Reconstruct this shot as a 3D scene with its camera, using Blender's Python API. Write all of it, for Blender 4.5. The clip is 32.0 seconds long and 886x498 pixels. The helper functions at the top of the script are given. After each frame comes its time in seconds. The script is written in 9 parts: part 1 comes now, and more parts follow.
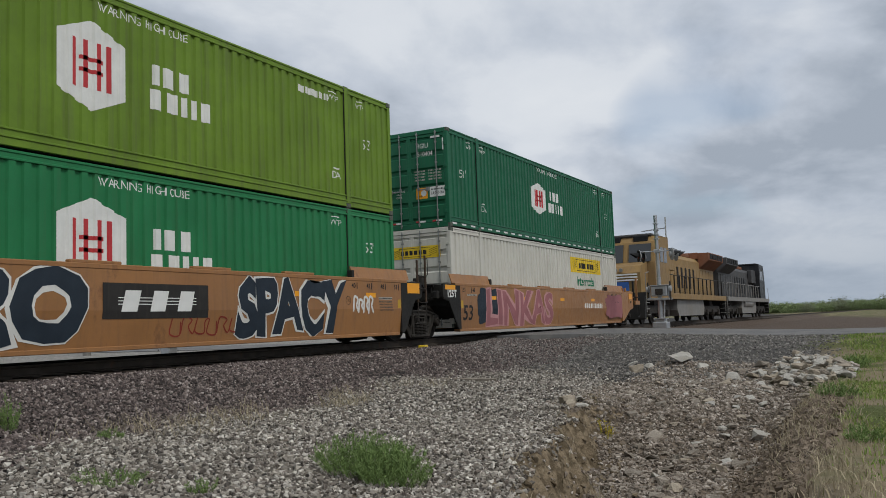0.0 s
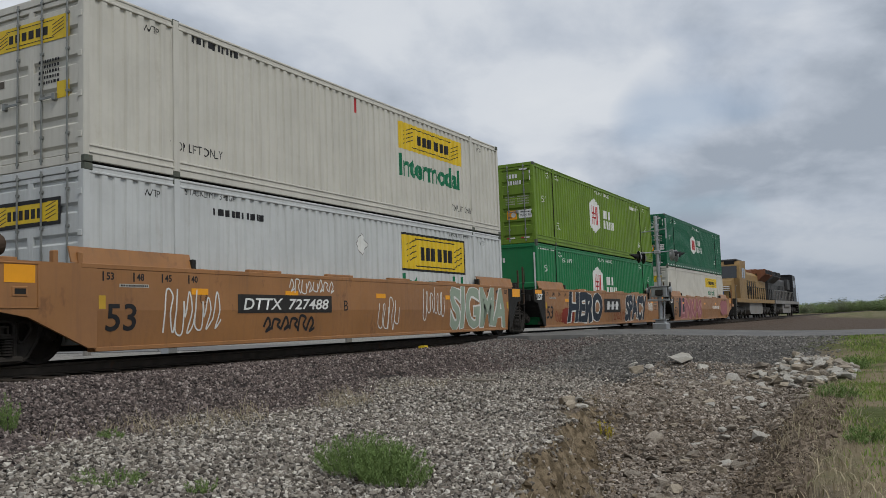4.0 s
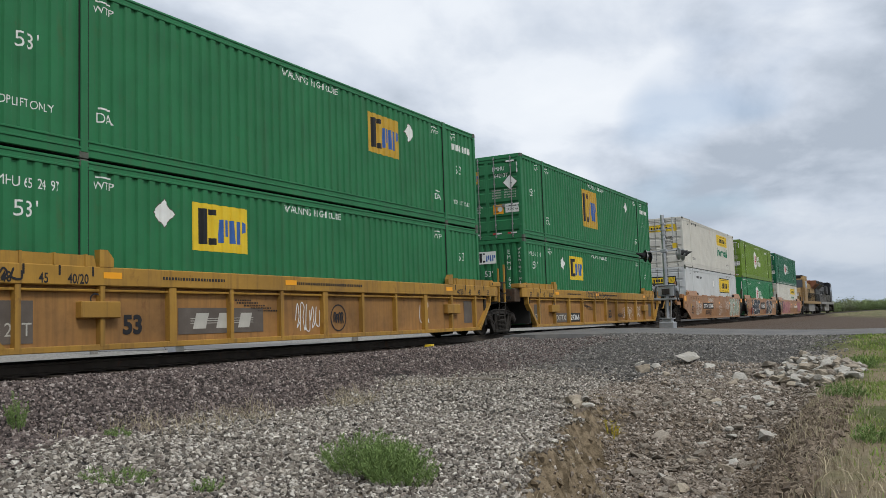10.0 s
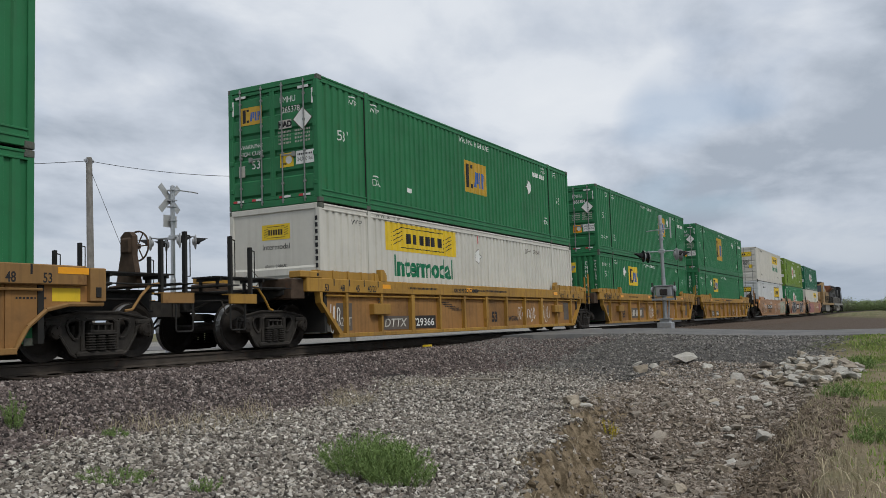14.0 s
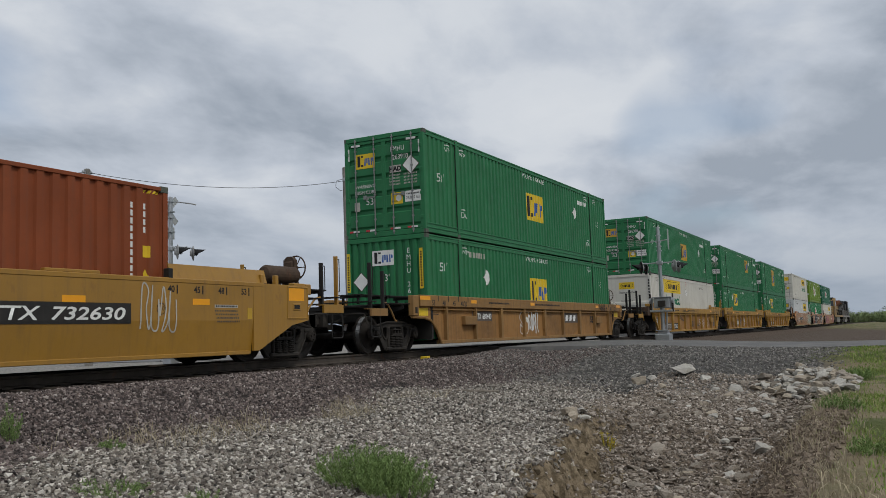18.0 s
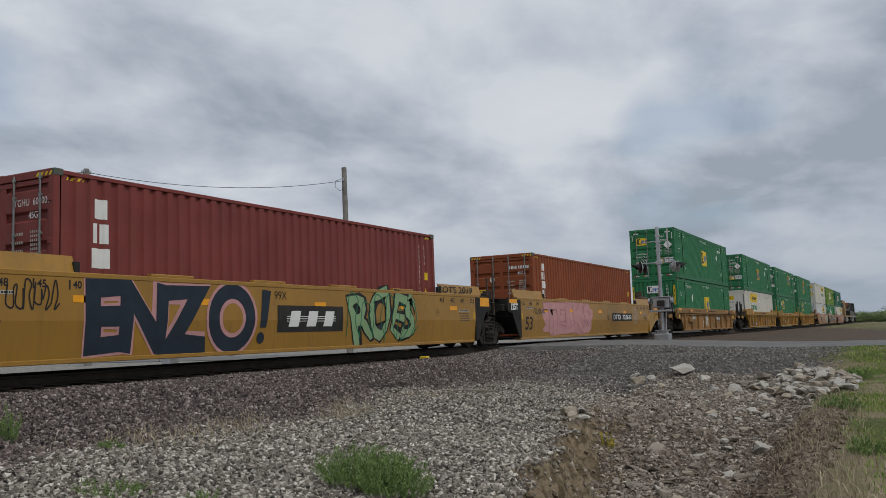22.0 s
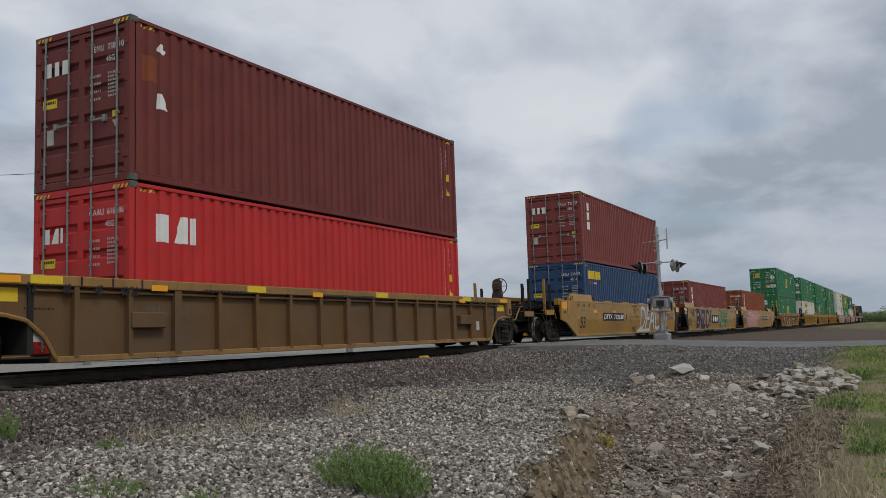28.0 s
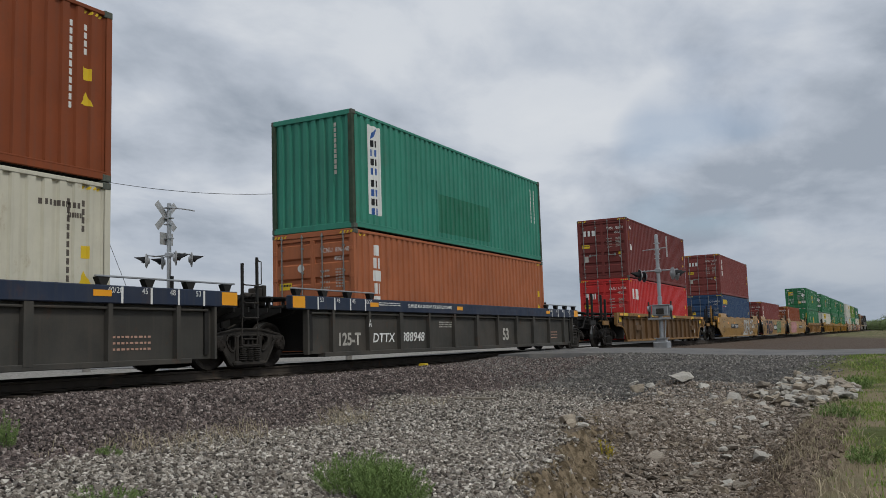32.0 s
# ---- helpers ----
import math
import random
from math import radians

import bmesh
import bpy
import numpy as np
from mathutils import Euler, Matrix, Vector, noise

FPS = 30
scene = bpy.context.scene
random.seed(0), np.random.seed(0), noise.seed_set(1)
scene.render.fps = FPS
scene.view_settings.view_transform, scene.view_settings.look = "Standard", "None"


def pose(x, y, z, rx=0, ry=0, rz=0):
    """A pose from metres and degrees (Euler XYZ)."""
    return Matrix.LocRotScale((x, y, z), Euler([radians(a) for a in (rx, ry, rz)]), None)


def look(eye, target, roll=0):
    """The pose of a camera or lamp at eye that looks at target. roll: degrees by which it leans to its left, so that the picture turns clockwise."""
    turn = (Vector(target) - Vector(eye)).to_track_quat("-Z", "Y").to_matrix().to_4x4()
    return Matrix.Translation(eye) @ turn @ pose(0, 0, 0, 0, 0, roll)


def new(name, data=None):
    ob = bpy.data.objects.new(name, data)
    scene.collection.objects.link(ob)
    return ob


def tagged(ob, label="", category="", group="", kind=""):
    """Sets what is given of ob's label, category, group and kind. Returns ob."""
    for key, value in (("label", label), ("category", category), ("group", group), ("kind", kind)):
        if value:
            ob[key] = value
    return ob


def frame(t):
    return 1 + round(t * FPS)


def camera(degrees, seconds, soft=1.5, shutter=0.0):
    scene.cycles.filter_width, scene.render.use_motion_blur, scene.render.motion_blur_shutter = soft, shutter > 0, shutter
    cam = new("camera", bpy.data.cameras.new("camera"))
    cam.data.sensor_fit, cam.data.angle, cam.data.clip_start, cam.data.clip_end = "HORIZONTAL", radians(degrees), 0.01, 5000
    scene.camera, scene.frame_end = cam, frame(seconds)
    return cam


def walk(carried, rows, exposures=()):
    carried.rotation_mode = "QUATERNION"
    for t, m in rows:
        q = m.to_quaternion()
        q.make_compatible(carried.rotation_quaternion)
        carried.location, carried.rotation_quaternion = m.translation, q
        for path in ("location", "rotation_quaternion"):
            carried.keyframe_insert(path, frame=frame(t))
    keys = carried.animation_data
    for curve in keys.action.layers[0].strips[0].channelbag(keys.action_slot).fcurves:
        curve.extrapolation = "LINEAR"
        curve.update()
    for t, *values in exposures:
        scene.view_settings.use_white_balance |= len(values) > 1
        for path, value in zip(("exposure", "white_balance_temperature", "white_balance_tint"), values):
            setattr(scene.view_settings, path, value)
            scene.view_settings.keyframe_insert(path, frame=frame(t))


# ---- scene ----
# The camera stands beside the line; x runs along the track, y away from the camera, z = 0 is the top of the rails.
TRACK = 12.617
EYE = (0.0, 0.0, 0.39)
cam = camera(53.96, 32.0, soft=0.6, shutter=0.0)
GONE = [
    (0, 0.00), (1, 6.32), (2, 12.66), (3, 19.24), (3.5, 22.56), (5.5, 35.99), (6, 39.39), (7, 46.15),
    (8, 52.95), (9, 59.90), (10, 66.94), (11, 73.93), (12, 80.90), (13, 87.86), (14, 94.80), (14.5, 98.28),
    (16.5, 112.32), (17, 115.86), (18, 122.97), (19, 130.16), (20, 137.55), (21, 144.81), (22, 152.23), (23, 159.50),
    (24, 166.77), (25, 174.10), (25.5, 177.80), (27.5, 192.76), (28, 196.48), (29, 203.87), (30, 211.27), (30.5, 215.07),
    (31, 218.88), (31.5, 222.72), (32, 226.54),
]


def aim(yaw, pitch, roll):
    """Yaw clockwise from +y, pitch upwards, roll of the camera, in degrees."""
    return pose(*EYE) @ pose(0, 0, 0, 0, 0, -yaw) @ pose(0, 0, 0, 90 + pitch) @ pose(0, 0, 0, 0, 0, roll)


walk(cam, [(t, aim(a, b, c)) for t, a, b, c in [
    (0, 62.27, 4.92, -2.12), (0.5, 62.26, 4.92, -2.13), (1, 62.25, 4.92, -2.13), (1.5, 62.27, 4.92, -2.12),
    (2, 62.27, 4.92, -2.12), (2.5, 62.27, 4.91, -2.10), (3, 62.30, 4.92, -2.08), (3.5, 62.29, 4.95, -2.05),
    (5.5, 62.22, 4.94, -2.01), (6, 62.21, 4.94, -2.02), (6.5, 62.20, 4.93, -1.98), (7, 62.20, 4.88, -1.97),
    (7.5, 62.16, 4.88, -1.97), (8, 61.93, 4.87, -1.94), (8.5, 61.88, 4.89, -1.99), (9, 61.85, 4.92, -1.94),
    (9.5, 61.87, 4.90, -1.98), (10, 61.85, 4.90, -1.99), (10.5, 61.84, 4.90, -1.99), (11, 61.87, 4.92, -1.96),
    (11.5, 61.91, 4.89, -1.94), (12, 61.95, 4.89, -1.99), (12.5, 61.98, 4.89, -1.97), (13, 61.97, 4.89, -1.98),
    (13.5, 61.98, 4.91, -2.01), (14, 61.98, 4.91, -1.96), (14.5, 62.02, 4.89, -1.96), (16.5, 62.06, 5.69, -1.92),
    (17, 62.08, 5.67, -1.93), (17.5, 62.10, 5.68, -1.91), (18, 62.14, 5.66, -1.96), (18.5, 62.17, 5.65, -1.95),
    (19, 62.16, 5.64, -1.94), (19.5, 62.18, 5.65, -1.97), (20, 62.19, 5.65, -1.97), (20.5, 62.23, 5.65, -1.97),
    (21, 62.21, 5.65, -1.97), (21.5, 62.19, 5.65, -1.97), (22, 62.19, 5.65, -1.97), (22.5, 62.21, 5.65, -1.98),
    (23, 62.19, 5.67, -1.97), (23.5, 62.17, 5.69, -1.94), (24, 62.17, 5.66, -1.95), (24.5, 62.16, 5.63, -1.91),
    (25, 62.19, 5.63, -1.90), (25.5, 62.18, 5.63, -1.90), (27.5, 62.22, 5.62, -1.89), (28, 62.22, 5.62, -1.89),
    (28.5, 62.19, 5.62, -1.89), (29, 62.22, 5.65, -1.90), (29.5, 62.25, 5.97, -1.84), (30, 62.27, 6.17, -1.84),
    (30.5, 62.25, 6.17, -1.83), (31, 62.22, 6.13, -1.83), (31.5, 62.25, 6.13, -1.83), (32, 62.25, 6.12, -1.79),
]], exposures=[(0, 0.08), (3.5, 0.03), (5.5, -0.08), (6, -0.06), (7, 0.14), (9, 0.34), (10, 0.40), (12, 0.27), (13, 0.22), (14.5, 0.17), (16.5, 0.18), (17.5, 0.03), (19, -0.06), (25.5, -0.08), (28, -0.05), (32, -0.04)])


def gone(t):
    """How far the train has rolled by t seconds."""
    return float(np.interp(t, [r[0] for r in GONE], [r[1] for r in GONE]))


# ---- world and light: a bright overcast sky with broken cloud ----
world = bpy.data.worlds.new("overcast_sky")
scene.world = world
world.use_nodes = True
scene.view_settings.exposure = 0.0


def sky_nodes():
    nt = world.node_tree
    n, l = nt.nodes, nt.links
    n.clear()
    out = n.new("ShaderNodeOutputWorld")
    bg = n.new("ShaderNodeBackground")
    l.new(bg.outputs[0], out.inputs[0])
    sky = n.new("ShaderNodeTexSky")
    sky.sky_type = "NISHITA"
    sky.sun_disc = False
    sky.sun_elevation, sky.sun_rotation = radians(52), radians(200)
    dim = n.new("ShaderNodeVectorMath")
    dim.operation = "SCALE"
    dim.inputs["Scale"].default_value = 0.10
    l.new(sky.outputs[0], dim.inputs[0])
    co = n.new("ShaderNodeTexCoord")
    sep = n.new("ShaderNodeSeparateXYZ")
    l.new(co.outputs["Generated"], sep.inputs[0])

    def math_node(op, a, b=None):
        m = n.new("ShaderNodeMath")
        m.operation = op
        for i, v in enumerate((a, b)):
            if v is None:
                continue
            if isinstance(v, (int, float)):
                m.inputs[i].default_value = v
            else:
                l.new(v, m.inputs[i])
        return m.outputs[0]

    up = math_node("ADD", math_node("MAXIMUM", sep.outputs[2], 0.0), 0.24)
    flat = n.new("ShaderNodeCombineXYZ")
    l.new(math_node("DIVIDE", sep.outputs[0], up), flat.inputs[0])
    l.new(math_node("DIVIDE", sep.outputs[1], up), flat.inputs[1])

    def cloud(scale, detail, rough, off, warp):
        mp = n.new("ShaderNodeMapping")
        mp.inputs["Location"].default_value = off
        mp.inputs["Rotation"].default_value = (0, 0, radians(-28))
        mp.inputs["Scale"].default_value = (1.0, 1.25, 1)
        l.new(flat.outputs[0], mp.inputs[0])
        t = n.new("ShaderNodeTexNoise")
        t.inputs["Scale"].default_value = scale
        t.inputs["Detail"].default_value = detail
        t.inputs["Roughness"].default_value = rough
        t.inputs["Distortion"].default_value = warp
        l.new(mp.outputs[0], t.inputs["Vector"])
        return t.outputs[0]

    def ramp(src, stops):
        r = n.new("ShaderNodeValToRGB")
        l.new(src, r.inputs[0])
        el = r.color_ramp.elements
        while len(el) < len(stops):
            el.new(0.5)
        for e, (p, c) in zip(el, stops):
            e.position, e.color = p, (*c, 1)
        return r.outputs[0]

    big = cloud(0.62, 6, 0.5, (3.1, 0.4, 0), 0.1)
    fine = cloud(2.3, 8, 0.56, (0.3, 1.7, 0), 0.2)
    mixed = math_node("ADD", math_node("MULTIPLY", big, 0.62), math_node("MULTIPLY", fine, 0.38))
    body = ramp(mixed, [(0.38, (0.645, 0.675, 0.715)), (0.46, (0.60, 0.635, 0.685)), (0.525, (0.475, 0.52, 0.59)), (0.61, (0.315, 0.36, 0.425))])
    # thin haze towards the horizon
    low = ramp(sep.outputs[2], [(0.0, (1, 1, 1)), (0.17, (0, 0, 0))])
    hazed = n.new("ShaderNodeMix")
    hazed.data_type = "RGBA"
    l.new(math_node("MULTIPLY", low, 0.72), hazed.inputs[0])
    l.new(body, hazed.inputs[6])
    hazed.inputs[7].default_value = (0.255, 0.31, 0.385, 1)
    # a few small breaks of blue
    gap = ramp(cloud(0.9, 3, 0.5, (7.7, 2.2, 0), 0.1), [(0.62, (0, 0, 0)), (0.69, (1, 1, 1))])
    mix = n.new("ShaderNodeMix")
    mix.data_type = "RGBA"
    l.new(math_node("MULTIPLY", gap, 0.45), mix.inputs[0])
    l.new(hazed.outputs[2], mix.inputs[6])
    l.new(dim.outputs[0], mix.inputs[7])
    l.new(mix.outputs[2], bg.inputs[0])
    bg.inputs[1].default_value = 1.05


sky_nodes()
sun = new("sun", bpy.data.lights.new("sun", "SUN"))
sun.data.energy, sun.data.angle, sun.data.color = 1.5, radians(14), (0.98, 0.96, 0.9)
sun.matrix_world = look((-12, -30, 40), (0, 0, 0))


# ---- materials ----
def material(name, base, rough=0.7, metal=0.0, var=0.25, scale=3.0, streak=0.0, rust=0.0, rust_col=(0.13, 0.055, 0.025), bump=0.15, bump_scale=60.0, dirt=0.0, dirt_col=(0.09, 0.075, 0.06), spec=0.22, per_object=0.0):
    """A surface with grain at two scales, vertical streaks, rust and dirt with shapes of their own."""
    m = bpy.data.materials.new(name)
    m.use_nodes = True
    n, l = m.node_tree.nodes, m.node_tree.links
    b = n["Principled BSDF"]
    b.inputs["Roughness"].default_value = rough
    b.inputs["Metallic"].default_value = metal
    b.inputs["Specular IOR Level"].default_value = spec
    co = n.new("ShaderNodeTexCoord")

    def noise_at(sc, detail=5, stretch=(1, 1, 1), rough_=0.6):
        mp = n.new("ShaderNodeMapping")
        mp.inputs["Scale"].default_value = stretch
        l.new(co.outputs["Object"], mp.inputs[0])
        t = n.new("ShaderNodeTexNoise")
        t.inputs["Scale"].default_value, t.inputs["Detail"].default_value, t.inputs["Roughness"].default_value = sc, detail, rough_
        l.new(mp.outputs[0], t.inputs["Vector"])
        return t.outputs[0]

    def span(src, a, b_, lo, hi):
        r = n.new("ShaderNodeMapRange")
        l.new(src, r.inputs[0])
        for i, v in enumerate((a, b_, lo, hi), 1):
            r.inputs[i].default_value = v
        return r.outputs[0]

    def blend(fac, a, col, mode="MIX"):
        x = n.new("ShaderNodeMix")
        x.data_type, x.blend_type = "RGBA", mode
        if isinstance(fac, float):
            x.inputs[0].default_value = fac
        else:
            l.new(fac, x.inputs[0])
        if isinstance(a, tuple):
            x.inputs[6].default_value = (*a, 1)
        else:
            l.new(a, x.inputs[6])
        if isinstance(col, tuple):
            x.inputs[7].default_value = (*col, 1)
        else:
            l.new(col, x.inputs[7])
        return x.outputs[2]

    dark = tuple(c * (1 - var) for c in base)
    light = tuple(min(1, c * (1 + var * 0.7)) for c in base)
    col = blend(span(noise_at(scale), 0.3, 0.7, 0, 1), dark, light)
    col = blend(span(noise_at(scale * 9, 4), 0.35, 0.7, 0, var * 0.8), col, tuple(c * 0.6 for c in base))
    if per_object:
        info = n.new("ShaderNodeObjectInfo")
        col = blend(span(info.outputs["Random"], 0, 1, 0, per_object), col, tuple(c * 0.35 for c in base))
    if streak:
        col = blend(span(noise_at(1.0, 6, (9, 9, 0.45)), 0.5, 0.78, 0, streak), col, dirt_col)
    if dirt:
        col = blend(span(noise_at(scale * 0.5, 7), 0.48, 0.7, 0, dirt), col, dirt_col)
    if rust:
        col = blend(span(noise_at(2.3, 8, (1, 1, 0.6), 0.7), 0.60, 0.68, 0, rust), col, rust_col)
    l.new(col, b.inputs["Base Color"])
    l.new(span(noise_at(scale * 4), 0.3, 0.7, max(0.05, rough - 0.12), min(1, rough + 0.12)), b.inputs["Roughness"])
    if bump:
        bp = n.new("ShaderNodeBump")
        bp.inputs["Strength"].default_value, bp.inputs["Distance"].default_value = bump, 0.02
        l.new(noise_at(bump_scale, 4), bp.inputs["Height"])
        l.new(bp.outputs[0], b.inputs["Normal"])
    return m


def island_material(name, cols, rough=0.9, bump=0.4, bump_scale=40):
    """Loose pieces, each of its own tint."""
    m = material(name, cols[0], rough, var=0.2, scale=25, bump=bump, bump_scale=bump_scale, spec=0.2)
    n, l = m.node_tree.nodes, m.node_tree.links
    g = n.new("ShaderNodeNewGeometry")
    r = n.new("ShaderNodeValToRGB")
    l.new(g.outputs["Random Per Island"], r.inputs[0])
    el = r.color_ramp.elements
    while len(el) < len(cols):
        el.new(0.5)
    for i, (e, c) in enumerate(zip(el, cols)):
        e.position, e.color = i / (len(cols) - 1), (*c, 1)
    b = n["Principled BSDF"]
    old = b.inputs["Base Color"].links[0].from_socket
    x = n.new("ShaderNodeMix")
    x.data_type, x.blend_type = "RGBA", "MIX"
    x.inputs[0].default_value = 0.88
    l.new(old, x.inputs[6])
    l.new(r.outputs[0], x.inputs[7])
    l.new(x.outputs[2], b.inputs["Base Color"])
    return m


def glass_material(name, tint, rough=0.05):
    m = material(name, tint, rough, 0.0, var=0.1, bump=0.0, spec=0.6)
    return m


EMP_GREEN = material("green_container_paint", (0.026, 0.166, 0.066), 0.55, var=0.16, scale=1.2, streak=0.22, rust=0.16, bump=0.08)
HUB_GREEN = material("deep_green_container_paint", (0.021, 0.185, 0.068), 0.5, var=0.14, scale=1.2, streak=0.2, rust=0.1, bump=0.08)
DARK_GREEN = material("dark_green_container_paint", (0.013, 0.12, 0.06), 0.5, var=0.14, scale=1.2, streak=0.2, rust=0.1, bump=0.08)
LIME = material("lime_green_container_paint", (0.15, 0.248, 0.028), 0.55, var=0.2, scale=1.0, streak=0.42, rust=0.12, bump=0.08)
WHITE = material("white_container_paint", (0.585, 0.565, 0.505), 0.55, var=0.09, scale=1.0, streak=0.3, rust=0.12, rust_col=(0.25, 0.16, 0.09), bump=0.06, dirt_col=(0.32, 0.29, 0.24))
PALE_WHITE = material("cool_white_container_paint", (0.56, 0.575, 0.57), 0.55, var=0.09, scale=1.0, streak=0.3, rust=0.12, rust_col=(0.25, 0.16, 0.09), bump=0.06, dirt_col=(0.30, 0.29, 0.26))
CREAM = material("cream_container_paint", (0.60, 0.57, 0.46), 0.6, var=0.12, scale=0.9, streak=0.35, rust=0.35, rust_col=(0.3, 0.2, 0.07), bump=0.06, dirt_col=(0.3, 0.25, 0.18))
MAROON = material("maroon_container_paint", (0.165, 0.038, 0.033), 0.6, var=0.2, scale=1.1, streak=0.3, rust=0.45, rust_col=(0.17, 0.05, 0.022), bump=0.08)
BROWN_RED = material("brown_red_container_paint", (0.205, 0.049, 0.042), 0.58, var=0.16, scale=1.1, streak=0.25, rust=0.2, bump=0.08)
RUST_RED = material("rust_red_container_paint", (0.24, 0.062, 0.022), 0.6, var=0.16, scale=1.1, streak=0.28, rust=0.25, bump=0.08)
ORANGE = material("orange_brown_container_paint", (0.40, 0.132, 0.058), 0.58, var=0.15, scale=1.0, streak=0.25, rust=0.25, bump=0.08)
RED = material("red_container_paint", (0.50, 0.032, 0.03), 0.5, var=0.12, scale=1.0, streak=0.18, rust=0.12, bump=0.06)
BLUE = material("navy_container_paint", (0.026, 0.062, 0.138), 0.5, var=0.18, scale=1.1, streak=0.22, rust=0.16, bump=0.08)
SEA_GREEN = material("sea_green_container_paint", (0.042, 0.238, 0.166), 0.52, var=0.16, scale=0.8, streak=0.22, rust=0.1, bump=0.07)
PATCH_GREEN = material("repainted_green_patch", (0.022, 0.17, 0.10), 0.5, var=0.2, scale=1.4, streak=0.3, bump=0.07)
YELLOW_CAR = material("worn_yellow_car_paint", (0.40, 0.222, 0.042), 0.6, var=0.2, scale=1.6, streak=0.65, rust=0.5, dirt=0.55, dirt_col=(0.10, 0.06, 0.032), bump=0.1)
TAN_CAR = material("grimy_tan_yellow_car_paint", (0.295, 0.165, 0.058), 0.65, var=0.2, scale=1.6, streak=0.6, rust=0.5, dirt=0.55, dirt_col=(0.11, 0.066, 0.036), bump=0.1)
BROWN_YELLOW = material("dirty_brown_yellow_car_paint", (0.145, 0.078, 0.032), 0.7, var=0.22, scale=1.6, streak=0.5, rust=0.5, dirt=0.5, bump=0.1)
SIDE_BROWN = material("dirty_tan_car_paint", (0.335, 0.172, 0.058), 0.75, var=0.22, scale=1.8, streak=0.5, rust=0.5, dirt=0.7, dirt_col=(0.085, 0.052, 0.03), bump=0.1)
RUST_CAR = material("faded_rust_brown_car_paint", (0.34, 0.155, 0.05), 0.48, spec=0.5, var=0.2, scale=1.2, streak=0.42, rust=0.55, dirt=0.4, dirt_col=(0.14, 0.075, 0.045), bump=0.1)
BRIGHT_CAR = material("bright_yellow_car_paint", (0.345, 0.178, 0.022), 0.42, spec=0.5, var=0.16, scale=1.2, streak=0.42, rust=0.28, dirt=0.34, dirt_col=(0.15, 0.085, 0.03), bump=0.06)
BLUE_CAR = material("dark_blue_car_paint", (0.026, 0.038, 0.068), 0.55, var=0.2, scale=1.4, streak=0.35, rust=0.2, dirt=0.3, bump=0.08)
GREY_CAR = material("road_grimed_grey_car_paint", (0.062, 0.059, 0.052), 0.75, var=0.25, scale=1.6, streak=0.45, rust=0.3, dirt=0.5, bump=0.1)
BLACK_CAR = material("black_car_paint", (0.022, 0.021, 0.0195), 0.7, var=0.3, scale=2.5, dirt=0.35, dirt_col=(0.028, 0.024, 0.02), bump=0.1)
STEEL = material("grimy_cast_steel", (0.036, 0.032, 0.028), 0.8, metal=0.1, var=0.3, scale=6, rust=0.35, rust_col=(0.05, 0.026, 0.016), dirt=0.4, dirt_col=(0.075, 0.064, 0.053), bump=0.2)
WHEEL = material("worn_wheel_steel", (0.03, 0.025, 0.021), 0.7, metal=0.2, var=0.3, scale=8, rust=0.4, rust_col=(0.06, 0.032, 0.02), bump=0.15)
TREAD = material("polished_wheel_rim", (0.35, 0.34, 0.33), 0.35, metal=0.9, var=0.2, scale=8, bump=0.08)
GALV = material("galvanised_steel", (0.45, 0.46, 0.47), 0.42, metal=0.75, var=0.15, scale=9, dirt=0.2, bump=0.06)
BLACK = material("black_paint", (0.014, 0.014, 0.015), 0.75, var=0.25, scale=6, bump=0.05)
TIN_WHITE = material("white_lettering", (0.74, 0.74, 0.71), 0.6, var=0.1, scale=3, streak=0.15, bump=0.04, dirt_col=(0.3, 0.3, 0.28))
INK = material("black_lettering", (0.022, 0.022, 0.024), 0.6, var=0.2, scale=4, bump=0.04)
SIGN_YELLOW = material("yellow_decal", (0.72, 0.50, 0.03), 0.5, var=0.1, scale=3, streak=0.15, bump=0.04)
FADED_YELLOW = material("faded_orange_yellow_decal", (0.52, 0.32, 0.04), 0.55, var=0.16, scale=3, streak=0.2, bump=0.04)
DECAL_BLUE = material("blue_decal", (0.045, 0.12, 0.36), 0.5, var=0.15, scale=3, bump=0.04)
DECAL_GREEN = material("green_lettering", (0.012, 0.16, 0.075), 0.5, var=0.15, scale=3, bump=0.04)
DECAL_RED = material("red_decal", (0.50, 0.045, 0.05), 0.5, var=0.15, scale=3, bump=0.04)
DECAL_ORANGE = material("orange_reflector", (0.85, 0.36, 0.02), 0.35, var=0.08, scale=3, bump=0.03)
GREY_PANEL = material("faded_grey_stencil_panel", (0.12, 0.10, 0.085), 0.75, var=0.25, scale=3, streak=0.3, bump=0.04)
FADED_WHITE = material("faded_white_lettering", (0.46, 0.44, 0.39), 0.7, var=0.2, scale=3, streak=0.3, bump=0.04, dirt_col=(0.2, 0.17, 0.13))


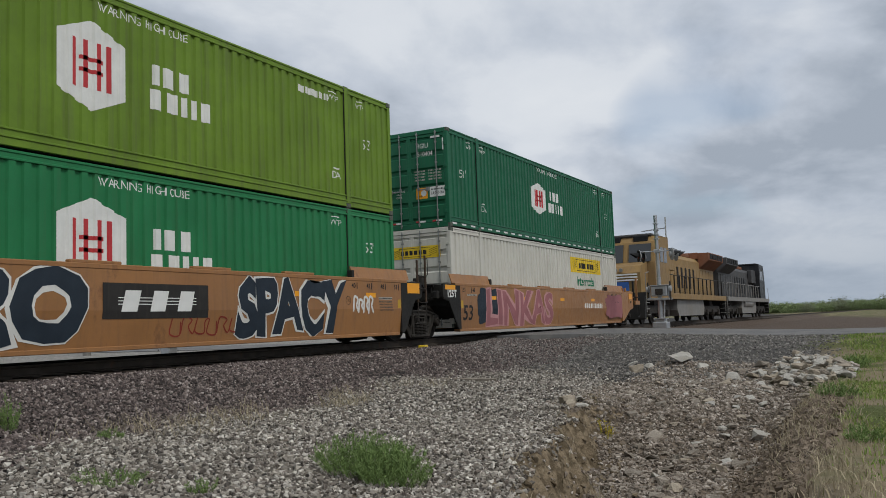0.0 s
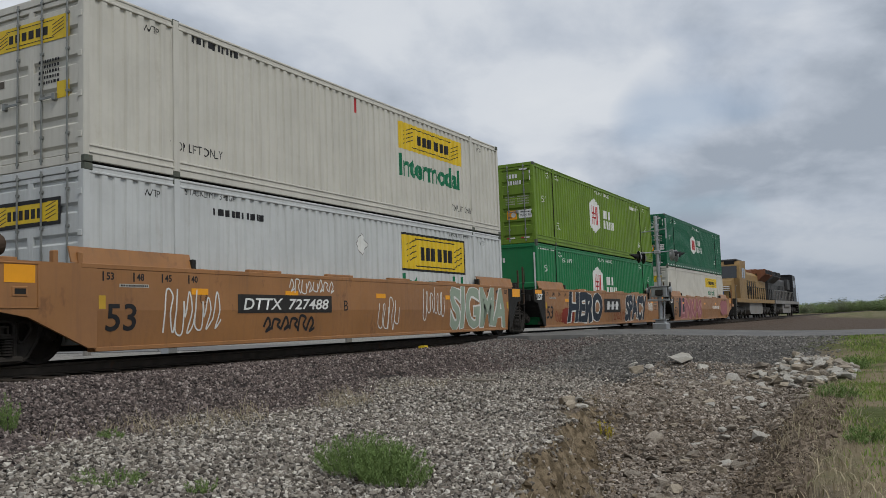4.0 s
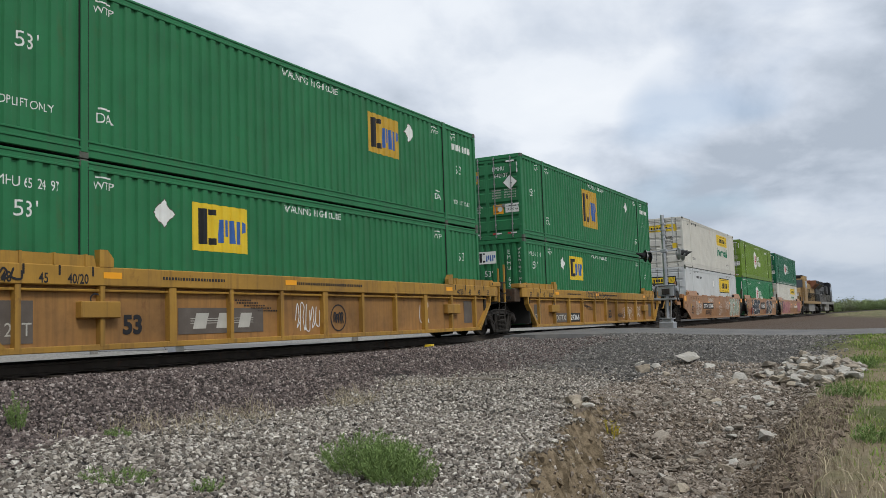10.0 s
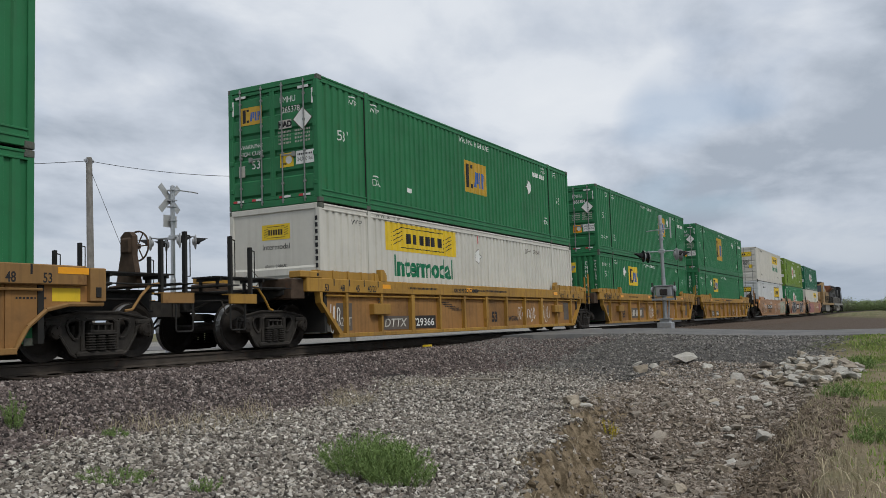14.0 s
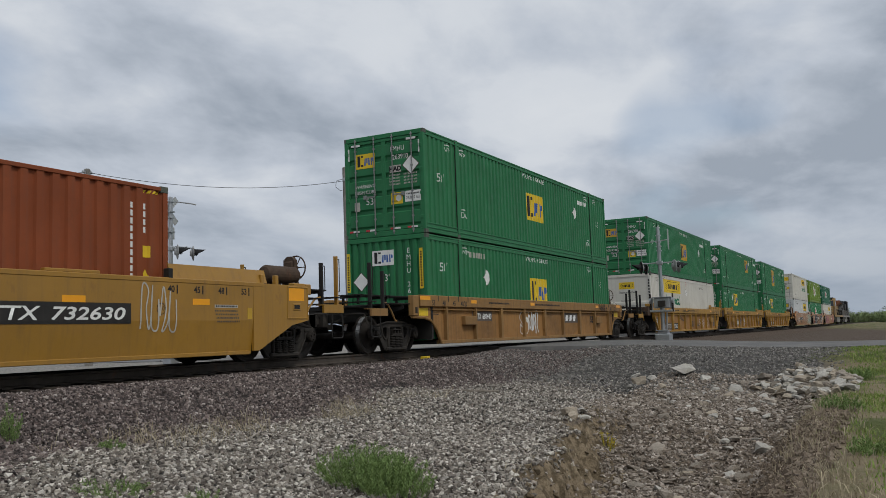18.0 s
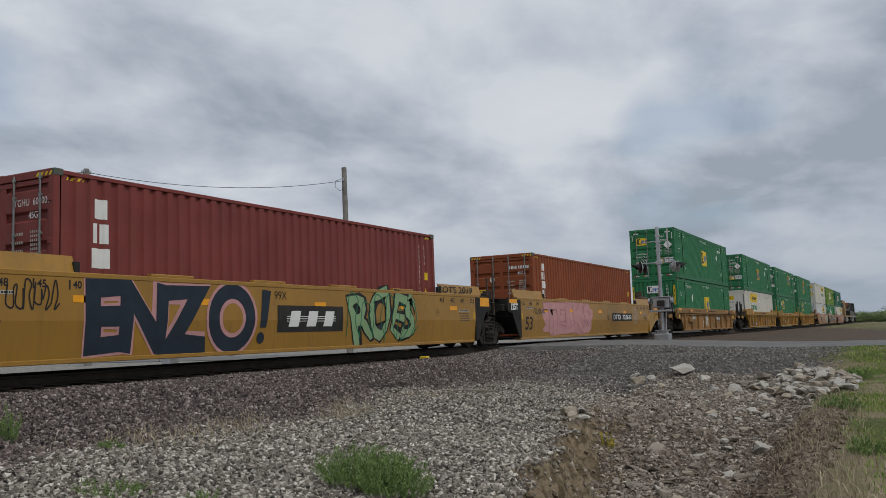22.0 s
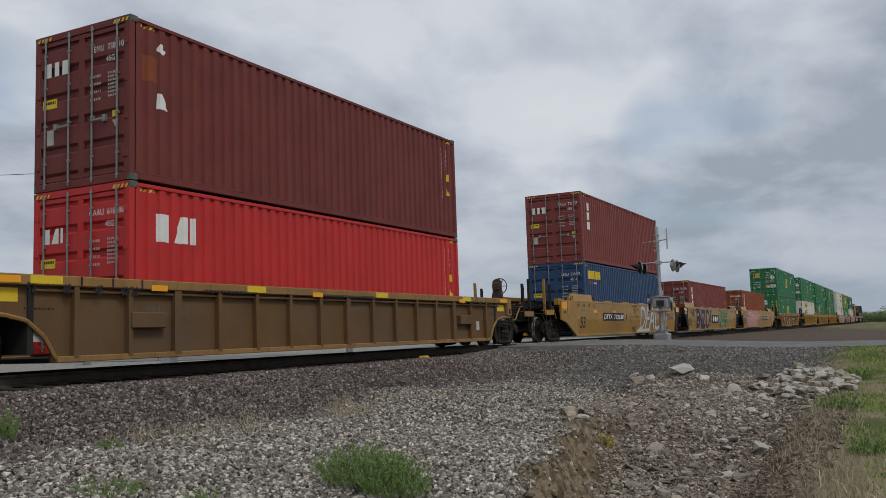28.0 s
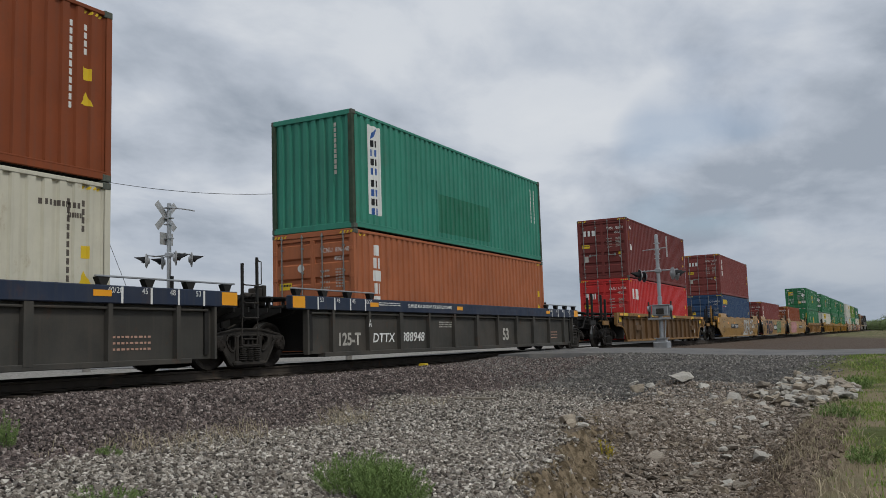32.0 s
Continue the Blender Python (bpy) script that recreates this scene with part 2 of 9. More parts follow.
# ---- mesh helpers ----
class Build:
    """Gathers simple solids into one mesh."""

    def __init__(self):
        self.v, self.f = [], []

    def add(self, verts, faces):
        k = len(self.v)
        self.v += [tuple(p) for p in verts]
        self.f += [tuple(i + k for i in q) for q in faces]
        return self

    def box(self, x0, x1, y0, y1, z0, z1, c=0.0):
        """A box; c chamfers its edges."""
        if not c:
            return self.add([(x, y, z) for x in (x0, x1) for y in (y0, y1) for z in (z0, z1)],
                            [(0, 1, 3, 2), (4, 6, 7, 5), (0, 4, 5, 1), (2, 3, 7, 6), (0, 2, 6, 4), (1, 5, 7, 3)])
        vs = []
        for sx, x in ((1, x0), (-1, x1)):
            for sy, y in ((1, y0), (-1, y1)):
                for sz, z in ((1, z0), (-1, z1)):
                    vs += [(x, y + sy * c, z + sz * c), (x + sx * c, y, z + sz * c), (x + sx * c, y + sy * c, z)]
        i = lambda a, b, d, k: (a * 4 + b * 2 + d) * 3 + k
        fs = []
        for a in (0, 1):
            fs.append((i(a, 0, 0, 0), i(a, 0, 1, 0), i(a, 1, 1, 0), i(a, 1, 0, 0)))
            fs.append((i(0, a, 0, 1), i(1, a, 0, 1), i(1, a, 1, 1), i(0, a, 1, 1)))
            fs.append((i(0, 0, a, 2), i(0, 1, a, 2), i(1, 1, a, 2), i(1, 0, a, 2)))
            for b in (0, 1):
                fs.append((i(a, b, 0, 0), i(a, b, 0, 1), i(a, b, 1, 1), i(a, b, 1, 0)))
                fs.append((i(a, 0, b, 0), i(a, 0, b, 2), i(a, 1, b, 2), i(a, 1, b, 0)))
                fs.append((i(0, a, b, 1), i(0, a, b, 2), i(1, a, b, 2), i(1, a, b, 1)))
                for d in (0, 1):
                    fs.append((i(a, b, d, 0), i(a, b, d, 1), i(a, b, d, 2)))
        return self.add(vs, fs)

    def prism(self, outline, y0, y1, axis="y"):
        """An outline (u, w) pulled from y0 to y1 along an axis."""
        n = len(outline)
        put = {"y": lambda u, w, s: (u, s, w), "x": lambda u, w, s: (s, u, w), "z": lambda u, w, s: (u, w, s)}[axis]
        vs = [put(u, w, s) for s in (y0, y1) for u, w in outline]
        fs = [tuple(range(n)), tuple(range(2 * n - 1, n - 1, -1))] + [(i, (i + 1) % n, n + (i + 1) % n, n + i) for i in range(n)]
        return self.add(vs, fs)

    def tube(self, a, b, r, n=8, r2=None):
        a, b = Vector(a), Vector(b)
        d = (b - a).normalized()
        u = d.orthogonal().normalized()
        w = d.cross(u)
        r2 = r if r2 is None else r2
        vs = []
        for p, rr in ((a, r), (b, r2)):
            vs += [p + (u * math.cos(2 * math.pi * k / n) + w * math.sin(2 * math.pi * k / n)) * rr for k in range(n)]
        return self.add(vs, [tuple(range(n)), tuple(range(2 * n - 1, n - 1, -1))] + [(k, (k + 1) % n, n + (k + 1) % n, n + k) for k in range(n)])

    def path(self, pts, r, n=6):
        for a, b in zip(pts, pts[1:]):
            self.tube(a, b, r, n)
        return self

    def lathe(self, profile, centre, axis="y", n=20):
        """A profile of (radius, along) turned about an axis."""
        cx, cy, cz = centre
        vs = []
        for r, s in profile:
            for k in range(n):
                a = 2 * math.pi * k / n
                p, q = r * math.cos(a), r * math.sin(a)
                vs.append({"y": (cx + p, cy + s, cz + q), "x": (cx + s, cy + p, cz + q), "z": (cx + p, cy + q, cz + s)}[axis])
        fs = [(i * n + k, i * n + (k + 1) % n, (i + 1) * n + (k + 1) % n, (i + 1) * n + k) for i in range(len(profile) - 1) for k in range(n)]
        fs += [tuple(range(n)), tuple(range((len(profile) - 1) * n, len(profile) * n))]
        return self.add(vs, fs)

    def pierced(self, outer, holes, y0, y1):
        """An outline (x, z) with holes in it, pulled from y0 to y1."""
        bm = bmesh.new()
        loops = []
        for ring in [outer] + holes:
            vs = [bm.verts.new((u, y0, w)) for u, w in ring]
            loops.append(vs)
            for a, b in zip(vs, vs[1:] + vs[:1]):
                bm.edges.new((a, b))
        bmesh.ops.triangle_fill(bm, use_beauty=True, use_dissolve=False, edges=bm.edges[:])
        bm.verts.index_update()
        flat = [tuple(v.co) for v in bm.verts]
        k = len(flat)
        fs = [tuple(v.index for v in f.verts) for f in bm.faces]
        side = []
        for vs in loops:
            ids = [v.index for v in vs]
            side += [(a, b, b + k, a + k) for a, b in zip(ids, ids[1:] + ids[:1])]
        bm.free()
        return self.add(flat + [(x, y1, z) for x, _, z in flat], fs + [tuple(i + k for i in f) for f in fs] + side)

    def mesh(self, name):
        me = bpy.data.meshes.new(name)
        me.from_pydata(self.v, [], self.f)
        bm = bmesh.new()
        bm.from_mesh(me)
        bmesh.ops.recalc_face_normals(bm, faces=bm.faces)
        bm.to_mesh(me)
        bm.free()
        return me

    def part(self, name, mat, parent=None, label="", at=None):
        me = self.mesh(name)
        me.materials.append(mat)
        return hang(name, me, parent, label, at)


def hang(name, me, parent=None, label="", at=None):
    ob = new(name, me)
    ob.parent = parent
    if at is not None:
        ob.matrix_basis = at if isinstance(at, Matrix) else Matrix.Translation(at)
    if label:
        tagged(ob, label)
    return ob


def thing(name, label, category, at=(0, 0, 0), group="", kind=""):
    ob = new(name)
    ob.empty_display_size = 0.2
    ob.matrix_basis = at if isinstance(at, Matrix) else Matrix.Translation(at)
    return tagged(ob, label, category, group, kind)


def sheet(name, verts, faces, mat, smooth=True):
    me = bpy.data.meshes.new(name)
    me.from_pydata(verts, [], faces)
    me.materials.append(mat)
    if smooth:
        me.polygons.foreach_set("use_smooth", [True] * len(me.polygons))
    return new(name, me)


def smooth(a, b, x):
    t = min(1.0, max(0.0, (x - a) / (b - a)))
    return t * t * (3 - 2 * t)


# ---- the ground ----
ROAD_NEAR, ROAD_FAR = 27.4, 34.8


def road_level(y):
    d = abs(y - TRACK)
    return -0.03 - 0.27 * smooth(1.6, 10.5, d)


def bank_edge(x):
    """y of the broken edge of the washed-out gully."""
    return 1.23 + 0.278 * min(x, 15.5) + 0.12 * max(0.0, x - 15.5) + 0.12 * math.sin(x * 2.3) + 0.08 * math.sin(x * 5.1 + 1)


def ground_height(x, y, rough=True):
    d = TRACK - y
    if d >= 0:
        z = -0.24 - 0.62 * smooth(1.75, 3.7, d) - 0.26 * smooth(3.4, 7.5, d)
    else:
        z = -0.24 - 0.2 * smooth(1.75, 3.2, -d)
    near = smooth(60, 30, abs(x)) * smooth(30, 20, abs(y))
    # gully that runs past the camera and ends at the road's bank
    if 0 <= d and -4 < x < 26:
        e = bank_edge(x)
        tip = smooth(16.8, 12.8, x)
        lip = 0.17 * noise.noise((x * 2.3, y * 0.8, 9.0)) + 0.10 * noise.noise((x * 6.0, y * 2.5, 4.0)) + 0.05 * noise.noise((x * 14.0, y * 9.0, 2.0))
        wall = smooth(e + 0.06 + lip, e - 0.5 - 0.9 * (1 - tip) + lip, y)
        side = smooth(0.55, 1.75, y - 0.03 * x)
        z -= wall * side * smooth(24.5, 16, x) * smooth(-4, 2, x) * (0.2 + 0.5 * tip)
        # slumped clay on the broken face, and lumps on the gully's floor
        face = 4 * wall * (1 - wall) * tip * side
        if face > 0.02:
            z += face * (0.17 * noise.noise((x * 2.6, y * 3.1, 1.0)) + 0.10 * noise.noise((x * 6.5, y * 7.5, 8.0)) + 0.035 * noise.noise((x * 15.0, y * 17.0, 3.0)))
        bed = wall * side * smooth(23, 18, x)
        z += bed * (0.06 * noise.noise((x * 1.9, y * 2.6, 6.0)) + 0.03 * noise.noise((x * 5.5, y * 6.5, 2.0)))
        # heap of dug earth on the camera's side of the gully
        z += 0.10 * smooth(0.62, 0.0, abs(y - 1.35 - 0.03 * (x - 10))) * smooth(7.0, 9.0, x) * smooth(14.5, 12.5, x) * (0.7 + 0.9 * noise.noise((x * 2.2, y * 2.0, 5.0)))
    # grassy bank beside the camera
    if y < 4:
        z += 0.26 * smooth(1.9, 0.0, y - 0.05 * x) * smooth(-6, 4, x) * smooth(60, 30, x)
    # the road's bank
    if x > 20:
        r = smooth(21.4, 27.2, x) if x < 30 else smooth(46, 35.5, x)
        lvl = road_level(y) - 0.035
        if d > 1.2 or d < -1.2:
            z += (lvl - z) * r
    if x > 35 and d > 0:
        z += (-0.42 - z) * smooth(36, 44, x) * smooth(1.75, 4.5, d)
    if rough and near > 0:
        k = 1.0 if d > 1.5 else 0.35
        on_road = 1 - smooth(26.4, 27.5, x) * smooth(36.5, 35, x)
        z += near * k * on_road * (0.10 * noise.noise((x * 0.45, y * 0.45, 0.3)) * smooth(2.5, 6, d) + 0.05 * noise.noise((x * 1.3, y * 1.3, 2.0)) + 0.022 * noise.noise((x * 4.1, y * 4.1, 5.0)))
    return z


def spread(a, b, step, far, grow=1.35):
    """Grid lines, close between a and b, ever wider out to far."""
    mid = list(np.arange(a, b + 1e-6, step))
    lo, hi, s = [], [], step
    while (lo[-1] if lo else a) > -far:
        s *= grow
        lo.append((lo[-1] if lo else a) - s)
        hi.append((hi[-1] if hi else b) + s)
    return lo[::-1] + mid + hi


def grid_sheet(name, xs, ys, height, mat):
    vs = [(x, y, height(x, y)) for x in xs for y in ys]
    n = len(ys)
    fs = [(i * n + j, (i + 1) * n + j, (i + 1) * n + j + 1, i * n + j + 1) for i in range(len(xs) - 1) for j in range(n - 1)]
    return sheet(name, vs, fs, mat)


def ground_material():
    """Grey gravel, pinkish ballast, bare tan earth and rough grass, by place; shade between stones is in the dark base.
    """
    # base colour kept very dark: it paints the shade in the gaps between stones
    m = material("gap_shaded_gravelly_ground", (0.036, 0.032, 0.027), 0.95, var=0.35, scale=1.3, bump=0.8, bump_scale=13, spec=0.1)
    n, l = m.node_tree.nodes, m.node_tree.links
    b = n["Principled BSDF"]
    b.inputs["Normal"].links[0].from_node.inputs["Distance"].default_value = 0.07
    col = b.inputs["Base Color"].links[0].from_socket
    co = n.new("ShaderNodeTexCoord")
    sep = n.new("ShaderNodeSeparateXYZ")
    l.new(co.outputs["Object"], sep.inputs[0])
    nz = n.new("ShaderNodeTexNoise")
    nz.inputs["Scale"].default_value, nz.inputs["Detail"].default_value = 0.8, 6
    l.new(co.outputs["Object"], nz.inputs["Vector"])

    def span(src, a, b_, lo=0.0, hi=1.0):
        r = n.new("ShaderNodeMapRange")
        r.interpolation_type = "SMOOTHSTEP"
        l.new(src, r.inputs[0])
        for i, v in enumerate((a, b_, lo, hi), 1):
            r.inputs[i].default_value = v
        return r.outputs[0]

    def op(kind, a, b_):
        q = n.new("ShaderNodeMath")
        q.operation = kind
        for i, v in enumerate((a, b_)):
            if isinstance(v, (int, float)):
                q.inputs[i].default_value = v
            else:
                l.new(v, q.inputs[i])
        return q.outputs[0]

    def over(col_, fac, c):
        x = n.new("ShaderNodeMix")
        x.data_type = "RGBA"
        l.new(fac, x.inputs[0])
        l.new(col_, x.inputs[6])
        if isinstance(c, tuple):
            x.inputs[7].default_value = (*c, 1)
        else:
            l.new(c, x.inputs[7])
        return x.outputs[2]

    wob = op("MULTIPLY", op("SUBTRACT", nz.outputs[0], 0.5), 2.2)
    y = op("ADD", sep.outputs[1], wob)
    x = sep.outputs[0]
    vor = n.new("ShaderNodeTexVoronoi")
    vor.inputs["Scale"].default_value = 16
    l.new(co.outputs["Object"], vor.inputs["Vector"])
    stones = n.new("ShaderNodeMix")
    stones.data_type = "RGBA"
    stones.inputs[0].default_value = 0.5
    l.new(vor.outputs["Color"], stones.inputs[6])
    stones.inputs[7].default_value = (0.12, 0.11, 0.10, 1)
    hsv = n.new("ShaderNodeHueSaturation")
    hsv.inputs["Saturation"].default_value = 0.12
    hsv.inputs["Value"].default_value = 0.2
    l.new(stones.outputs[2], hsv.inputs["Color"])
    half = n.new("ShaderNodeMath")
    half.operation = "ADD"
    half.inputs[0].default_value, half.inputs[1].default_value = 0.4, 0.0
    col = over(col, half.outputs[0], hsv.outputs[0])
    # ballast bed, its tint darkened as shade between the stones
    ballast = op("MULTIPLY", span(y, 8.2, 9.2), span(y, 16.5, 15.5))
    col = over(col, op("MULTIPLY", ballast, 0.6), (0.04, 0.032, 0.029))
    # tan earth in and along the gully
    earth = op("MULTIPLY", op("MULTIPLY", span(y, 6.0, 4.6), span(x, 24, 17)), span(y, 0.2, 1.6))
    soil = n.new("ShaderNodeMix")
    soil.data_type = "RGBA"
    lumps = n.new("ShaderNodeTexNoise")
    lumps.inputs["Scale"].default_value, lumps.inputs["Detail"].default_value = 7.0, 8
    l.new(co.outputs["Object"], lumps.inputs["Vector"])
    l.new(span(lumps.outputs[0], 0.36, 0.64), soil.inputs[0])
    soil.inputs[6].default_value = (0.075, 0.058, 0.043, 1)
    soil.inputs[7].default_value = (0.215, 0.168, 0.125, 1)
    col = over(col, op("MULTIPLY", earth, 0.85), soil.outputs[2])
    # bare tan clay where the bank has broken away
    geo = n.new("ShaderNodeNewGeometry")
    nrm = n.new("ShaderNodeSeparateXYZ")
    l.new(geo.outputs["Normal"], nrm.inputs[0])
    steep = op("MULTIPLY", op("MULTIPLY", span(nrm.outputs[2], 0.90, 0.76), span(sep.outputs[1], 6.4, 5.8)), span(x, 19, 16))
    clay = n.new("ShaderNodeMix")
    clay.data_type = "RGBA"
    l.new(span(lumps.outputs[0], 0.38, 0.60), clay.inputs[0])
    clay.inputs[6].default_value = (0.10, 0.076, 0.047, 1)
    clay.inputs[7].default_value = (0.235, 0.182, 0.12, 1)
    col = over(col, op("MULTIPLY", steep, 0.9), clay.outputs[2])
    # dark cinder on the bank of the road
    bank = op("MULTIPLY", op("MULTIPLY", span(x, 22.0, 24.5), span(x, 29, 28)), span(y, 14.0, 11.0))
    col = over(col, op("MULTIPLY", bank, 0.75), (0.10, 0.096, 0.09))
    beyond = op("MULTIPLY", span(x, 34.5, 36.0), span(y, 16.0, 14.0))
    col = over(col, op("MULTIPLY", beyond, 0.85), (0.105, 0.078, 0.06))
    # pale crushed limestone of the yard across the track
    yard = op("MULTIPLY", op("MULTIPLY", span(y, 17.5, 21.0), span(y, 75, 60)), span(x, 110, 90))
    patches = n.new("ShaderNodeMix")
    patches.data_type = "RGBA"
    l.new(span(lumps.outputs[0], 0.42, 0.6), patches.inputs[0])
    patches.inputs[6].default_value = (0.20, 0.19, 0.17, 1)
    patches.inputs[7].default_value = (0.32, 0.305, 0.28, 1)
    col = over(col, op("MULTIPLY", yard, 0.9), patches.outputs[2])
    # rough grass on the camera's side, and fields far away
    grass_col = n.new("ShaderNodeMix")
    grass_col.data_type = "RGBA"
    l.new(span(nz.outputs[0], 0.4, 0.62), grass_col.inputs[0])
    grass_col.inputs[6].default_value = (0.085, 0.098, 0.036, 1)
    grass_col.inputs[7].default_value = (0.21, 0.17, 0.11, 1)
    verge = op("MULTIPLY", span(op("SUBTRACT", y, op("MULTIPLY", x, 0.07)), 0.9, 0.1), span(x, 40, 25))
    field = op("MAXIMUM", span(y, 62, 80), op("MAXIMUM", span(y, -8, -20), span(op("SUBTRACT", x, op("MULTIPLY", y, 6)), 60, 90)))
    col = over(col, op("MAXIMUM", verge, field), grass_col.outputs[2])
    l.new(col, b.inputs["Base Color"])
    return m


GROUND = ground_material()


def finer(lines, a, b, parts):
    """Splits the steps of a row of grid lines between a and b."""
    out = []
    for p, q in zip(lines, lines[1:]):
        k = parts if a <= p < b else 1
        out += [p + (q - p) * i / k for i in range(k)]
    return out + [lines[-1]]


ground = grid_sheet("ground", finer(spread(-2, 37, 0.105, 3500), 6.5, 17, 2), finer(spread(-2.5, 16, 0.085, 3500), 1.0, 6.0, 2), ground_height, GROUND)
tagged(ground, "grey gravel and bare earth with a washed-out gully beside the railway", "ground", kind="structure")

ROAD_MAT = material("worn_pale_asphalt", (0.145, 0.142, 0.14), 0.9, var=0.22, scale=1.5, dirt=0.4, dirt_col=(0.22, 0.2, 0.17), bump=0.3, bump_scale=90)
CONCRETE = material("weathered_concrete", (0.36, 0.35, 0.33), 0.85, var=0.2, scale=2, dirt=0.4, dirt_col=(0.16, 0.14, 0.12), bump=0.2)


def road_strip(name, y_from, y_to):
    """The road as a slab with a low crown, over the ground."""
    xs, ys = np.linspace(ROAD_NEAR, ROAD_FAR, 13), np.linspace(y_from, y_to, 60)
    b = Build()
    mid = (ROAD_NEAR + ROAD_FAR) / 2
    flare = 2.7 if y_from < 0 else 0.0
    top = [(x - flare * smooth(6.8, 11.0, y) * (ROAD_FAR - x) / (ROAD_FAR - ROAD_NEAR) + 0.12 * noise.noise((y * 0.8, x, 3)) * (abs(x - mid) > 4), y, road_level(y) + 0.03 - 0.05 * ((x - mid) / 4.2) ** 2) for x in xs for y in ys]
    low = [(x, y, z - 0.3) for x, y, z in top]
    n, k = len(ys), len(top)
    fs = [(i * n + j, (i + 1) * n + j, (i + 1) * n + j + 1, i * n + j + 1) for i in range(12) for j in range(n - 1)]
    rim = [i * n for i in range(13)] + [12 * n + j for j in range(1, n)] + [i * n + n - 1 for i in range(11, -1, -1)] + [j for j in range(n - 2, 0, -1)]
    fs += [(rim[i], rim[(i + 1) % len(rim)], k + rim[(i + 1) % len(rim)], k + rim[i]) for i in range(len(rim))]
    b.add(top + low, fs)
    ob = b.part(name, ROAD_MAT)
    return tagged(ob, "worn pale asphalt road that climbs to the level crossing", "road", kind="structure")


road_strip("road", -45, TRACK - 1.42)
road_strip("road", TRACK + 1.42, 90)


def rail_profile():
    return [(-0.07, -0.172), (0.07, -0.172), (0.068, -0.158), (0.012, -0.14), (0.009, -0.045), (0.034, -0.036), (0.036, -0.006), (0.028, 0.0), (-0.028, 0.0), (-0.036, -0.006), (-0.034, -0.036), (-0.009, -0.045), (-0.012, -0.14), (-0.068, -0.158)]


RAIL_MAT = material("rail_steel_rusty_web", (0.078, 0.064, 0.052), 0.8, metal=0.0, var=0.3, scale=5, rust=0.5, bump=0.15)
TIE_MAT = material("creosoted_timber", (0.055, 0.043, 0.034), 0.9, var=0.35, scale=6, dirt=0.4, bump=0.5, bump_scale=30, per_object=0.5)


def railway():
    track = thing("railway_track", "steel rails on creosoted timber ties in ballast", "railway track", kind="structure")
    for s in (-1, 1):
        Build().prism([(u + TRACK + s * 0.7535, w) for u, w in rail_profile()], -420, 1800, "x").part("rail", RAIL_MAT, track)
    tie = Build().box(-0.115, 0.115, -1.3, 1.3, -0.37, -0.185, 0.012).mesh("tie")
    tie.materials.append(TIE_MAT)
    plate = Build().box(-0.09, 0.09, -0.2, 0.2, -0.184, -0.172).mesh("tie_plate")
    plate.materials.append(RAIL_MAT)
    rnd = random.Random(4)
    x = -6.0
    while x < 100:
        if not (ROAD_NEAR - 0.2 < x < ROAD_FAR + 0.2):
            t = hang("tie", tie, track, at=pose(x, TRACK + rnd.uniform(-0.05, 0.05), rnd.uniform(-0.008, 0.004), 0, 0, rnd.uniform(-1.2, 1.2)))
            if x < 32:
                for s in (-1, 1):
                    hang("tie_plate", plate, t, at=(0, s * 0.7535, 0))
        x += 0.53
    # crossing slabs between and beside the rails
    for y0, y1 in ((-1.40, -0.84), (-0.66, 0.66), (0.84, 1.40)):
        n = 3
        step = (ROAD_FAR - ROAD_NEAR) / n
        for i in range(n):
            Build().box(ROAD_NEAR + i * step + 0.01, ROAD_NEAR + (i + 1) * step - 0.01, TRACK + y0, TRACK + y1, -0.3, -0.008, 0.012).part("crossing_panel", CONCRETE, track)
    return track


railway()


# ---- containers ----
FOLD = (0.46, 0.56, 0.90)
L53, L40, FLOOR, STACK = 16.154, 12.192, 0.27, 2.906

def corrugated(x0, x1, y, z0, z1, out, pitch=0.28, deep=0.046):
    """A pressed side wall along x; out is -1 or +1, the way its outer face looks."""
    xs = []
    n = max(2, round((x1 - x0) / pitch))
    p = (x1 - x0) / n
    for i in range(n):
        a = x0 + i * p
        xs += [(a, 0), (a + p * FOLD[0], 0), (a + p * FOLD[1], 1), (a + p * FOLD[2], 1)]
    xs.append((x1, 0))
    b = Build()
    vs = [(x, y - out * deep * k, z) for x, k in xs for z in (z0, z1)] + [(x, y - out * (deep * k + 0.004), z) for x, k in xs for z in (z0, z1)]
    m = len(xs)
    fs = [(2 * i, 2 * i + 2, 2 * i + 3, 2 * i + 1) for i in range(m - 1)] + [(2 * m + 2 * i, 2 * m + 2 * i + 1, 2 * m + 2 * i + 3, 2 * m + 2 * i + 2) for i in range(m - 1)]
    return b.add(vs, fs)


def swap_xy(b):
    b.v = [(y, x, z) for x, y, z in b.v]
    return b


CONTAINER_SHELLS = {}
PRESSING = {True: (0.255, 0.036), False: (0.278, 0.040)}


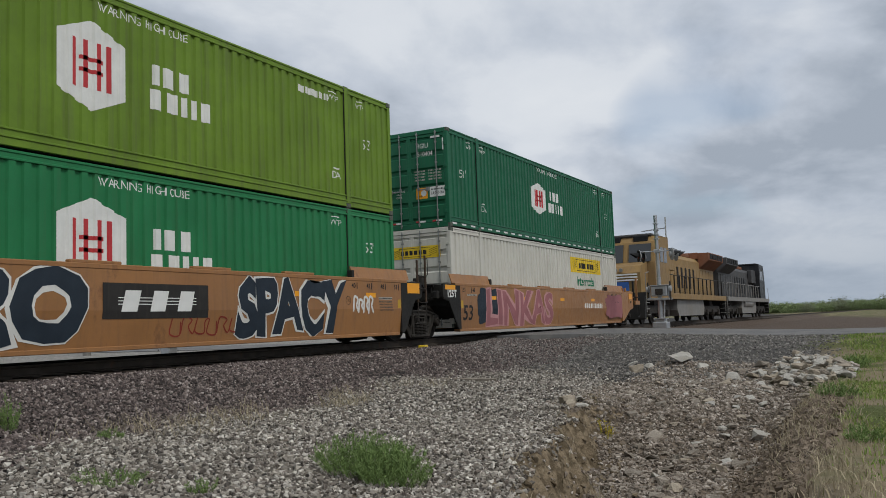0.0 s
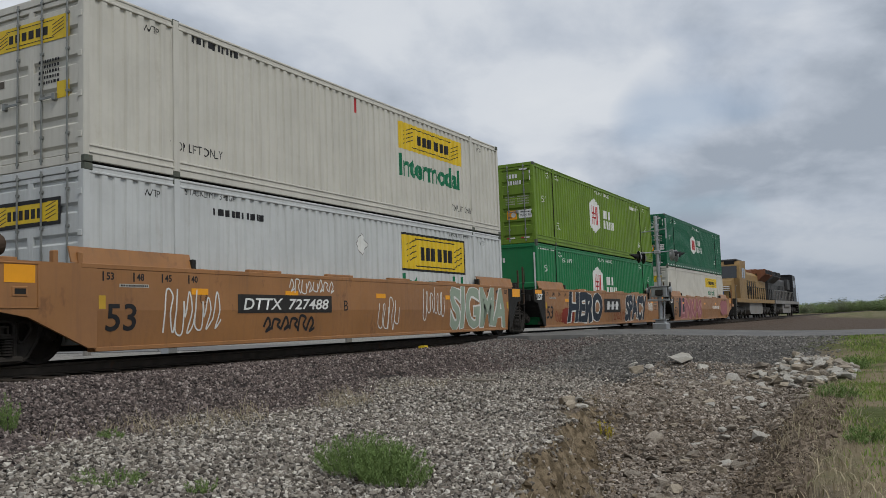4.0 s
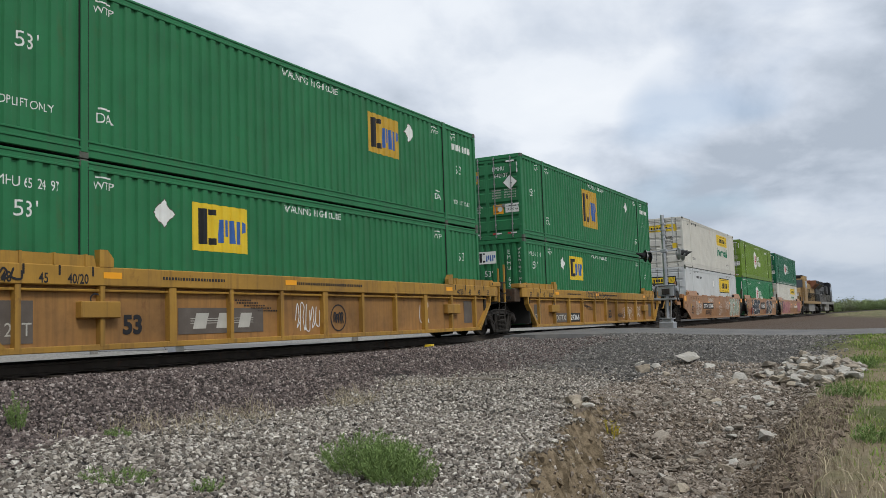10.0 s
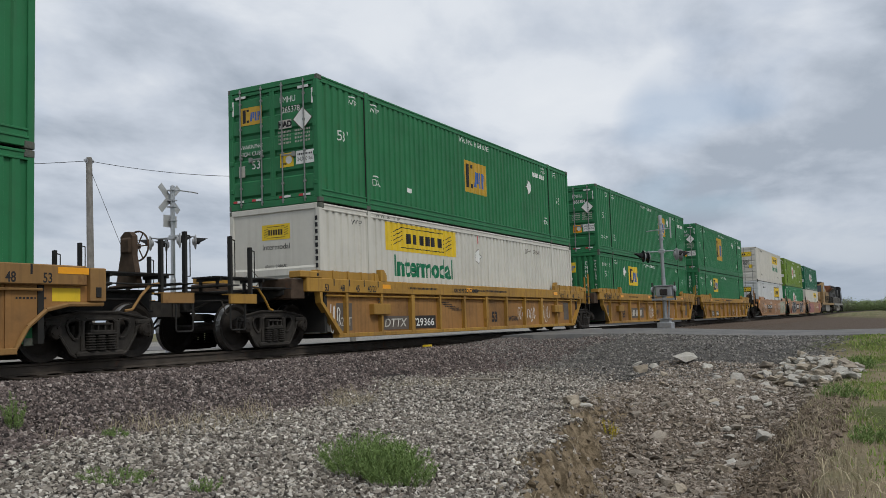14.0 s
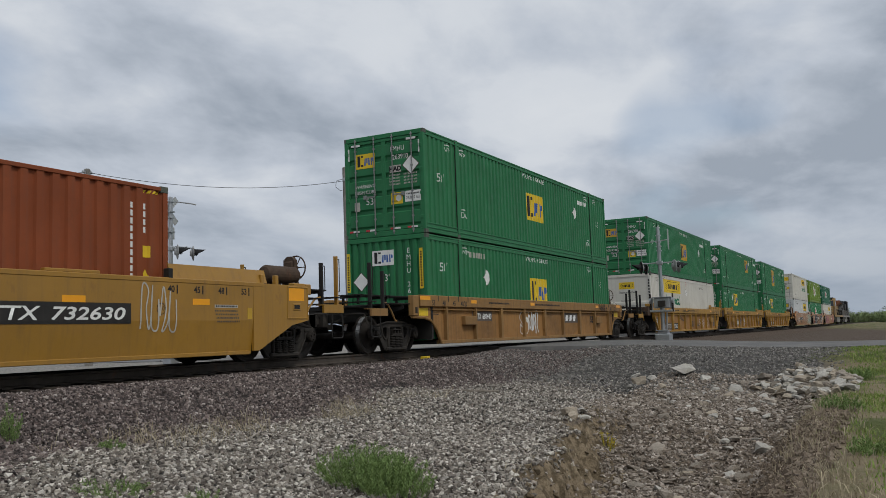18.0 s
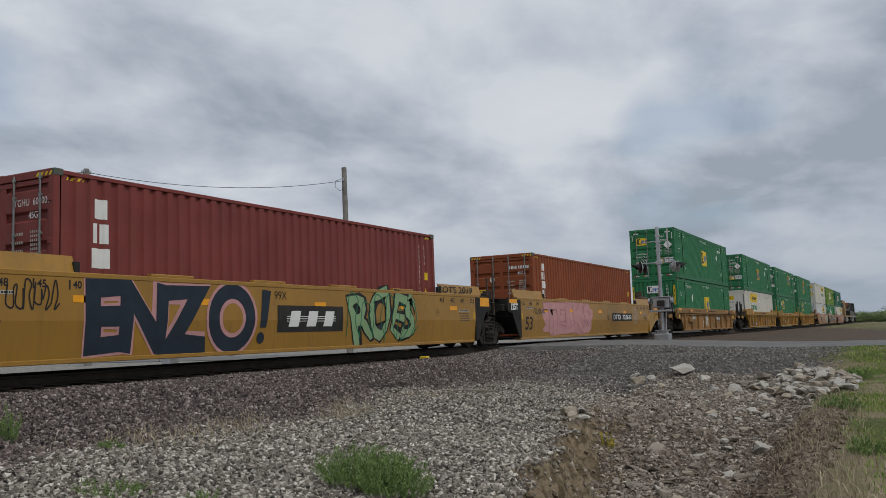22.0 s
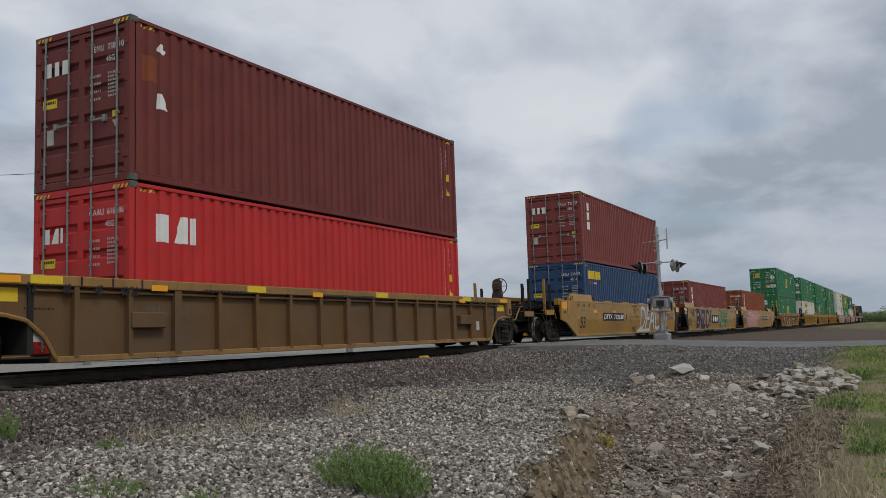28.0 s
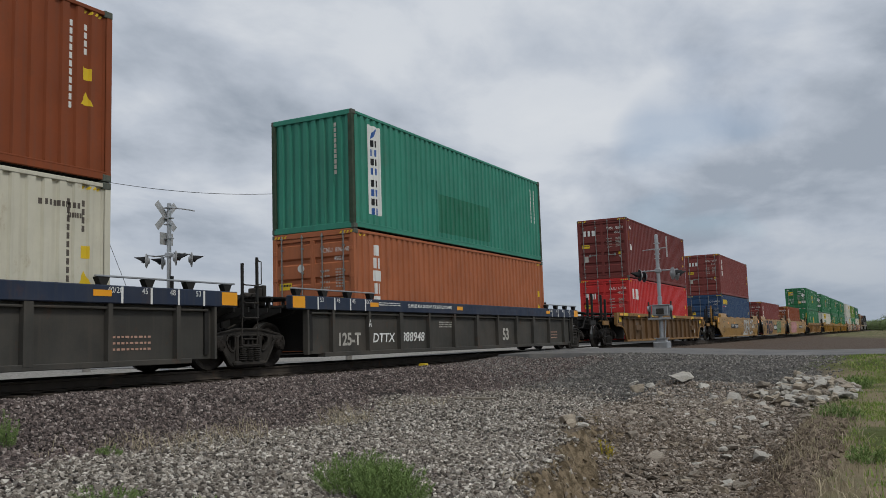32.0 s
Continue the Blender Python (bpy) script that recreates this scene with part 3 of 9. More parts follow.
def container(x0, z0, length, paint, doors=True, label="", group="containers on the train", front="ribs", height=2.896):
    """A steel box; its rear end looks down the track (-x). x0: its rear end; z0: its floor."""
    long_ = length > 13
    w = 2.591 if long_ else 2.438
    h = w / 2
    top = height
    c = thing("shipping_container", label, "shipping container", (x0, TRACK, z0), group)
    key = (long_, height)
    if key not in CONTAINER_SHELLS:
        m = {}
        inset = 2.0 if long_ else 0.0
        post = 0.075
        spans = [(0.10, inset - post), (inset + post, length - inset - post), (length - inset + post, length - 0.10)] if long_ else [(0.14, length - 0.14)]
        for s in (-1, 1):
            m["side_panel", s] = [corrugated(a, e, s * (h - 0.012), 0.29 if long_ else 0.15, top - (0.15 if long_ else 0.07), s, *PRESSING[long_]).mesh("side_panel") for a, e in spans]
            if long_:
                # deep rails with two ledges above and below the pressed sheet
                rail = Build().box(0.1, length - 0.1, *sorted((s * h, s * (h - 0.06))), top - 0.165, top - 0.125, 0.008).box(0.1, length - 0.1, *sorted((s * (h - 0.014), s * (h - 0.06))), top - 0.13, top - 0.055, 0.004).box(0.1, length - 0.1, *sorted((s * h, s * (h - 0.06))), top - 0.06, top - 0.012, 0.010)
                m["top_rail", s] = rail.mesh("top_rail")
                rail = Build().box(0.1, length - 0.1, *sorted((s * (h - 0.004), s * (h - 0.06))), 0.03, 0.155, 0.008).box(0.1, length - 0.1, *sorted((s * (h + 0.012), s * (h - 0.06))), 0.15, 0.185, 0.006).box(0.1, length - 0.1, *sorted((s * (h - 0.016), s * (h - 0.06))), 0.18, 0.275, 0.004).box(0.1, length - 0.1, *sorted((s * (h + 0.002), s * (h - 0.06))), 0.27, 0.305, 0.006)
                m["bottom_rail", s] = rail.mesh("bottom_rail")
            else:
                m["top_rail", s] = Build().box(0.1, length - 0.1, *sorted((s * h, s * (h - 0.06))), top - 0.09, top - 0.02, 0.008).mesh("top_rail")
                m["bottom_rail", s] = Build().box(0.1, length - 0.1, *sorted((s * (h - 0.004), s * (h - 0.06))), 0.03, 0.165, 0.008).box(0.1, length - 0.1, *sorted((s * h, s * (h - 0.06))), 0.135, 0.165, 0.006).mesh("bottom_rail")
        m["corner_post"] = Build().box(-0.06, 0.06, -0.06, 0.06, 0.1, top - 0.1, 0.012).mesh("corner_post")
        m["seam"] = Build().box(-0.005, 0.005, -0.03, 0.03, 0.2, top - 0.1).mesh("post_seam")
        m["mid_post"] = Build().box(-0.07, 0.07, -0.05, 0.05, 0.1, top - 0.02, 0.01).mesh("lifting_post")
        m["corner_casting"] = Build().box(-0.085, 0.085, -0.075, 0.075, -0.059, 0.059, 0.01).add(
            *(lambda q: (q.v, q.f))(Build().tube((-0.02, -0.076, 0), (-0.02, -0.0775, 0), 0.035, 10))).mesh("corner_casting")
        roof = Build()
        q = corrugated(0.15, length - 0.15, 0, -h + 0.05, h - 0.05, 1, 0.6, 0.02)
        roof.add([(x, z, top - 0.03 + y) for x, y, z in q.v], q.f)
        m["roof"] = roof.mesh("roof")
        m["floor"] = Build().box(0.05, length - 0.05, -h + 0.06, h - 0.06, 0.02, 0.14).mesh("underframe")
        m["header"] = Build().box(0, 0.1, -h + 0.06, h - 0.06, top - 0.13, top - 0.0, 0.01).mesh("end_header")
        m["sill"] = Build().box(0, 0.1, -h + 0.06, h - 0.06, 0.0, 0.15, 0.01).mesh("end_sill")
        b = Build()
        half = h - 0.075
        b.box(0.058, 0.075, 0.0, half - 0.012, 0.16, top - 0.14)
        # raised frame and pressed ribs of a door leaf
        b.box(0.012, 0.06, 0.0, half - 0.012, 0.16, 0.24, 0.004).box(0.012, 0.06, 0.0, half - 0.012, top - 0.22, top - 0.14, 0.004)
        b.box(0.012, 0.06, 0.0, 0.07, 0.24, top - 0.22, 0.004).box(0.012, 0.06, half - 0.082, half - 0.012, 0.24, top - 0.22, 0.004)
        m["door"] = b.mesh("door")
        m["door_rib"] = Build().prism([(0.06, -0.21), (0.014, -0.16), (0.014, 0.15), (0.06, 0.19)], 0.07, half - 0.082, "y").mesh("door_rib")
        b = Build()
        b.tube((-0.012, 0, 0.05), (-0.012, 0, top - 0.05), 0.017, 8)
        for z in (0.12, 0.5, 1.2, 1.9, 2.5, top - 0.12):
            b.box(-0.026, 0.035, -0.032, 0.032, z - 0.024, z + 0.024, 0.006)
        m["lock_rod"] = b.mesh("lock_rod")
        m["handle"] = Build().box(-0.04, -0.02, -0.02, 0.34, 1.0, 1.04, 0.004).box(-0.045, 0.02, 0.28, 0.36, 0.96, 1.08, 0.006).mesh("handle")
        m["hinge"] = Build().box(-0.012, 0.03, -0.07, 0.03, -0.05, 0.05, 0.008).mesh("hinge")
        m["ribbed_wall"] = swap_xy(corrugated(-h + 0.08, h - 0.08, 0.02, 0.12, top - 0.1, -1, 0.25, 0.045)).mesh("end_wall")
        m["flat_wall"] = Build().box(0.03, 0.06, -h + 0.07, h - 0.07, 0.12, top - 0.1).mesh("end_wall")
        m["wall_rib"] = Build().prism([(0.03, 0), (0.0, 0.05), (0.0, 0.19), (0.03, 0.24)], -h + 0.12, h - 0.12, "y").mesh("wall_rib")
        CONTAINER_SHELLS[key] = m
    m = CONTAINER_SHELLS[key]

    def put(name, mesh, at, mat=None, parent=None, lab=""):
        me = mesh.copy()
        me.materials.append(mat or paint)
        return hang(name, me, parent or c, lab, at)

    cached = {}

    def share(name, mesh, at, mat=None, parent=None, lab=""):
        k = (id(mesh), (mat or paint).name)
        if k not in cached:
            cached[k] = mesh.copy()
            cached[k].materials.append(mat or paint)
        return hang(name, cached[k], parent or c, lab, at)

    for s in (-1, 1):
        for q in m["side_panel", s]:
            share("side_panel", q, (0, 0, 0))
        share("top_rail", m["top_rail", s], (0, 0, 0))
        share("bottom_rail", m["bottom_rail", s], (0, 0, 0))
        for x in (0.06, length - 0.06):
            share("corner_post", m["corner_post"], (x, s * (h - 0.06), 0))
        if long_:
            for x in (2.0, length - 2.0):
                share("lifting_post", m["mid_post"], (x, s * (h - 0.036), 0))
                if paint not in (WHITE, PALE_WHITE):
                    for e in (-0.082, 0.082):
                        share("post_seam", m["seam"], (x + e, s * (h - 0.03), 0), BLACK_CAR)
        for x in (0.088, length - 0.088) + ((2.0, length - 2.0) if long_ else ()):
            for z in (0.06, top - 0.06):
                share("corner_casting", m["corner_casting"], pose(x, s * (h - 0.068), z, 0, 0, 0 if s < 0 else 180), CASTING)
    share("roof", m["roof"], (0, 0, 0))
    share("underframe", m["floor"], (0, 0, 0), BLACK_CAR)
    for x, r in ((0, 0), (length, 180)):
        share("end_header", m["header"], pose(x, 0, 0, 0, 0, r))
        share("end_sill", m["sill"], pose(x, 0, 0, 0, 0, r))
    share("end_wall", m["ribbed_wall"], pose(length, 0, 0, 0, 0, 180))
    if doors:
        for s in (-1, 1):
            d = share("door", m["door"], Matrix.Diagonal((1, s, 1, 1)))
            for y in (0.3, 0.92):
                share("lock_rod", m["lock_rod"], (0, y, 0), ROD, d)
            share("handle", m["handle"], (0, 0.3, 0.12), ROD, d)
            for i in range(5):
                share("door_rib", m["door_rib"], (0, 0, 0.24 + (top - 0.46) * (i + 0.5) / 5), paint, d)
            for i in range(4):
                share("hinge", m["hinge"], (0, h - 0.07, 0.45 + i * 0.66), paint, d)
    else:
        wall = share("end_wall", m["ribbed_wall" if front == "ribs" else "flat_wall"], (0, 0, 0))
        if front != "ribs":
            for i in range(4):
                share("wall_rib", m["wall_rib"], (0, 0, 0.2 + i * 0.36), paint, wall)
    return c


CASTING = material("scuffed_corner_casting", (0.10, 0.11, 0.09), 0.7, var=0.35, scale=6, rust=0.6, bump=0.2)
ROD = material("galvanised_lock_rod", (0.24, 0.25, 0.24), 0.5, metal=0.5, var=0.25, scale=8, rust=0.45, bump=0.1)


# ---- decals ----
GLYPHS = {}


def words_mesh(text, size, mat, align="CENTER", bold=0.0, shear=0.0, thin=1.0, spacing=1.0):
    """Lettering as a thin mesh in the plane x-z, facing -y, its foot at z = 0."""
    key = (text, size, mat.name, align, bold, shear, thin, spacing)
    if key not in GLYPHS:
        cu = bpy.data.curves.new("words", "FONT")
        cu.body, cu.size, cu.align_x, cu.offset, cu.shear, cu.space_character = text, size * 1.38, align, bold, shear, spacing
        cu.resolution_u = 3
        ob = bpy.data.objects.new("words", cu)
        me = bpy.data.meshes.new_from_object(ob)
        bpy.data.objects.remove(ob)
        bpy.data.curves.remove(cu)
        me.transform(Matrix.Rotation(radians(90), 4, "X") @ Matrix.Diagonal((thin, 1, 1, 1)))
        me.materials.clear()
        me.materials.append(mat)
        GLYPHS[key] = me
    return GLYPHS[key]


END_FACE = pose(0, 0, 0, 0, 0, -90)


def words(text, size, mat, parent, x, y, z, end=False, name="lettering", **kw):
    """Lettering on a side that looks towards -y, or on an end that looks towards -x (x is then across)."""
    me = words_mesh(text, size, mat, **kw)
    m = pose(y, x, z) @ END_FACE if end else pose(x, y, z)
    ob = hang(name, me, parent, "", m)
    if len(text) > 1:
        ob["kind"] = "stuff"
    return ob


def plate(parent, x, y, z, w, h, mat, end=False, name="decal", label="", skew=0.0, tilt=0.0, lift=0.0):
    """A thin painted panel centred at (x, z)."""
    b = Build().prism([(-w / 2, -h / 2), (w / 2, -h / 2), (w / 2 + skew, h / 2), (-w / 2 + skew, h / 2)], -0.001, 0.001, "y")
    z += lift
    m = pose(y, x, z) @ END_FACE if end else pose(x, y, z)
    return b.part(name, mat, parent, label, m @ pose(0, 0, 0, 0, tilt, 0))


def bars(parent, x, y, z, w, h, mat, n, seed=0, end=False, name="marking", gap=0.55, lean=0.0):
    """A line of plain upright bars as long as the writing it stands for."""
    r = random.Random(seed)
    ws = [r.uniform(0.6, 1.3) for _ in range(n)]
    k = w / (sum(ws) + gap * (n - 1))
    b = Build()
    u = -w / 2
    for q in ws:
        b.prism([(u, 0), (u + q * k, 0), (u + q * k + lean * h, h), (u + lean * h, h)], -0.001, 0.001, "y")
        u += (q + gap) * k
    m = pose(y, x, z) @ END_FACE if end else pose(x, y, z)
    ob = b.part(name, mat, parent, "", m)
    if n > 4:
        ob["kind"] = "stuff"
    return ob


def shape(parent, outline, x, y, z, mat, end=False, name="logo", label=""):
    b = Build().prism(outline, -0.001, 0.001, "y")
    m = pose(y, x, z) @ END_FACE if end else pose(x, y, z)
    return b.part(name, mat, parent, label, m)


def press_spans(long_):
    if long_:
        return [(0.10, 1.925), (2.075, L53 - 2.075), (L53 - 1.925, L53 - 0.10)], 0.255
    return [(0.14, L40 - 0.14)], 0.278


def pressed(ob, long_):
    """Lays a flat decal of a container's near side into the pressed wall, fold by fold."""
    spans, pitch = press_spans(long_)
    deep = PRESSING[long_][1]
    me = ob.data.copy()
    ob.data = me
    off = ob.matrix_basis.translation.x
    bm = bmesh.new()
    bm.from_mesh(me)
    xs = [v.co.x + off for v in bm.verts]
    lo, hi = min(xs), max(xs)
    for a, e in spans:
        n = max(2, round((e - a) / pitch))
        p = (e - a) / n
        for i in range(n):
            for k in (0, *FOLD):
                x = a + (i + k) * p
                if lo < x < hi:
                    bmesh.ops.bisect_plane(bm, geom=bm.verts[:] + bm.edges[:] + bm.faces[:], plane_co=(x - off, 0, 0), plane_no=(1, 0, 0), dist=1e-5)

    def depth(x):
        for a, e in spans:
            if a <= x <= e:
                n = max(2, round((e - a) / pitch))
                t = ((x - a) / (e - a) * n) % 1.0
                f0, f1, f2 = FOLD
                return deep * (0 if t < f0 else (t - f0) / (f1 - f0) if t < f1 else 1 if t < f2 else (1 - t) / (1 - f2))
        return -0.012

    for v in bm.verts:
        v.co.y += depth(v.co.x + off)
    bm.to_mesh(me)
    bm.free()
    return ob


def fitted(text, parent, x0, x1, z0, z1, y, fill, edge=None, edge_w=0.05, bold=0.02, name="graffiti", shear=0.0, wild=1.0, spacing=1.0):
    """Lettering drawn out to fill a given stretch of a side, with an outline of another colour."""
    made = []
    for mat, off, dy in ((edge, bold + edge_w, 0.0), (fill, bold, -0.0035)):
        if mat is None:
            continue
        me = words_mesh(text, 1.0, mat, bold=off, shear=shear, spacing=spacing).copy()
        co = [v.co for v in me.vertices]
        a, b = min(c.x for c in co), max(c.x for c in co)
        c, d = min(q.z for q in co), max(q.z for q in co)
        grow = edge_w * 0.6 if (edge is not None and mat is fill) else 0.0
        sx, sz = (x1 - x0 - 2 * grow) / (b - a), (z1 - z0 - 2 * grow) / (d - c)
        me.transform(Matrix.Translation((x0 + grow - a * sx, 0, z0 + grow - c * sz)) @ Matrix.Diagonal((sx, 1, sz, 1)))
        bm = bmesh.new()
        bm.from_mesh(me)
        # each letter lies a hair above the one before it
        seen, layer = set(), 0
        for v in sorted(bm.verts, key=lambda q: q.co.x):
            if v in seen:
                continue
            todo = [v]
            seen.add(v)
            while todo:
                p = todo.pop()
                p.co.y -= 0.0004 * layer
                for e in p.link_edges:
                    o = e.other_vert(p)
                    if o not in seen:
                        seen.add(o)
                        todo.append(o)
            layer += 1
        bmesh.ops.triangulate(bm, faces=bm.faces[:])
        mid, tall = (z0 + z1) / 2, z1 - z0
        for v in bm.verts:
            u, w = v.co.x, (v.co.z - mid) / tall
            lean = 0.34 * noise.noise((u * 1.1 + x0, 3.0, x1))
            v.co.x += wild * (lean * w + 0.05 * noise.noise((u * 3.0, w * 4.0, x0)))
            v.co.z += wild * tall * (0.13 * noise.noise((u * 1.7, 7.0, x0)) * (1 if abs(w) > 0.2 else 0.5) + 0.05 * noise.noise((u * 4.0, w * 3.0, 5.0)))
        bm.to_mesh(me)
        bm.free()
        made.append(hang(name, me, parent, "", (0, y + dy, 0)))
        if len(text) > 1:
            made[-1]["kind"] = "stuff"
    return made


def scribble(parent, x0, x1, z0, z1, y, mat, seed, n=9, r=0.012, name="graffiti"):
    """A quick looping spray or marker line: smooth strokes through loose letter-like turns."""
    rnd = random.Random(seed * 7 + 3)
    key = []
    for i in range(n):
        u = x0 + (x1 - x0) * (i + 0.5) / n
        w = (x1 - x0) / n
        kind = rnd.randrange(3)
        zs = [rnd.uniform(0, 0.25), rnd.uniform(0.75, 1.0)]
        if kind == 0:
            key += [(u - 0.5 * w, zs[0]), (u - 0.3 * w, zs[1]), (u + 0.35 * w, zs[1] - 0.1), (u + 0.1 * w, 0.45), (u + 0.5 * w, zs[0])]
        elif kind == 1:
            key += [(u - 0.2 * w, zs[1]), (u - 0.35 * w, zs[0] + 0.1), (u + 0.4 * w, zs[0]), (u + 0.45 * w, 0.7)]
        else:
            key += [(u - 0.4 * w, 0.35), (u, zs[1]), (u + 0.3 * w, 0.5), (u - 0.1 * w, zs[0]), (u + 0.5 * w, zs[0] + 0.2)]
    key = [Vector((u, y, z0 + (z1 - z0) * q)) for u, q in key]
    pts = []
    for i in range(len(key) - 1):
        p0, p1, p2, p3 = key[max(0, i - 1)], key[i], key[i + 1], key[min(len(key) - 1, i + 2)]
        for k in range(6):
            t = k / 6
            pts.append(0.5 * ((2 * p1) + (p2 - p0) * t + (2 * p0 - 5 * p1 + 4 * p2 - p3) * t * t + (3 * p1 - p0 - 3 * p2 + p3) * t ** 3))
    pts.append(key[-1])
    vs = []
    for i, p in enumerate(pts):
        d = pts[min(i + 1, len(pts) - 1)] - pts[max(i - 1, 0)]
        s = Vector((-d.z, 0, d.x)).normalized() * r if d.length > 1e-5 else Vector((0, 0, r))
        e = Vector((0, -0.00002 * i, 0))
        vs += [p - s + e, p + s + e]
    return Build().add(vs, [(2 * i, 2 * i + 1, 2 * i + 3, 2 * i + 2) for i in range(len(pts) - 1)]).part(name, mat, parent)


def disc(parent, x, y, z, r, mat, end=False, name="round_mark", inner=0.0, n=26):
    """A flat disc or ring on a side or an end."""
    b = Build()
    ring = [(math.cos(2 * math.pi * k / n), math.sin(2 * math.pi * k / n)) for k in range(n)]
    if inner:
        b.add([(u * r, 0, w * r) for u, w in ring] + [(u * inner, 0, w * inner) for u, w in ring], [(k, (k + 1) % n, n + (k + 1) % n, n + k) for k in range(n)])
    else:
        b.add([(u * r, 0, w * r) for u, w in ring], [tuple(range(n))])
    m = pose(y, x, z) @ END_FACE if end else pose(x, y, z)
    return b.part(name, mat, parent, "", m)


def blob(parent, x0, x1, z0, z1, y, mat, seed, lobes=7, name="graffiti", label=""):
    """A cloud-edged patch of spray paint."""
    rnd = random.Random(seed)
    cx, cz, rx, rz = (x0 + x1) / 2, (z0 + z1) / 2, (x1 - x0) / 2, (z1 - z0) / 2
    pts = []
    for i in range(72):
        a = 2 * math.pi * i / 72
        k = 0.84 + 0.16 * abs(math.sin(a * lobes / 2 + seed))
        ca, sa = math.cos(a), math.sin(a)
        pts.append((cx + rx * k * math.copysign(abs(ca) ** 0.5, ca), cz + rz * k * math.copysign(abs(sa) ** 0.5, sa)))
    return Build().prism(pts, y - 0.0008, y + 0.0008, "y").part(name, mat, parent, label)


# ---- trucks and wheels ----
SPINNING = []


def wheelset_mesh():
    b = Build()
    for s in (-1, 1):
        prof = [(0.10, -0.07), (0.16, -0.075), (0.34, -0.02), (0.40, -0.06), (0.455, -0.065), (0.46, 0.045), (0.485, 0.06), (0.485, 0.085), (0.42, 0.085), (0.36, 0.03), (0.15, 0.075), (0.10, 0.08)]
        b.lathe([(r, (a if s < 0 else -a)) for r, a in prof], (0, s * 0.79, 0), "y", 28)
    b.tube((0, -0.95, 0), (0, 0.95, 0), 0.085, 12)
    for s in (-1, 1):
        b.tube((0, s * 0.90, 0), (0, s * 1.12, 0), 0.118, 16)
        b.lathe([(0.105, 0.0), (0.118, s * 0.02), (0.10, s * 0.055), (0.05, s * 0.065)], (0, s * 1.12, 0), "y", 16)
        for k in range(3):
            a = k * 2.0944
            b.tube((0.066 * math.cos(a), s * 1.17, 0.066 * math.sin(a)), (0.066 * math.cos(a), s * 1.20, 0.066 * math.sin(a)), 0.022, 6)
    return b.mesh("wheelset")


def truck_frame_mesh():
    """One cast side frame with its spring window, two side windows and a raised rim; it looks towards -y."""
    half = [(0.0, 0.765), (0.40, 0.76), (0.70, 0.71), (0.96, 0.665), (1.09, 0.61), (1.13, 0.50), (1.09, 0.37), (1.03, 0.36), (1.02, 0.53), (0.96, 0.585), (0.82, 0.585), (0.76, 0.53), (0.745, 0.40), (0.70, 0.33), (0.55, 0.115), (0.44, 0.06), (0.0, 0.05)]
    outer = half + [(-u, w) for u, w in half[-2:0:-1]]
    win = [(0.385, 0.635), (0.47, 0.66), (0.59, 0.635), (0.625, 0.56), (0.585, 0.45), (0.49, 0.345), (0.42, 0.34), (0.385, 0.42)]
    spring = [(-0.30, 0.18), (0.30, 0.18), (0.32, 0.60), (0.26, 0.655), (-0.26, 0.655), (-0.32, 0.60)]
    holes = [win, [(-u, w) for u, w in win], spring]
    b = Build().pierced(outer, holes, -0.05, 0.05)
    for ring in [outer] + holes:
        b.path([(u, -0.055, w) for u, w in ring + ring[:1]], 0.026, 6)
    # lower chord, journal boxes and friction pockets
    b.box(-0.46, 0.46, -0.13, 0.13, 0.05, 0.15, 0.03)
    for q in (-1, 1):
        b.box(q * 0.889 - 0.15, q * 0.889 + 0.15, -0.10, 0.10, 0.555, 0.64, 0.02)
        b.box(q * 0.335 - 0.035, q * 0.335 + 0.035, -0.10, 0.10, 0.14, 0.64, 0.02)
    return b


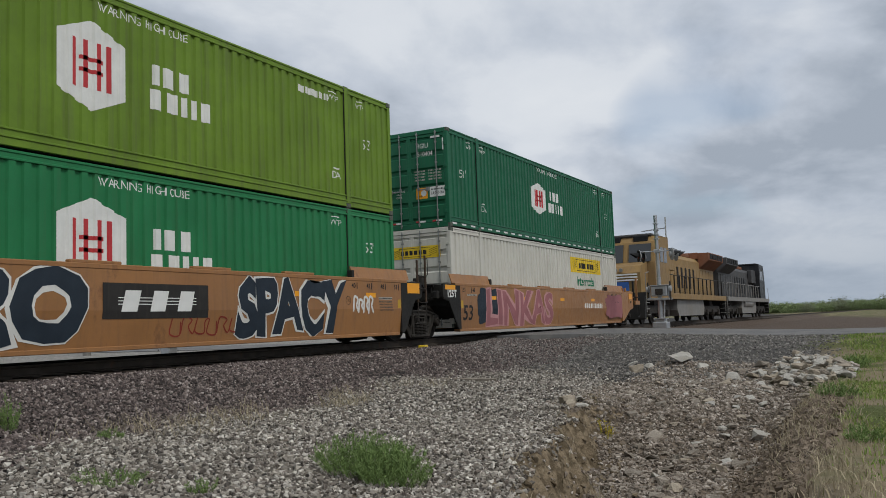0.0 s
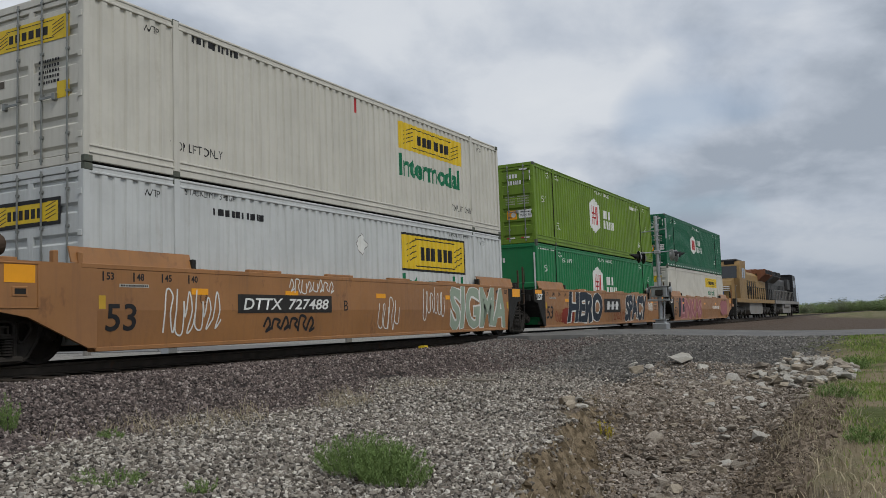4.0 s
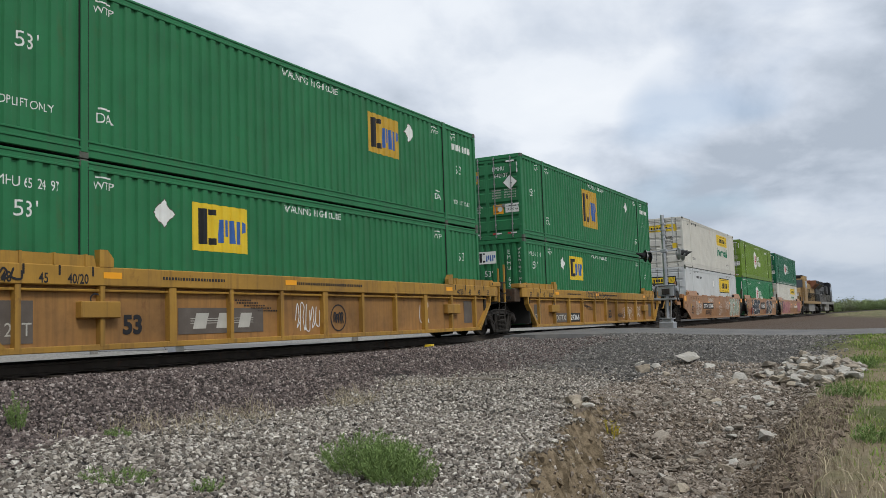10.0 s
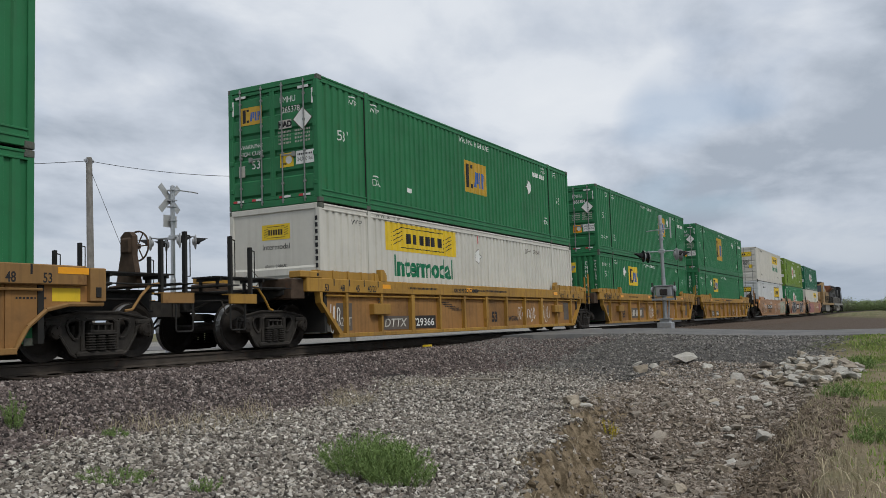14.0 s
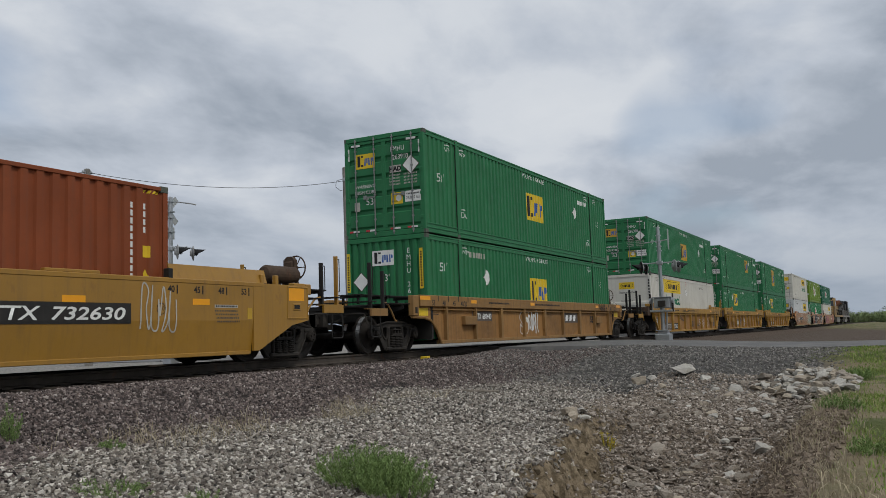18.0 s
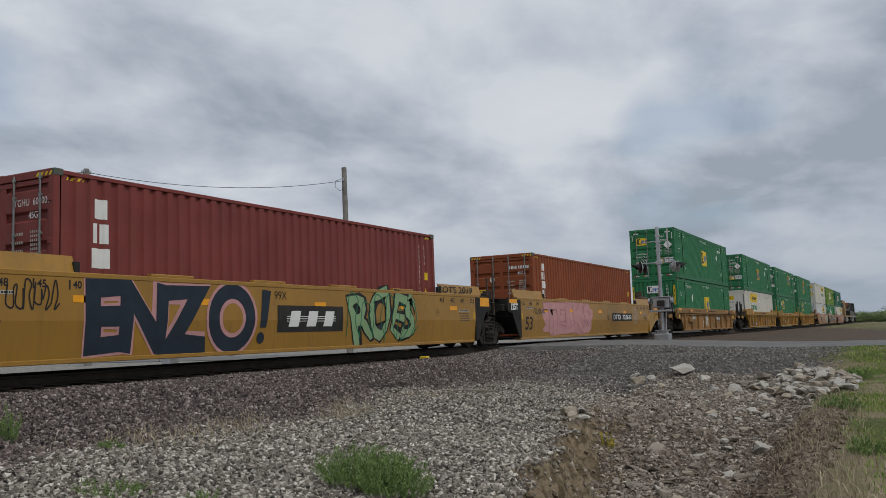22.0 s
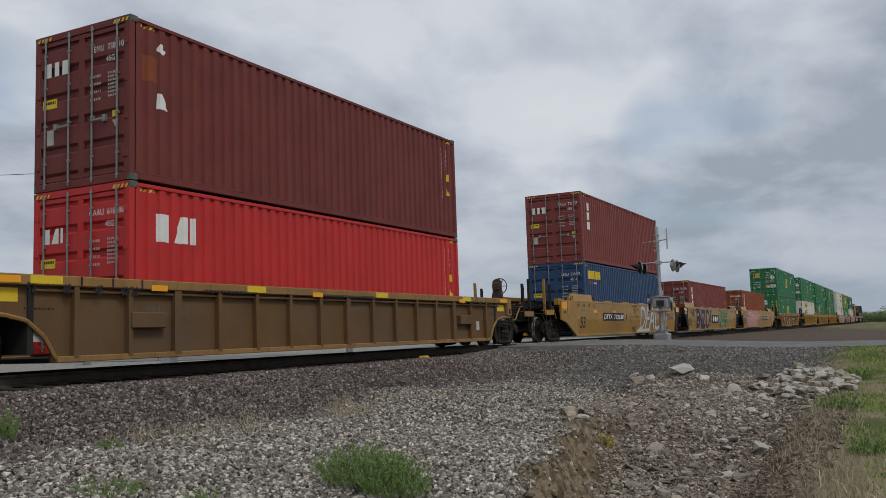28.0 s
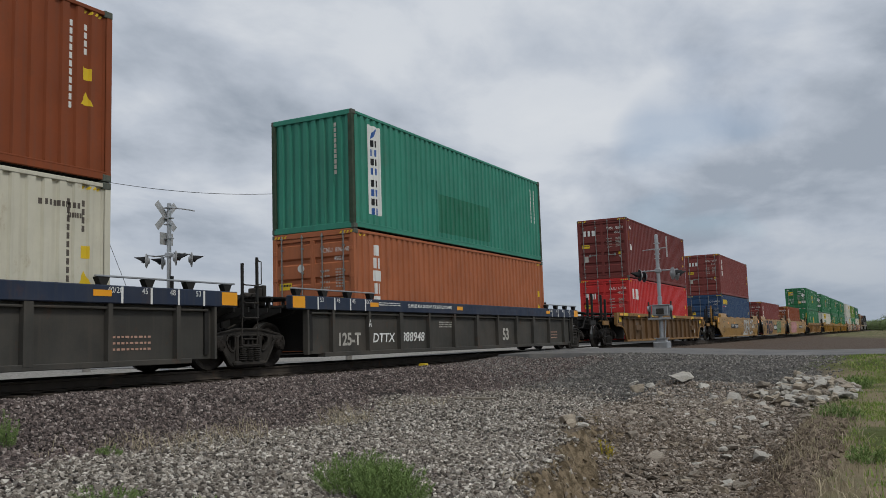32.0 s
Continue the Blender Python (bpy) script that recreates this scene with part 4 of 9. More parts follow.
def truck_meshes():
    m = {"wheelset": wheelset_mesh()}
    fr = truck_frame_mesh()
    m["side_frame"] = fr.mesh("side_frame")
    prof = []
    for k in range(6):
        prof += [(0.06, k * 0.041), (0.086, k * 0.041 + 0.010), (0.086, k * 0.041 + 0.022), (0.06, k * 0.041 + 0.033)]
    m["coil_spring"] = Build().lathe(prof, (0, 0, 0.155), "z", 10).mesh("coil_spring")
    m["spring_plate"] = Build().box(-0.29, 0.29, -0.14, 0.14, 0.405, 0.44, 0.008).mesh("spring_plate")
    b = Build().box(-0.24, 0.24, -1.14, -1.0, 0.44, 0.475, 0.006).box(-0.2, 0.2, -1.14, -1.0, 0.56, 0.59, 0.006)
    for x in (-0.2, -0.07, 0.07, 0.2):
        b.box(x - 0.014, x + 0.014, -1.12, -1.0, 0.47, 0.565)
    m["bolster_end"] = b.mesh("bolster_end")
    m["bolster"] = Build().prism([(-0.2, 0.42), (0.2, 0.42), (0.2, 0.60), (-0.2, 0.60)], -1.06, 1.06, "y").lathe([(0.2, 0.6), (0.2, 0.72)], (0, 0, 0), "z", 16).mesh("bolster")
    m["adapter"] = Build().box(-0.13, 0.13, -0.09, 0.09, -0.02, 0.15, 0.02).mesh("bearing_adapter")
    m["beam"] = Build().box(-0.05, 0.05, -0.8, 0.8, -0.05, 0.05, 0.01).box(-0.1, 0.05, -0.95, -0.6, -0.14, 0.14, 0.01).box(-0.1, 0.05, 0.6, 0.95, -0.14, 0.14, 0.01).mesh("brake_beam")
    for k, q in m.items():
        q.materials.append(WHEEL if k == "wheelset" else STEEL)
    for poly in m["wheelset"].polygons:
        poly.use_smooth = False
    m["wheelset"].materials.append(TREAD)
    for poly in m["wheelset"].polygons:
        c = poly.center
        r = math.hypot(c.x, c.z)
        if r > 0.43 and abs(abs(c.y) - 0.79) < 0.06 and abs(poly.normal.y) < 0.7:
            poly.material_index = 1
    return m


TRUCK = truck_meshes()


def truck(parent, x):
    """A two-axle truck as a part of its car."""
    t = hang("truck", TRUCK["bolster"], parent, "grimy cast steel truck", (x, 0, 0))
    for q in (0, 180):
        hang("bolster_end", TRUCK["bolster_end"], t, "", pose(0, 0, 0, 0, 0, q))
    for s in (-1, 1):
        w = hang("wheelset", TRUCK["wheelset"], t, "", (s * 0.889, 0, 0.46))
        SPINNING.append((w, s))
        hang("side_frame", TRUCK["side_frame"], t, "", pose(0, s * 1.0, 0, 0, 0, 0 if s < 0 else 180))
        hang("spring_plate", TRUCK["spring_plate"], t, "", (0, s * 1.0, 0))
        for u in (-0.2, 0.0, 0.2):
            for q in (-0.09, 0.09):
                hang("coil_spring", TRUCK["coil_spring"], t, "", (u, s * 1.0 + q, 0))
        hang("brake_beam", TRUCK["beam"], t, "", (s * 0.33, 0, 0.42))
        for q in (-1, 1):
            hang("bearing_adapter", TRUCK["adapter"], t, "", (s * 0.889, q * 1.0, 0.46))
    return t


def coupler(parent, x, out):
    b = Build()
    a, e = sorted((x, x + out * 0.62))
    b.box(a, e, -0.09, 0.09, 0.74, 0.94, 0.02)
    tip = x + out * 0.62
    b.prism([(tip - 0.2 * out, -0.17), (tip + 0.1 * out, -0.17), (tip + 0.2 * out, -0.05), (tip + 0.02 * out, 0.02), (tip + 0.16 * out, 0.16), (tip - 0.2 * out, 0.17)], 0.70, 0.98, "z")
    c = b.part("coupler", STEEL, parent)
    Build().path([(x, 0.3, 0.75), (x + out * 0.25, 0.32, 0.45), (x + out * 0.5, 0.28, 0.4), (x + out * 0.72, 0.2, 0.55)], 0.022, 6).part("air_hose", BLACK, parent)
    return c


# ---- well cars ----
RUSTY_IRON = material("rusty_grab_iron", (0.075, 0.05, 0.034), 0.8, var=0.3, scale=9, rust=0.4, bump=0.1)


def grab_loop(parent, x, y, z0, z1, mat, out):
    """A thin rod bent into a loop that stands off a post along x."""
    return Build().path([(x, y, z0), (x + out * 0.02, y, z0 + 0.03), (x + out * 0.10, y, z0 + 0.04), (x + out * 0.10, y, z1 - 0.04), (x + out * 0.02, y, z1 - 0.03), (x, y, z1)], 0.011, 6).part("grab_iron", mat, parent)


def end_platform(car, s, x_in, x_out, paint, deck_z, brake, shared, floor_mat, tank=False, post_mat=None):
    """The end of a unit over its truck: centre sill, deck, walkways, ladders, rods. s: -1 rear end, +1 front end."""
    lo, hi = sorted((s * x_in, s * x_out))
    post_mat = post_mat or paint
    # centre sill with flanges, and the shear plate over the truck
    sill = Build().box(lo, hi, -0.34, 0.34, 0.80, deck_z - 0.14, 0.02).box(lo, hi, -0.46, 0.46, deck_z - 0.16, deck_z - 0.12, 0.008).box(lo, hi, -0.42, 0.42, 0.78, 0.82, 0.008)
    sill.part("centre_sill", BLACK_CAR, car)
    mid = s * (x_in + 0.45 * (x_out - x_in))
    a, e = sorted((s * x_in, mid))
    Build().box(a, e, -1.25, 1.25, deck_z - 0.10, deck_z - 0.05, 0.01).part("end_deck", floor_mat, car)
    # cross bearers under the deck
    for k in range(3):
        u = s * (x_in + 0.35 + k * 0.42)
        if abs(u) < x_out - 0.2:
            Build().prism([(-1.3, deck_z - 0.11), (1.3, deck_z - 0.11), (1.3, deck_z - 0.2), (0.4, deck_z - 0.42), (-0.4, deck_z - 0.42), (-1.3, deck_z - 0.2)], u - 0.02, u + 0.02, "x").part("deck_bearer", BLACK_CAR, car)
    # walkway of open slats on brackets
    w = Build()
    for k in range(5):
        y = -1.0 + k * 0.13
        w.box(lo + 0.1, hi - 0.1, y - 0.045, y + 0.045, deck_z + 0.12, deck_z + 0.145)
    for u in (lo + 0.25, (lo + hi) / 2, hi - 0.25):
        w.box(u - 0.025, u + 0.025, -1.04, -0.44, deck_z + 0.06, deck_z + 0.12).box(u - 0.025, u + 0.025, -0.98, -0.93, deck_z - 0.1, deck_z + 0.06).box(u - 0.025, u + 0.025, -0.55, -0.5, deck_z - 0.14, deck_z + 0.06)
    w.part("walkway", BLACK_CAR, car)
    # brake pipe and rod along the near side of the sill
    Build().path([(s * x_in, -0.5, deck_z - 0.26), (s * (x_in + 0.5), -0.56, deck_z - 0.3), (s * (x_out - 0.5), -0.56, deck_z - 0.3), (s * (x_out - 0.1), -0.4, deck_z - 0.5)], 0.024, 7).part("brake_pipe", STEEL, car)
    x = s * (x_out - 0.16)
    if not shared:
        # crossover step at the very end
        w = Build()
        for k in range(3):
            u = s * (x_out - 0.06 - k * 0.12)
            w.box(u - 0.045, u + 0.045, -1.42, 1.42, deck_z - 0.06, deck_z - 0.035)
        w.part("crossover_step", BLACK_CAR, car)
        for q in (-1, 1):
            y = q * 1.44
            a, e = sorted((s * (x_out - 0.04), s * (x_out - 0.78)))
            Build().box(a, e, *sorted((q * 1.47, q * 1.41)), deck_z - 0.40, deck_z - 0.22, 0.008).box(a, e, *sorted((q * 1.47, q * 1.25)), deck_z - 0.235, deck_z - 0.215, 0.004).part("end_beam", paint, car)
            # tall flat posts with thin grab loops
            for k, (u, top, mat) in enumerate(((x, 0.88, post_mat), (s * (x_out - 0.72), 0.70, BLACK_CAR))):
                Build().box(u - 0.028, u + 0.028, *sorted((q * 1.40, q * 1.31)), deck_z - 0.36, deck_z + top, 0.006).part("corner_post", mat, car)
                grab_loop(car, u + 0.028, q * 1.36, deck_z + 0.05, deck_z + top - 0.03, BLACK_CAR, 1)
            # sill step
            Build().path([(x - s * 0.30, y, deck_z - 0.38), (x - s * 0.30, y, 0.44), (x - s * 0.27, y, 0.41), (x + s * 0.07, y, 0.41), (x + s * 0.1, y, 0.44), (x + s * 0.1, y, deck_z - 0.38)], 0.017, 7).part("sill_step", BLACK_CAR, car)
            # hand rail along the sill and a bent pipe down to the truck
            Build().path([(s * (x_out - 0.72), q * 1.38, deck_z - 0.08), (s * (x_in + 0.45), q * 1.38, deck_z - 0.08)], 0.013, 6).part("hand_rail", BLACK_CAR, car)
            Build().path([(s * (x_out - 0.76), q * 1.35, deck_z - 0.06), (s * (x_out - 0.95), q * 1.35, deck_z - 0.09), (s * (x_out - 1.15), q * 1.34, deck_z - 0.28), (s * (x_out - 1.32), q * 1.33, deck_z - 0.50), (s * (x_out - 1.45), q * 1.30, deck_z - 0.52)], 0.024, 7).part("bent_pipe", paint, car)
        # uncoupling lever across the end
        Build().path([(s * (x_out + 0.02), -1.42, deck_z - 0.62), (s * (x_out + 0.02), -1.3, deck_z - 0.34), (s * (x_out + 0.05), -0.3, deck_z - 0.32), (s * (x_out + 0.3), -0.06, deck_z - 0.30)], 0.013, 6).part("uncoupling_lever", STEEL, car)
        Build().box(*sorted((s * (x_out - 0.02), s * (x_out + 0.16))), -0.24, 0.24, 0.66, 1.02, 0.03).part("striker", STEEL, car)
        coupler(car, s * x_out, s)
    elif s > 0:
        # one ladder at each joint, its stiles of uneven height
        u, y = x_out - 0.42, -1.47
        b = Build().box(u - 0.24, u - 0.19, y - 0.02, y + 0.03, 0.98, deck_z + 0.72, 0.006).box(u + 0.19, u + 0.24, y - 0.02, y + 0.03, 0.98, deck_z + 0.86, 0.006)
        lad = b.part("ladder", post_mat, car)
        for z in (0.99, deck_z - 0.02, deck_z + 0.32):
            Build().path([(u - 0.22, y - 0.02, z), (u - 0.18, y - 0.05, z - 0.02), (u + 0.18, y - 0.05, z - 0.02), (u + 0.22, y - 0.02, z)], 0.012, 6).part("rung", STEEL, lad)
        Build().path([(u - 0.22, y, 1.0), (u - 0.24, y, 0.47), (u - 0.2, y, 0.44), (u + 0.16, y, 0.44), (u + 0.2, y, 0.47), (u + 0.22, y, 1.0)], 0.014, 6).part("sill_step", STEEL, lad)
        grab_loop(car, u + 0.24, y, deck_z + 0.3, deck_z + 0.82, STEEL, 1)
    else:
        u = -(x_out - 0.3)
        Build().box(u - 0.025, u + 0.025, 1.31, 1.38, deck_z - 0.1, deck_z + 0.7, 0.006).part("corner_post", post_mat, car)
        # air valve and branch pipes on the deck
        v = Build().box(u + 0.25, u + 0.62, -0.72, -0.3, deck_z - 0.06, deck_z + 0.24, 0.03).box(u + 0.30, u + 0.42, -0.8, -0.5, deck_z + 0.1, deck_z + 0.34, 0.02).box(u + 0.48, u + 0.58, -0.78, -0.5, deck_z + 0.16, deck_z + 0.4, 0.02)
        v.lathe([(0.06, -0.1), (0.085, -0.07), (0.085, 0.05), (0.05, 0.08)], (u + 0.18, -0.58, deck_z + 0.16), "x", 12)
        v.path([(u + 0.1, -0.58, deck_z + 0.16), (u + 0.0, -0.6, deck_z + 0.2), (u - 0.06, -0.6, deck_z + 0.05), (u - 0.06, -0.6, deck_z - 0.3)], 0.02, 6)
        v.part("brake_valve", STEEL, car)
    if tank:
        bx = s * (x_out - 0.5)
        Build().lathe([(0.05, -0.56), (0.15, -0.53), (0.19, -0.46), (0.19, 0.46), (0.15, 0.53), (0.05, 0.56)], (bx - s * 0.95, -0.8, deck_z + 0.44), "x", 20).part("air_reservoir", RUSTY_IRON, car)
        for u in (-0.3, 0.3):
            Build().box(bx - s * 0.95 + u - 0.04, bx - s * 0.95 + u + 0.04, -0.95, -0.65, deck_z - 0.05, deck_z + 0.28, 0.008).part("saddle", RUSTY_IRON, car)
    if brake:
        bx = s * (x_out - 0.5)
        st = Build().prism([(-0.62, deck_z - 0.05), (-0.08, deck_z - 0.05), (-0.2, deck_z + 0.5), (-0.2, deck_z + 0.84), (-0.3, deck_z + 0.92), (-0.42, deck_z + 0.92), (-0.5, deck_z + 0.84), (-0.5, deck_z + 0.5)], bx - 0.06, bx + 0.06, "x").box(bx - 0.1, bx + 0.12, -0.48, -0.22, deck_z + 0.52, deck_z + 0.82, 0.04).box(bx - 0.16, bx + 0.16, -0.7, 0.0, deck_z - 0.08, deck_z - 0.04, 0.01).part("brake_stand", RUSTY_IRON if tank or post_mat is BLACK_CAR else paint, car)
        Build().tube((bx + s * 0.04, -0.35, deck_z + 0.55), (bx + s * 0.04, -0.35, deck_z - 0.1), 0.018, 6).part("brake_chain", STEEL, st)
        wh = Build()
        n = 18
        ring = [(bx + s * 0.2, -0.35 + 0.27 * math.cos(2 * math.pi * k / n), deck_z + 0.68 + 0.27 * math.sin(2 * math.pi * k / n)) for k in range(n + 1)]
        wh.path(ring, 0.017, 6)
        for k in range(0, n, 3):
            wh.tube((bx + s * 0.2, -0.35, deck_z + 0.68), ring[k], 0.012, 5)
        wh.tube((bx + s * 0.08, -0.35, deck_z + 0.68), (bx + s * 0.24, -0.35, deck_z + 0.68), 0.05, 8)
        wh.part("brake_wheel", RUSTY_IRON, st)


def smooth_car(x, paint, rear, front, label, group, brake=None, tank=None):
    """A well unit with smooth folded side plates. rear and front: "shared" or "coupled"."""
    car = thing("well_car", label, "well car", (x, TRACK, 0), group)
    L, top, bot, half, fold = 8.0, 1.50, 0.20, 1.5, 0.80
    for s in (-1, 1):
        # the side plate is folded: its lower half leans inwards
        o, i = s * half, s * (half - 0.07)
        vs = []
        for d in (0.0, 0.03):
            for u in (-L, L):
                vs += [(u, i - s * d, bot), (u, o - s * d, fold), (u, o - s * d, top)]
        fs = [(0, 3, 4, 1), (1, 4, 5, 2), (6, 7, 10, 9), (7, 8, 11, 10), (0, 1, 7, 6), (1, 2, 8, 7), (3, 9, 10, 4), (4, 10, 11, 5), (2, 5, 11, 8), (0, 6, 9, 3)]
        Build().add(vs, fs).part("side_plate", paint, car)
        Build().box(-L - 0.3, L + 0.3, *sorted((s * (half + 0.010), s * (half - 0.14))), top - 0.05, top + 0.035, 0.012).part("top_chord", paint, car)
        Build().box(-L + 0.02, L - 0.02, *sorted((s * (half - 0.05), s * (half - 0.25))), bot - 0.045, bot + 0.03, 0.01).part("bottom_chord", paint, car)
        for e, kind in ((-1, rear), (1, front)):
            if kind == "shared":
                out, mat = [(L + 1.05, top - 0.01), (L + 1.05, 1.12), (L + 0.72, 1.06), (L + 0.12, 0.22), (L + 0.004, 0.22), (L + 0.004, top - 0.01)], BLACK_CAR
            else:
                out, mat = [(L + 1.75, top + 0.02), (L + 1.75, 0.80), (L + 1.2, 0.70), (L + 0.16, 0.22), (L + 0.004, 0.22), (L + 0.004, top + 0.02)], paint
            Build().prism([(e * u, w) for u, w in out], *sorted((s * (half + 0.006), s * (half - 0.05))), "y").part("end_plate", mat, car)
            if kind != "shared":
                a, b_ = sorted((e * (L + 1.72), e * (L + 1.05)))
                Build().path([(a, s * (half + 0.008), 0.84), (b_, s * (half + 0.008), 0.84), (b_, s * (half + 0.008), top - 0.02), (a, s * (half + 0.008), top - 0.02), (a, s * (half + 0.008), 0.84)], 0.014, 6).part("plate_rim", mat, car)
                u = e * (L + 1.35)
                Build().box(u - 0.13, u + 0.13, *sorted((s * (half + 0.02), s * (half - 0.02))), 1.0, 1.15, 0.012).part("hand_hold", mat, car)
                # flat black plate painted as the shaded inside of the hand hold
                plate(car, u, s * (half + 0.022), 1.075, 0.18, 0.08, BLACK_CAR, name="opening")
                Build().box(*sorted((e * (L + 1.72), e * (L + 1.9))), *sorted((s * (half - 0.02), s * (half - 0.2))), top - 0.16, top + 0.06, 0.015).box(*sorted((e * (L + 1.35), e * (L + 1.72))), *sorted((s * (half - 0.04), s * (half - 0.2))), top + 0.0, top + 0.07, 0.012).part("corner_bracket", mat, car)
                for q in (0.25, 0.7):
                    Build().box(*sorted((e * (L + q), e * (L + q + 0.09))), *sorted((s * (half + 0.0), s * (half - 0.1))), top - 0.02, top + 0.2, 0.012).part("stop_post", mat, car)
            else:
                Build().path([(e * (L + 1.02), s * (half - 0.02), 1.1), (e * (L + 0.7), s * (half - 0.02), 1.04), (e * (L + 0.14), s * (half - 0.02), 0.24)], 0.03, 6).part("stay", BLACK_CAR, car)
                Build().box(*sorted((e * (L + 1.05), e * (L + 1.2))), *sorted((s * (half - 0.1), s * (half - 0.25))), 1.08, 1.3, 0.02).part("stay_lug", BLACK_CAR, car)
            plate(car, e * (L + 0.62 if kind == "shared" else L + 1.35), s * (half + 0.009), 1.33, 0.62 if kind == "shared" else 0.5, 0.26 if e > 0 or kind != "shared" else 0.13, DECAL_ORANGE, name="reflector", label="orange reflector", lift=0.0 if e > 0 or kind != "shared" else 0.07)
            # raised guides over the ends
            a, b_ = sorted((e * (L + 0.45), e * (L - 2.1)))
            g = [(half - 0.02, top + 0.03), (half - 0.05, top + 0.03), (half - 0.13, top + 0.29), (half - 0.10, top + 0.29)]
            Build().prism([(s * u, w) for u, w in g], a, b_, "x").part("container_guide", paint, car)
            Build().box(e * (L - 2.12) - 0.05, e * (L - 2.12) + 0.05, *sorted((s * (half - 0.0), s * (half - 0.14))), top + 0.02, top + 0.2, 0.01).part("guide_bracket", BLACK_CAR, car)
        for k in range(4):
            xx = -3.9 + k * 2.6
            Build().box(xx - 0.5, xx + 0.5, *sorted((s * (half - 0.01), s * (half - 0.12))), top + 0.03, top + 0.085, 0.012).part("top_guide", paint, car)
        for xx in (-5.75, -3.1, 0.35, 3.9, 6.6):
            plate(car, xx, s * (half + 0.004), 1.13, 0.42, 0.11, DECAL_ORANGE, name="reflector")
        # small load marks beside the ends
        for e in (-1, 1):
            for k, word in enumerate(("53", "48", "45", "40")):
                u = e * (L - 0.12 - k * 0.62)
                plate(car, u, s * (half + 0.003), 1.34, 0.028, 0.15, INK, name="load_mark")
                if s < 0:
                    words(word, 0.115, INK, car, u - 0.14 * e, -half - 0.003, 1.29, name="load_mark", bold=0.004)
            if s < 0:
                u, y = e * (L - 0.75), -half - 0.003
                plate(car, u, y, 1.06 + (0.14 if e < 0 else 0), 0.62, 0.055, FADED_WHITE, name="notice")
                bars(car, u, y - 0.002, 1.045 + (0.14 if e < 0 else 0), 0.56, 0.03, INK, 14, 2, name="stencil")
                if e > 0:
                    for k in range(4):
                        bars(car, u + 0.02 * k, y, 0.96 - 0.065 * k, 0.6, 0.032, GREY_PANEL, 13, 30 + k, name="stencil")
                    for k in range(2):
                        bars(car, u, y + 0.05, 0.46 - 0.055 * k, 1.15, 0.03, GREY_PANEL, 24, 40 + k, name="stencil")
                else:
                    for k in range(3):
                        bars(car, -L + 1.35, y + 0.03, 0.68 - 0.055 * k, 0.42, 0.026, GREY_PANEL, 9, 44 + k, name="stencil")
                plate(car, e * (L - 0.1), y, 0.93, 0.13, 0.21, FADED_YELLOW, name="notice", label="small yellow placard")
                disc(car, e * (L - 2.35), y, 1.0, 0.10, INK, name="stencil_ring", inner=0.088)
                words("110", 0.075, INK, car, e * (L - 2.35), y, 0.97, name="load_mark")
    floor_of_well(car, L, half)
    for s, kind in ((-1, rear), (1, front)):
        end_platform(car, s, L - 0.1, L + (1.55 if kind == "shared" else 3.15), paint, 1.36, brake == s, kind == "shared", BLACK_CAR, tank == s, RUSTY_IRON if kind == "shared" else paint)
        Build().prism([(s * (L - 0.2), 1.48), (s * (L - 0.2), 0.35), (s * (L + 0.6), 0.9), (s * (L + 0.6), 1.48)], -1.42, 1.42, "y").part("end_bulkhead", BLACK_CAR, car)
        if kind != "shared":
            truck(car, s * (L + 1.45))
    if rear == "shared":
        truck(car, -9.66)
    return car


def floor_of_well(car, L, half):
    for u in (-L + 0.6, L - 2.4):
        Build().box(u, u + 1.8, -half + 0.2, half - 0.2, 0.16, 0.235, 0.008).part("well_floor", BLACK_CAR, car)
    for i in range(7):
        xx = -4.8 + i * 1.6
        Build().box(xx - 0.15, xx + 0.15, -half + 0.2, half - 0.2, 0.16, 0.235, 0.008).part("cross_bearer", BLACK_CAR, car)


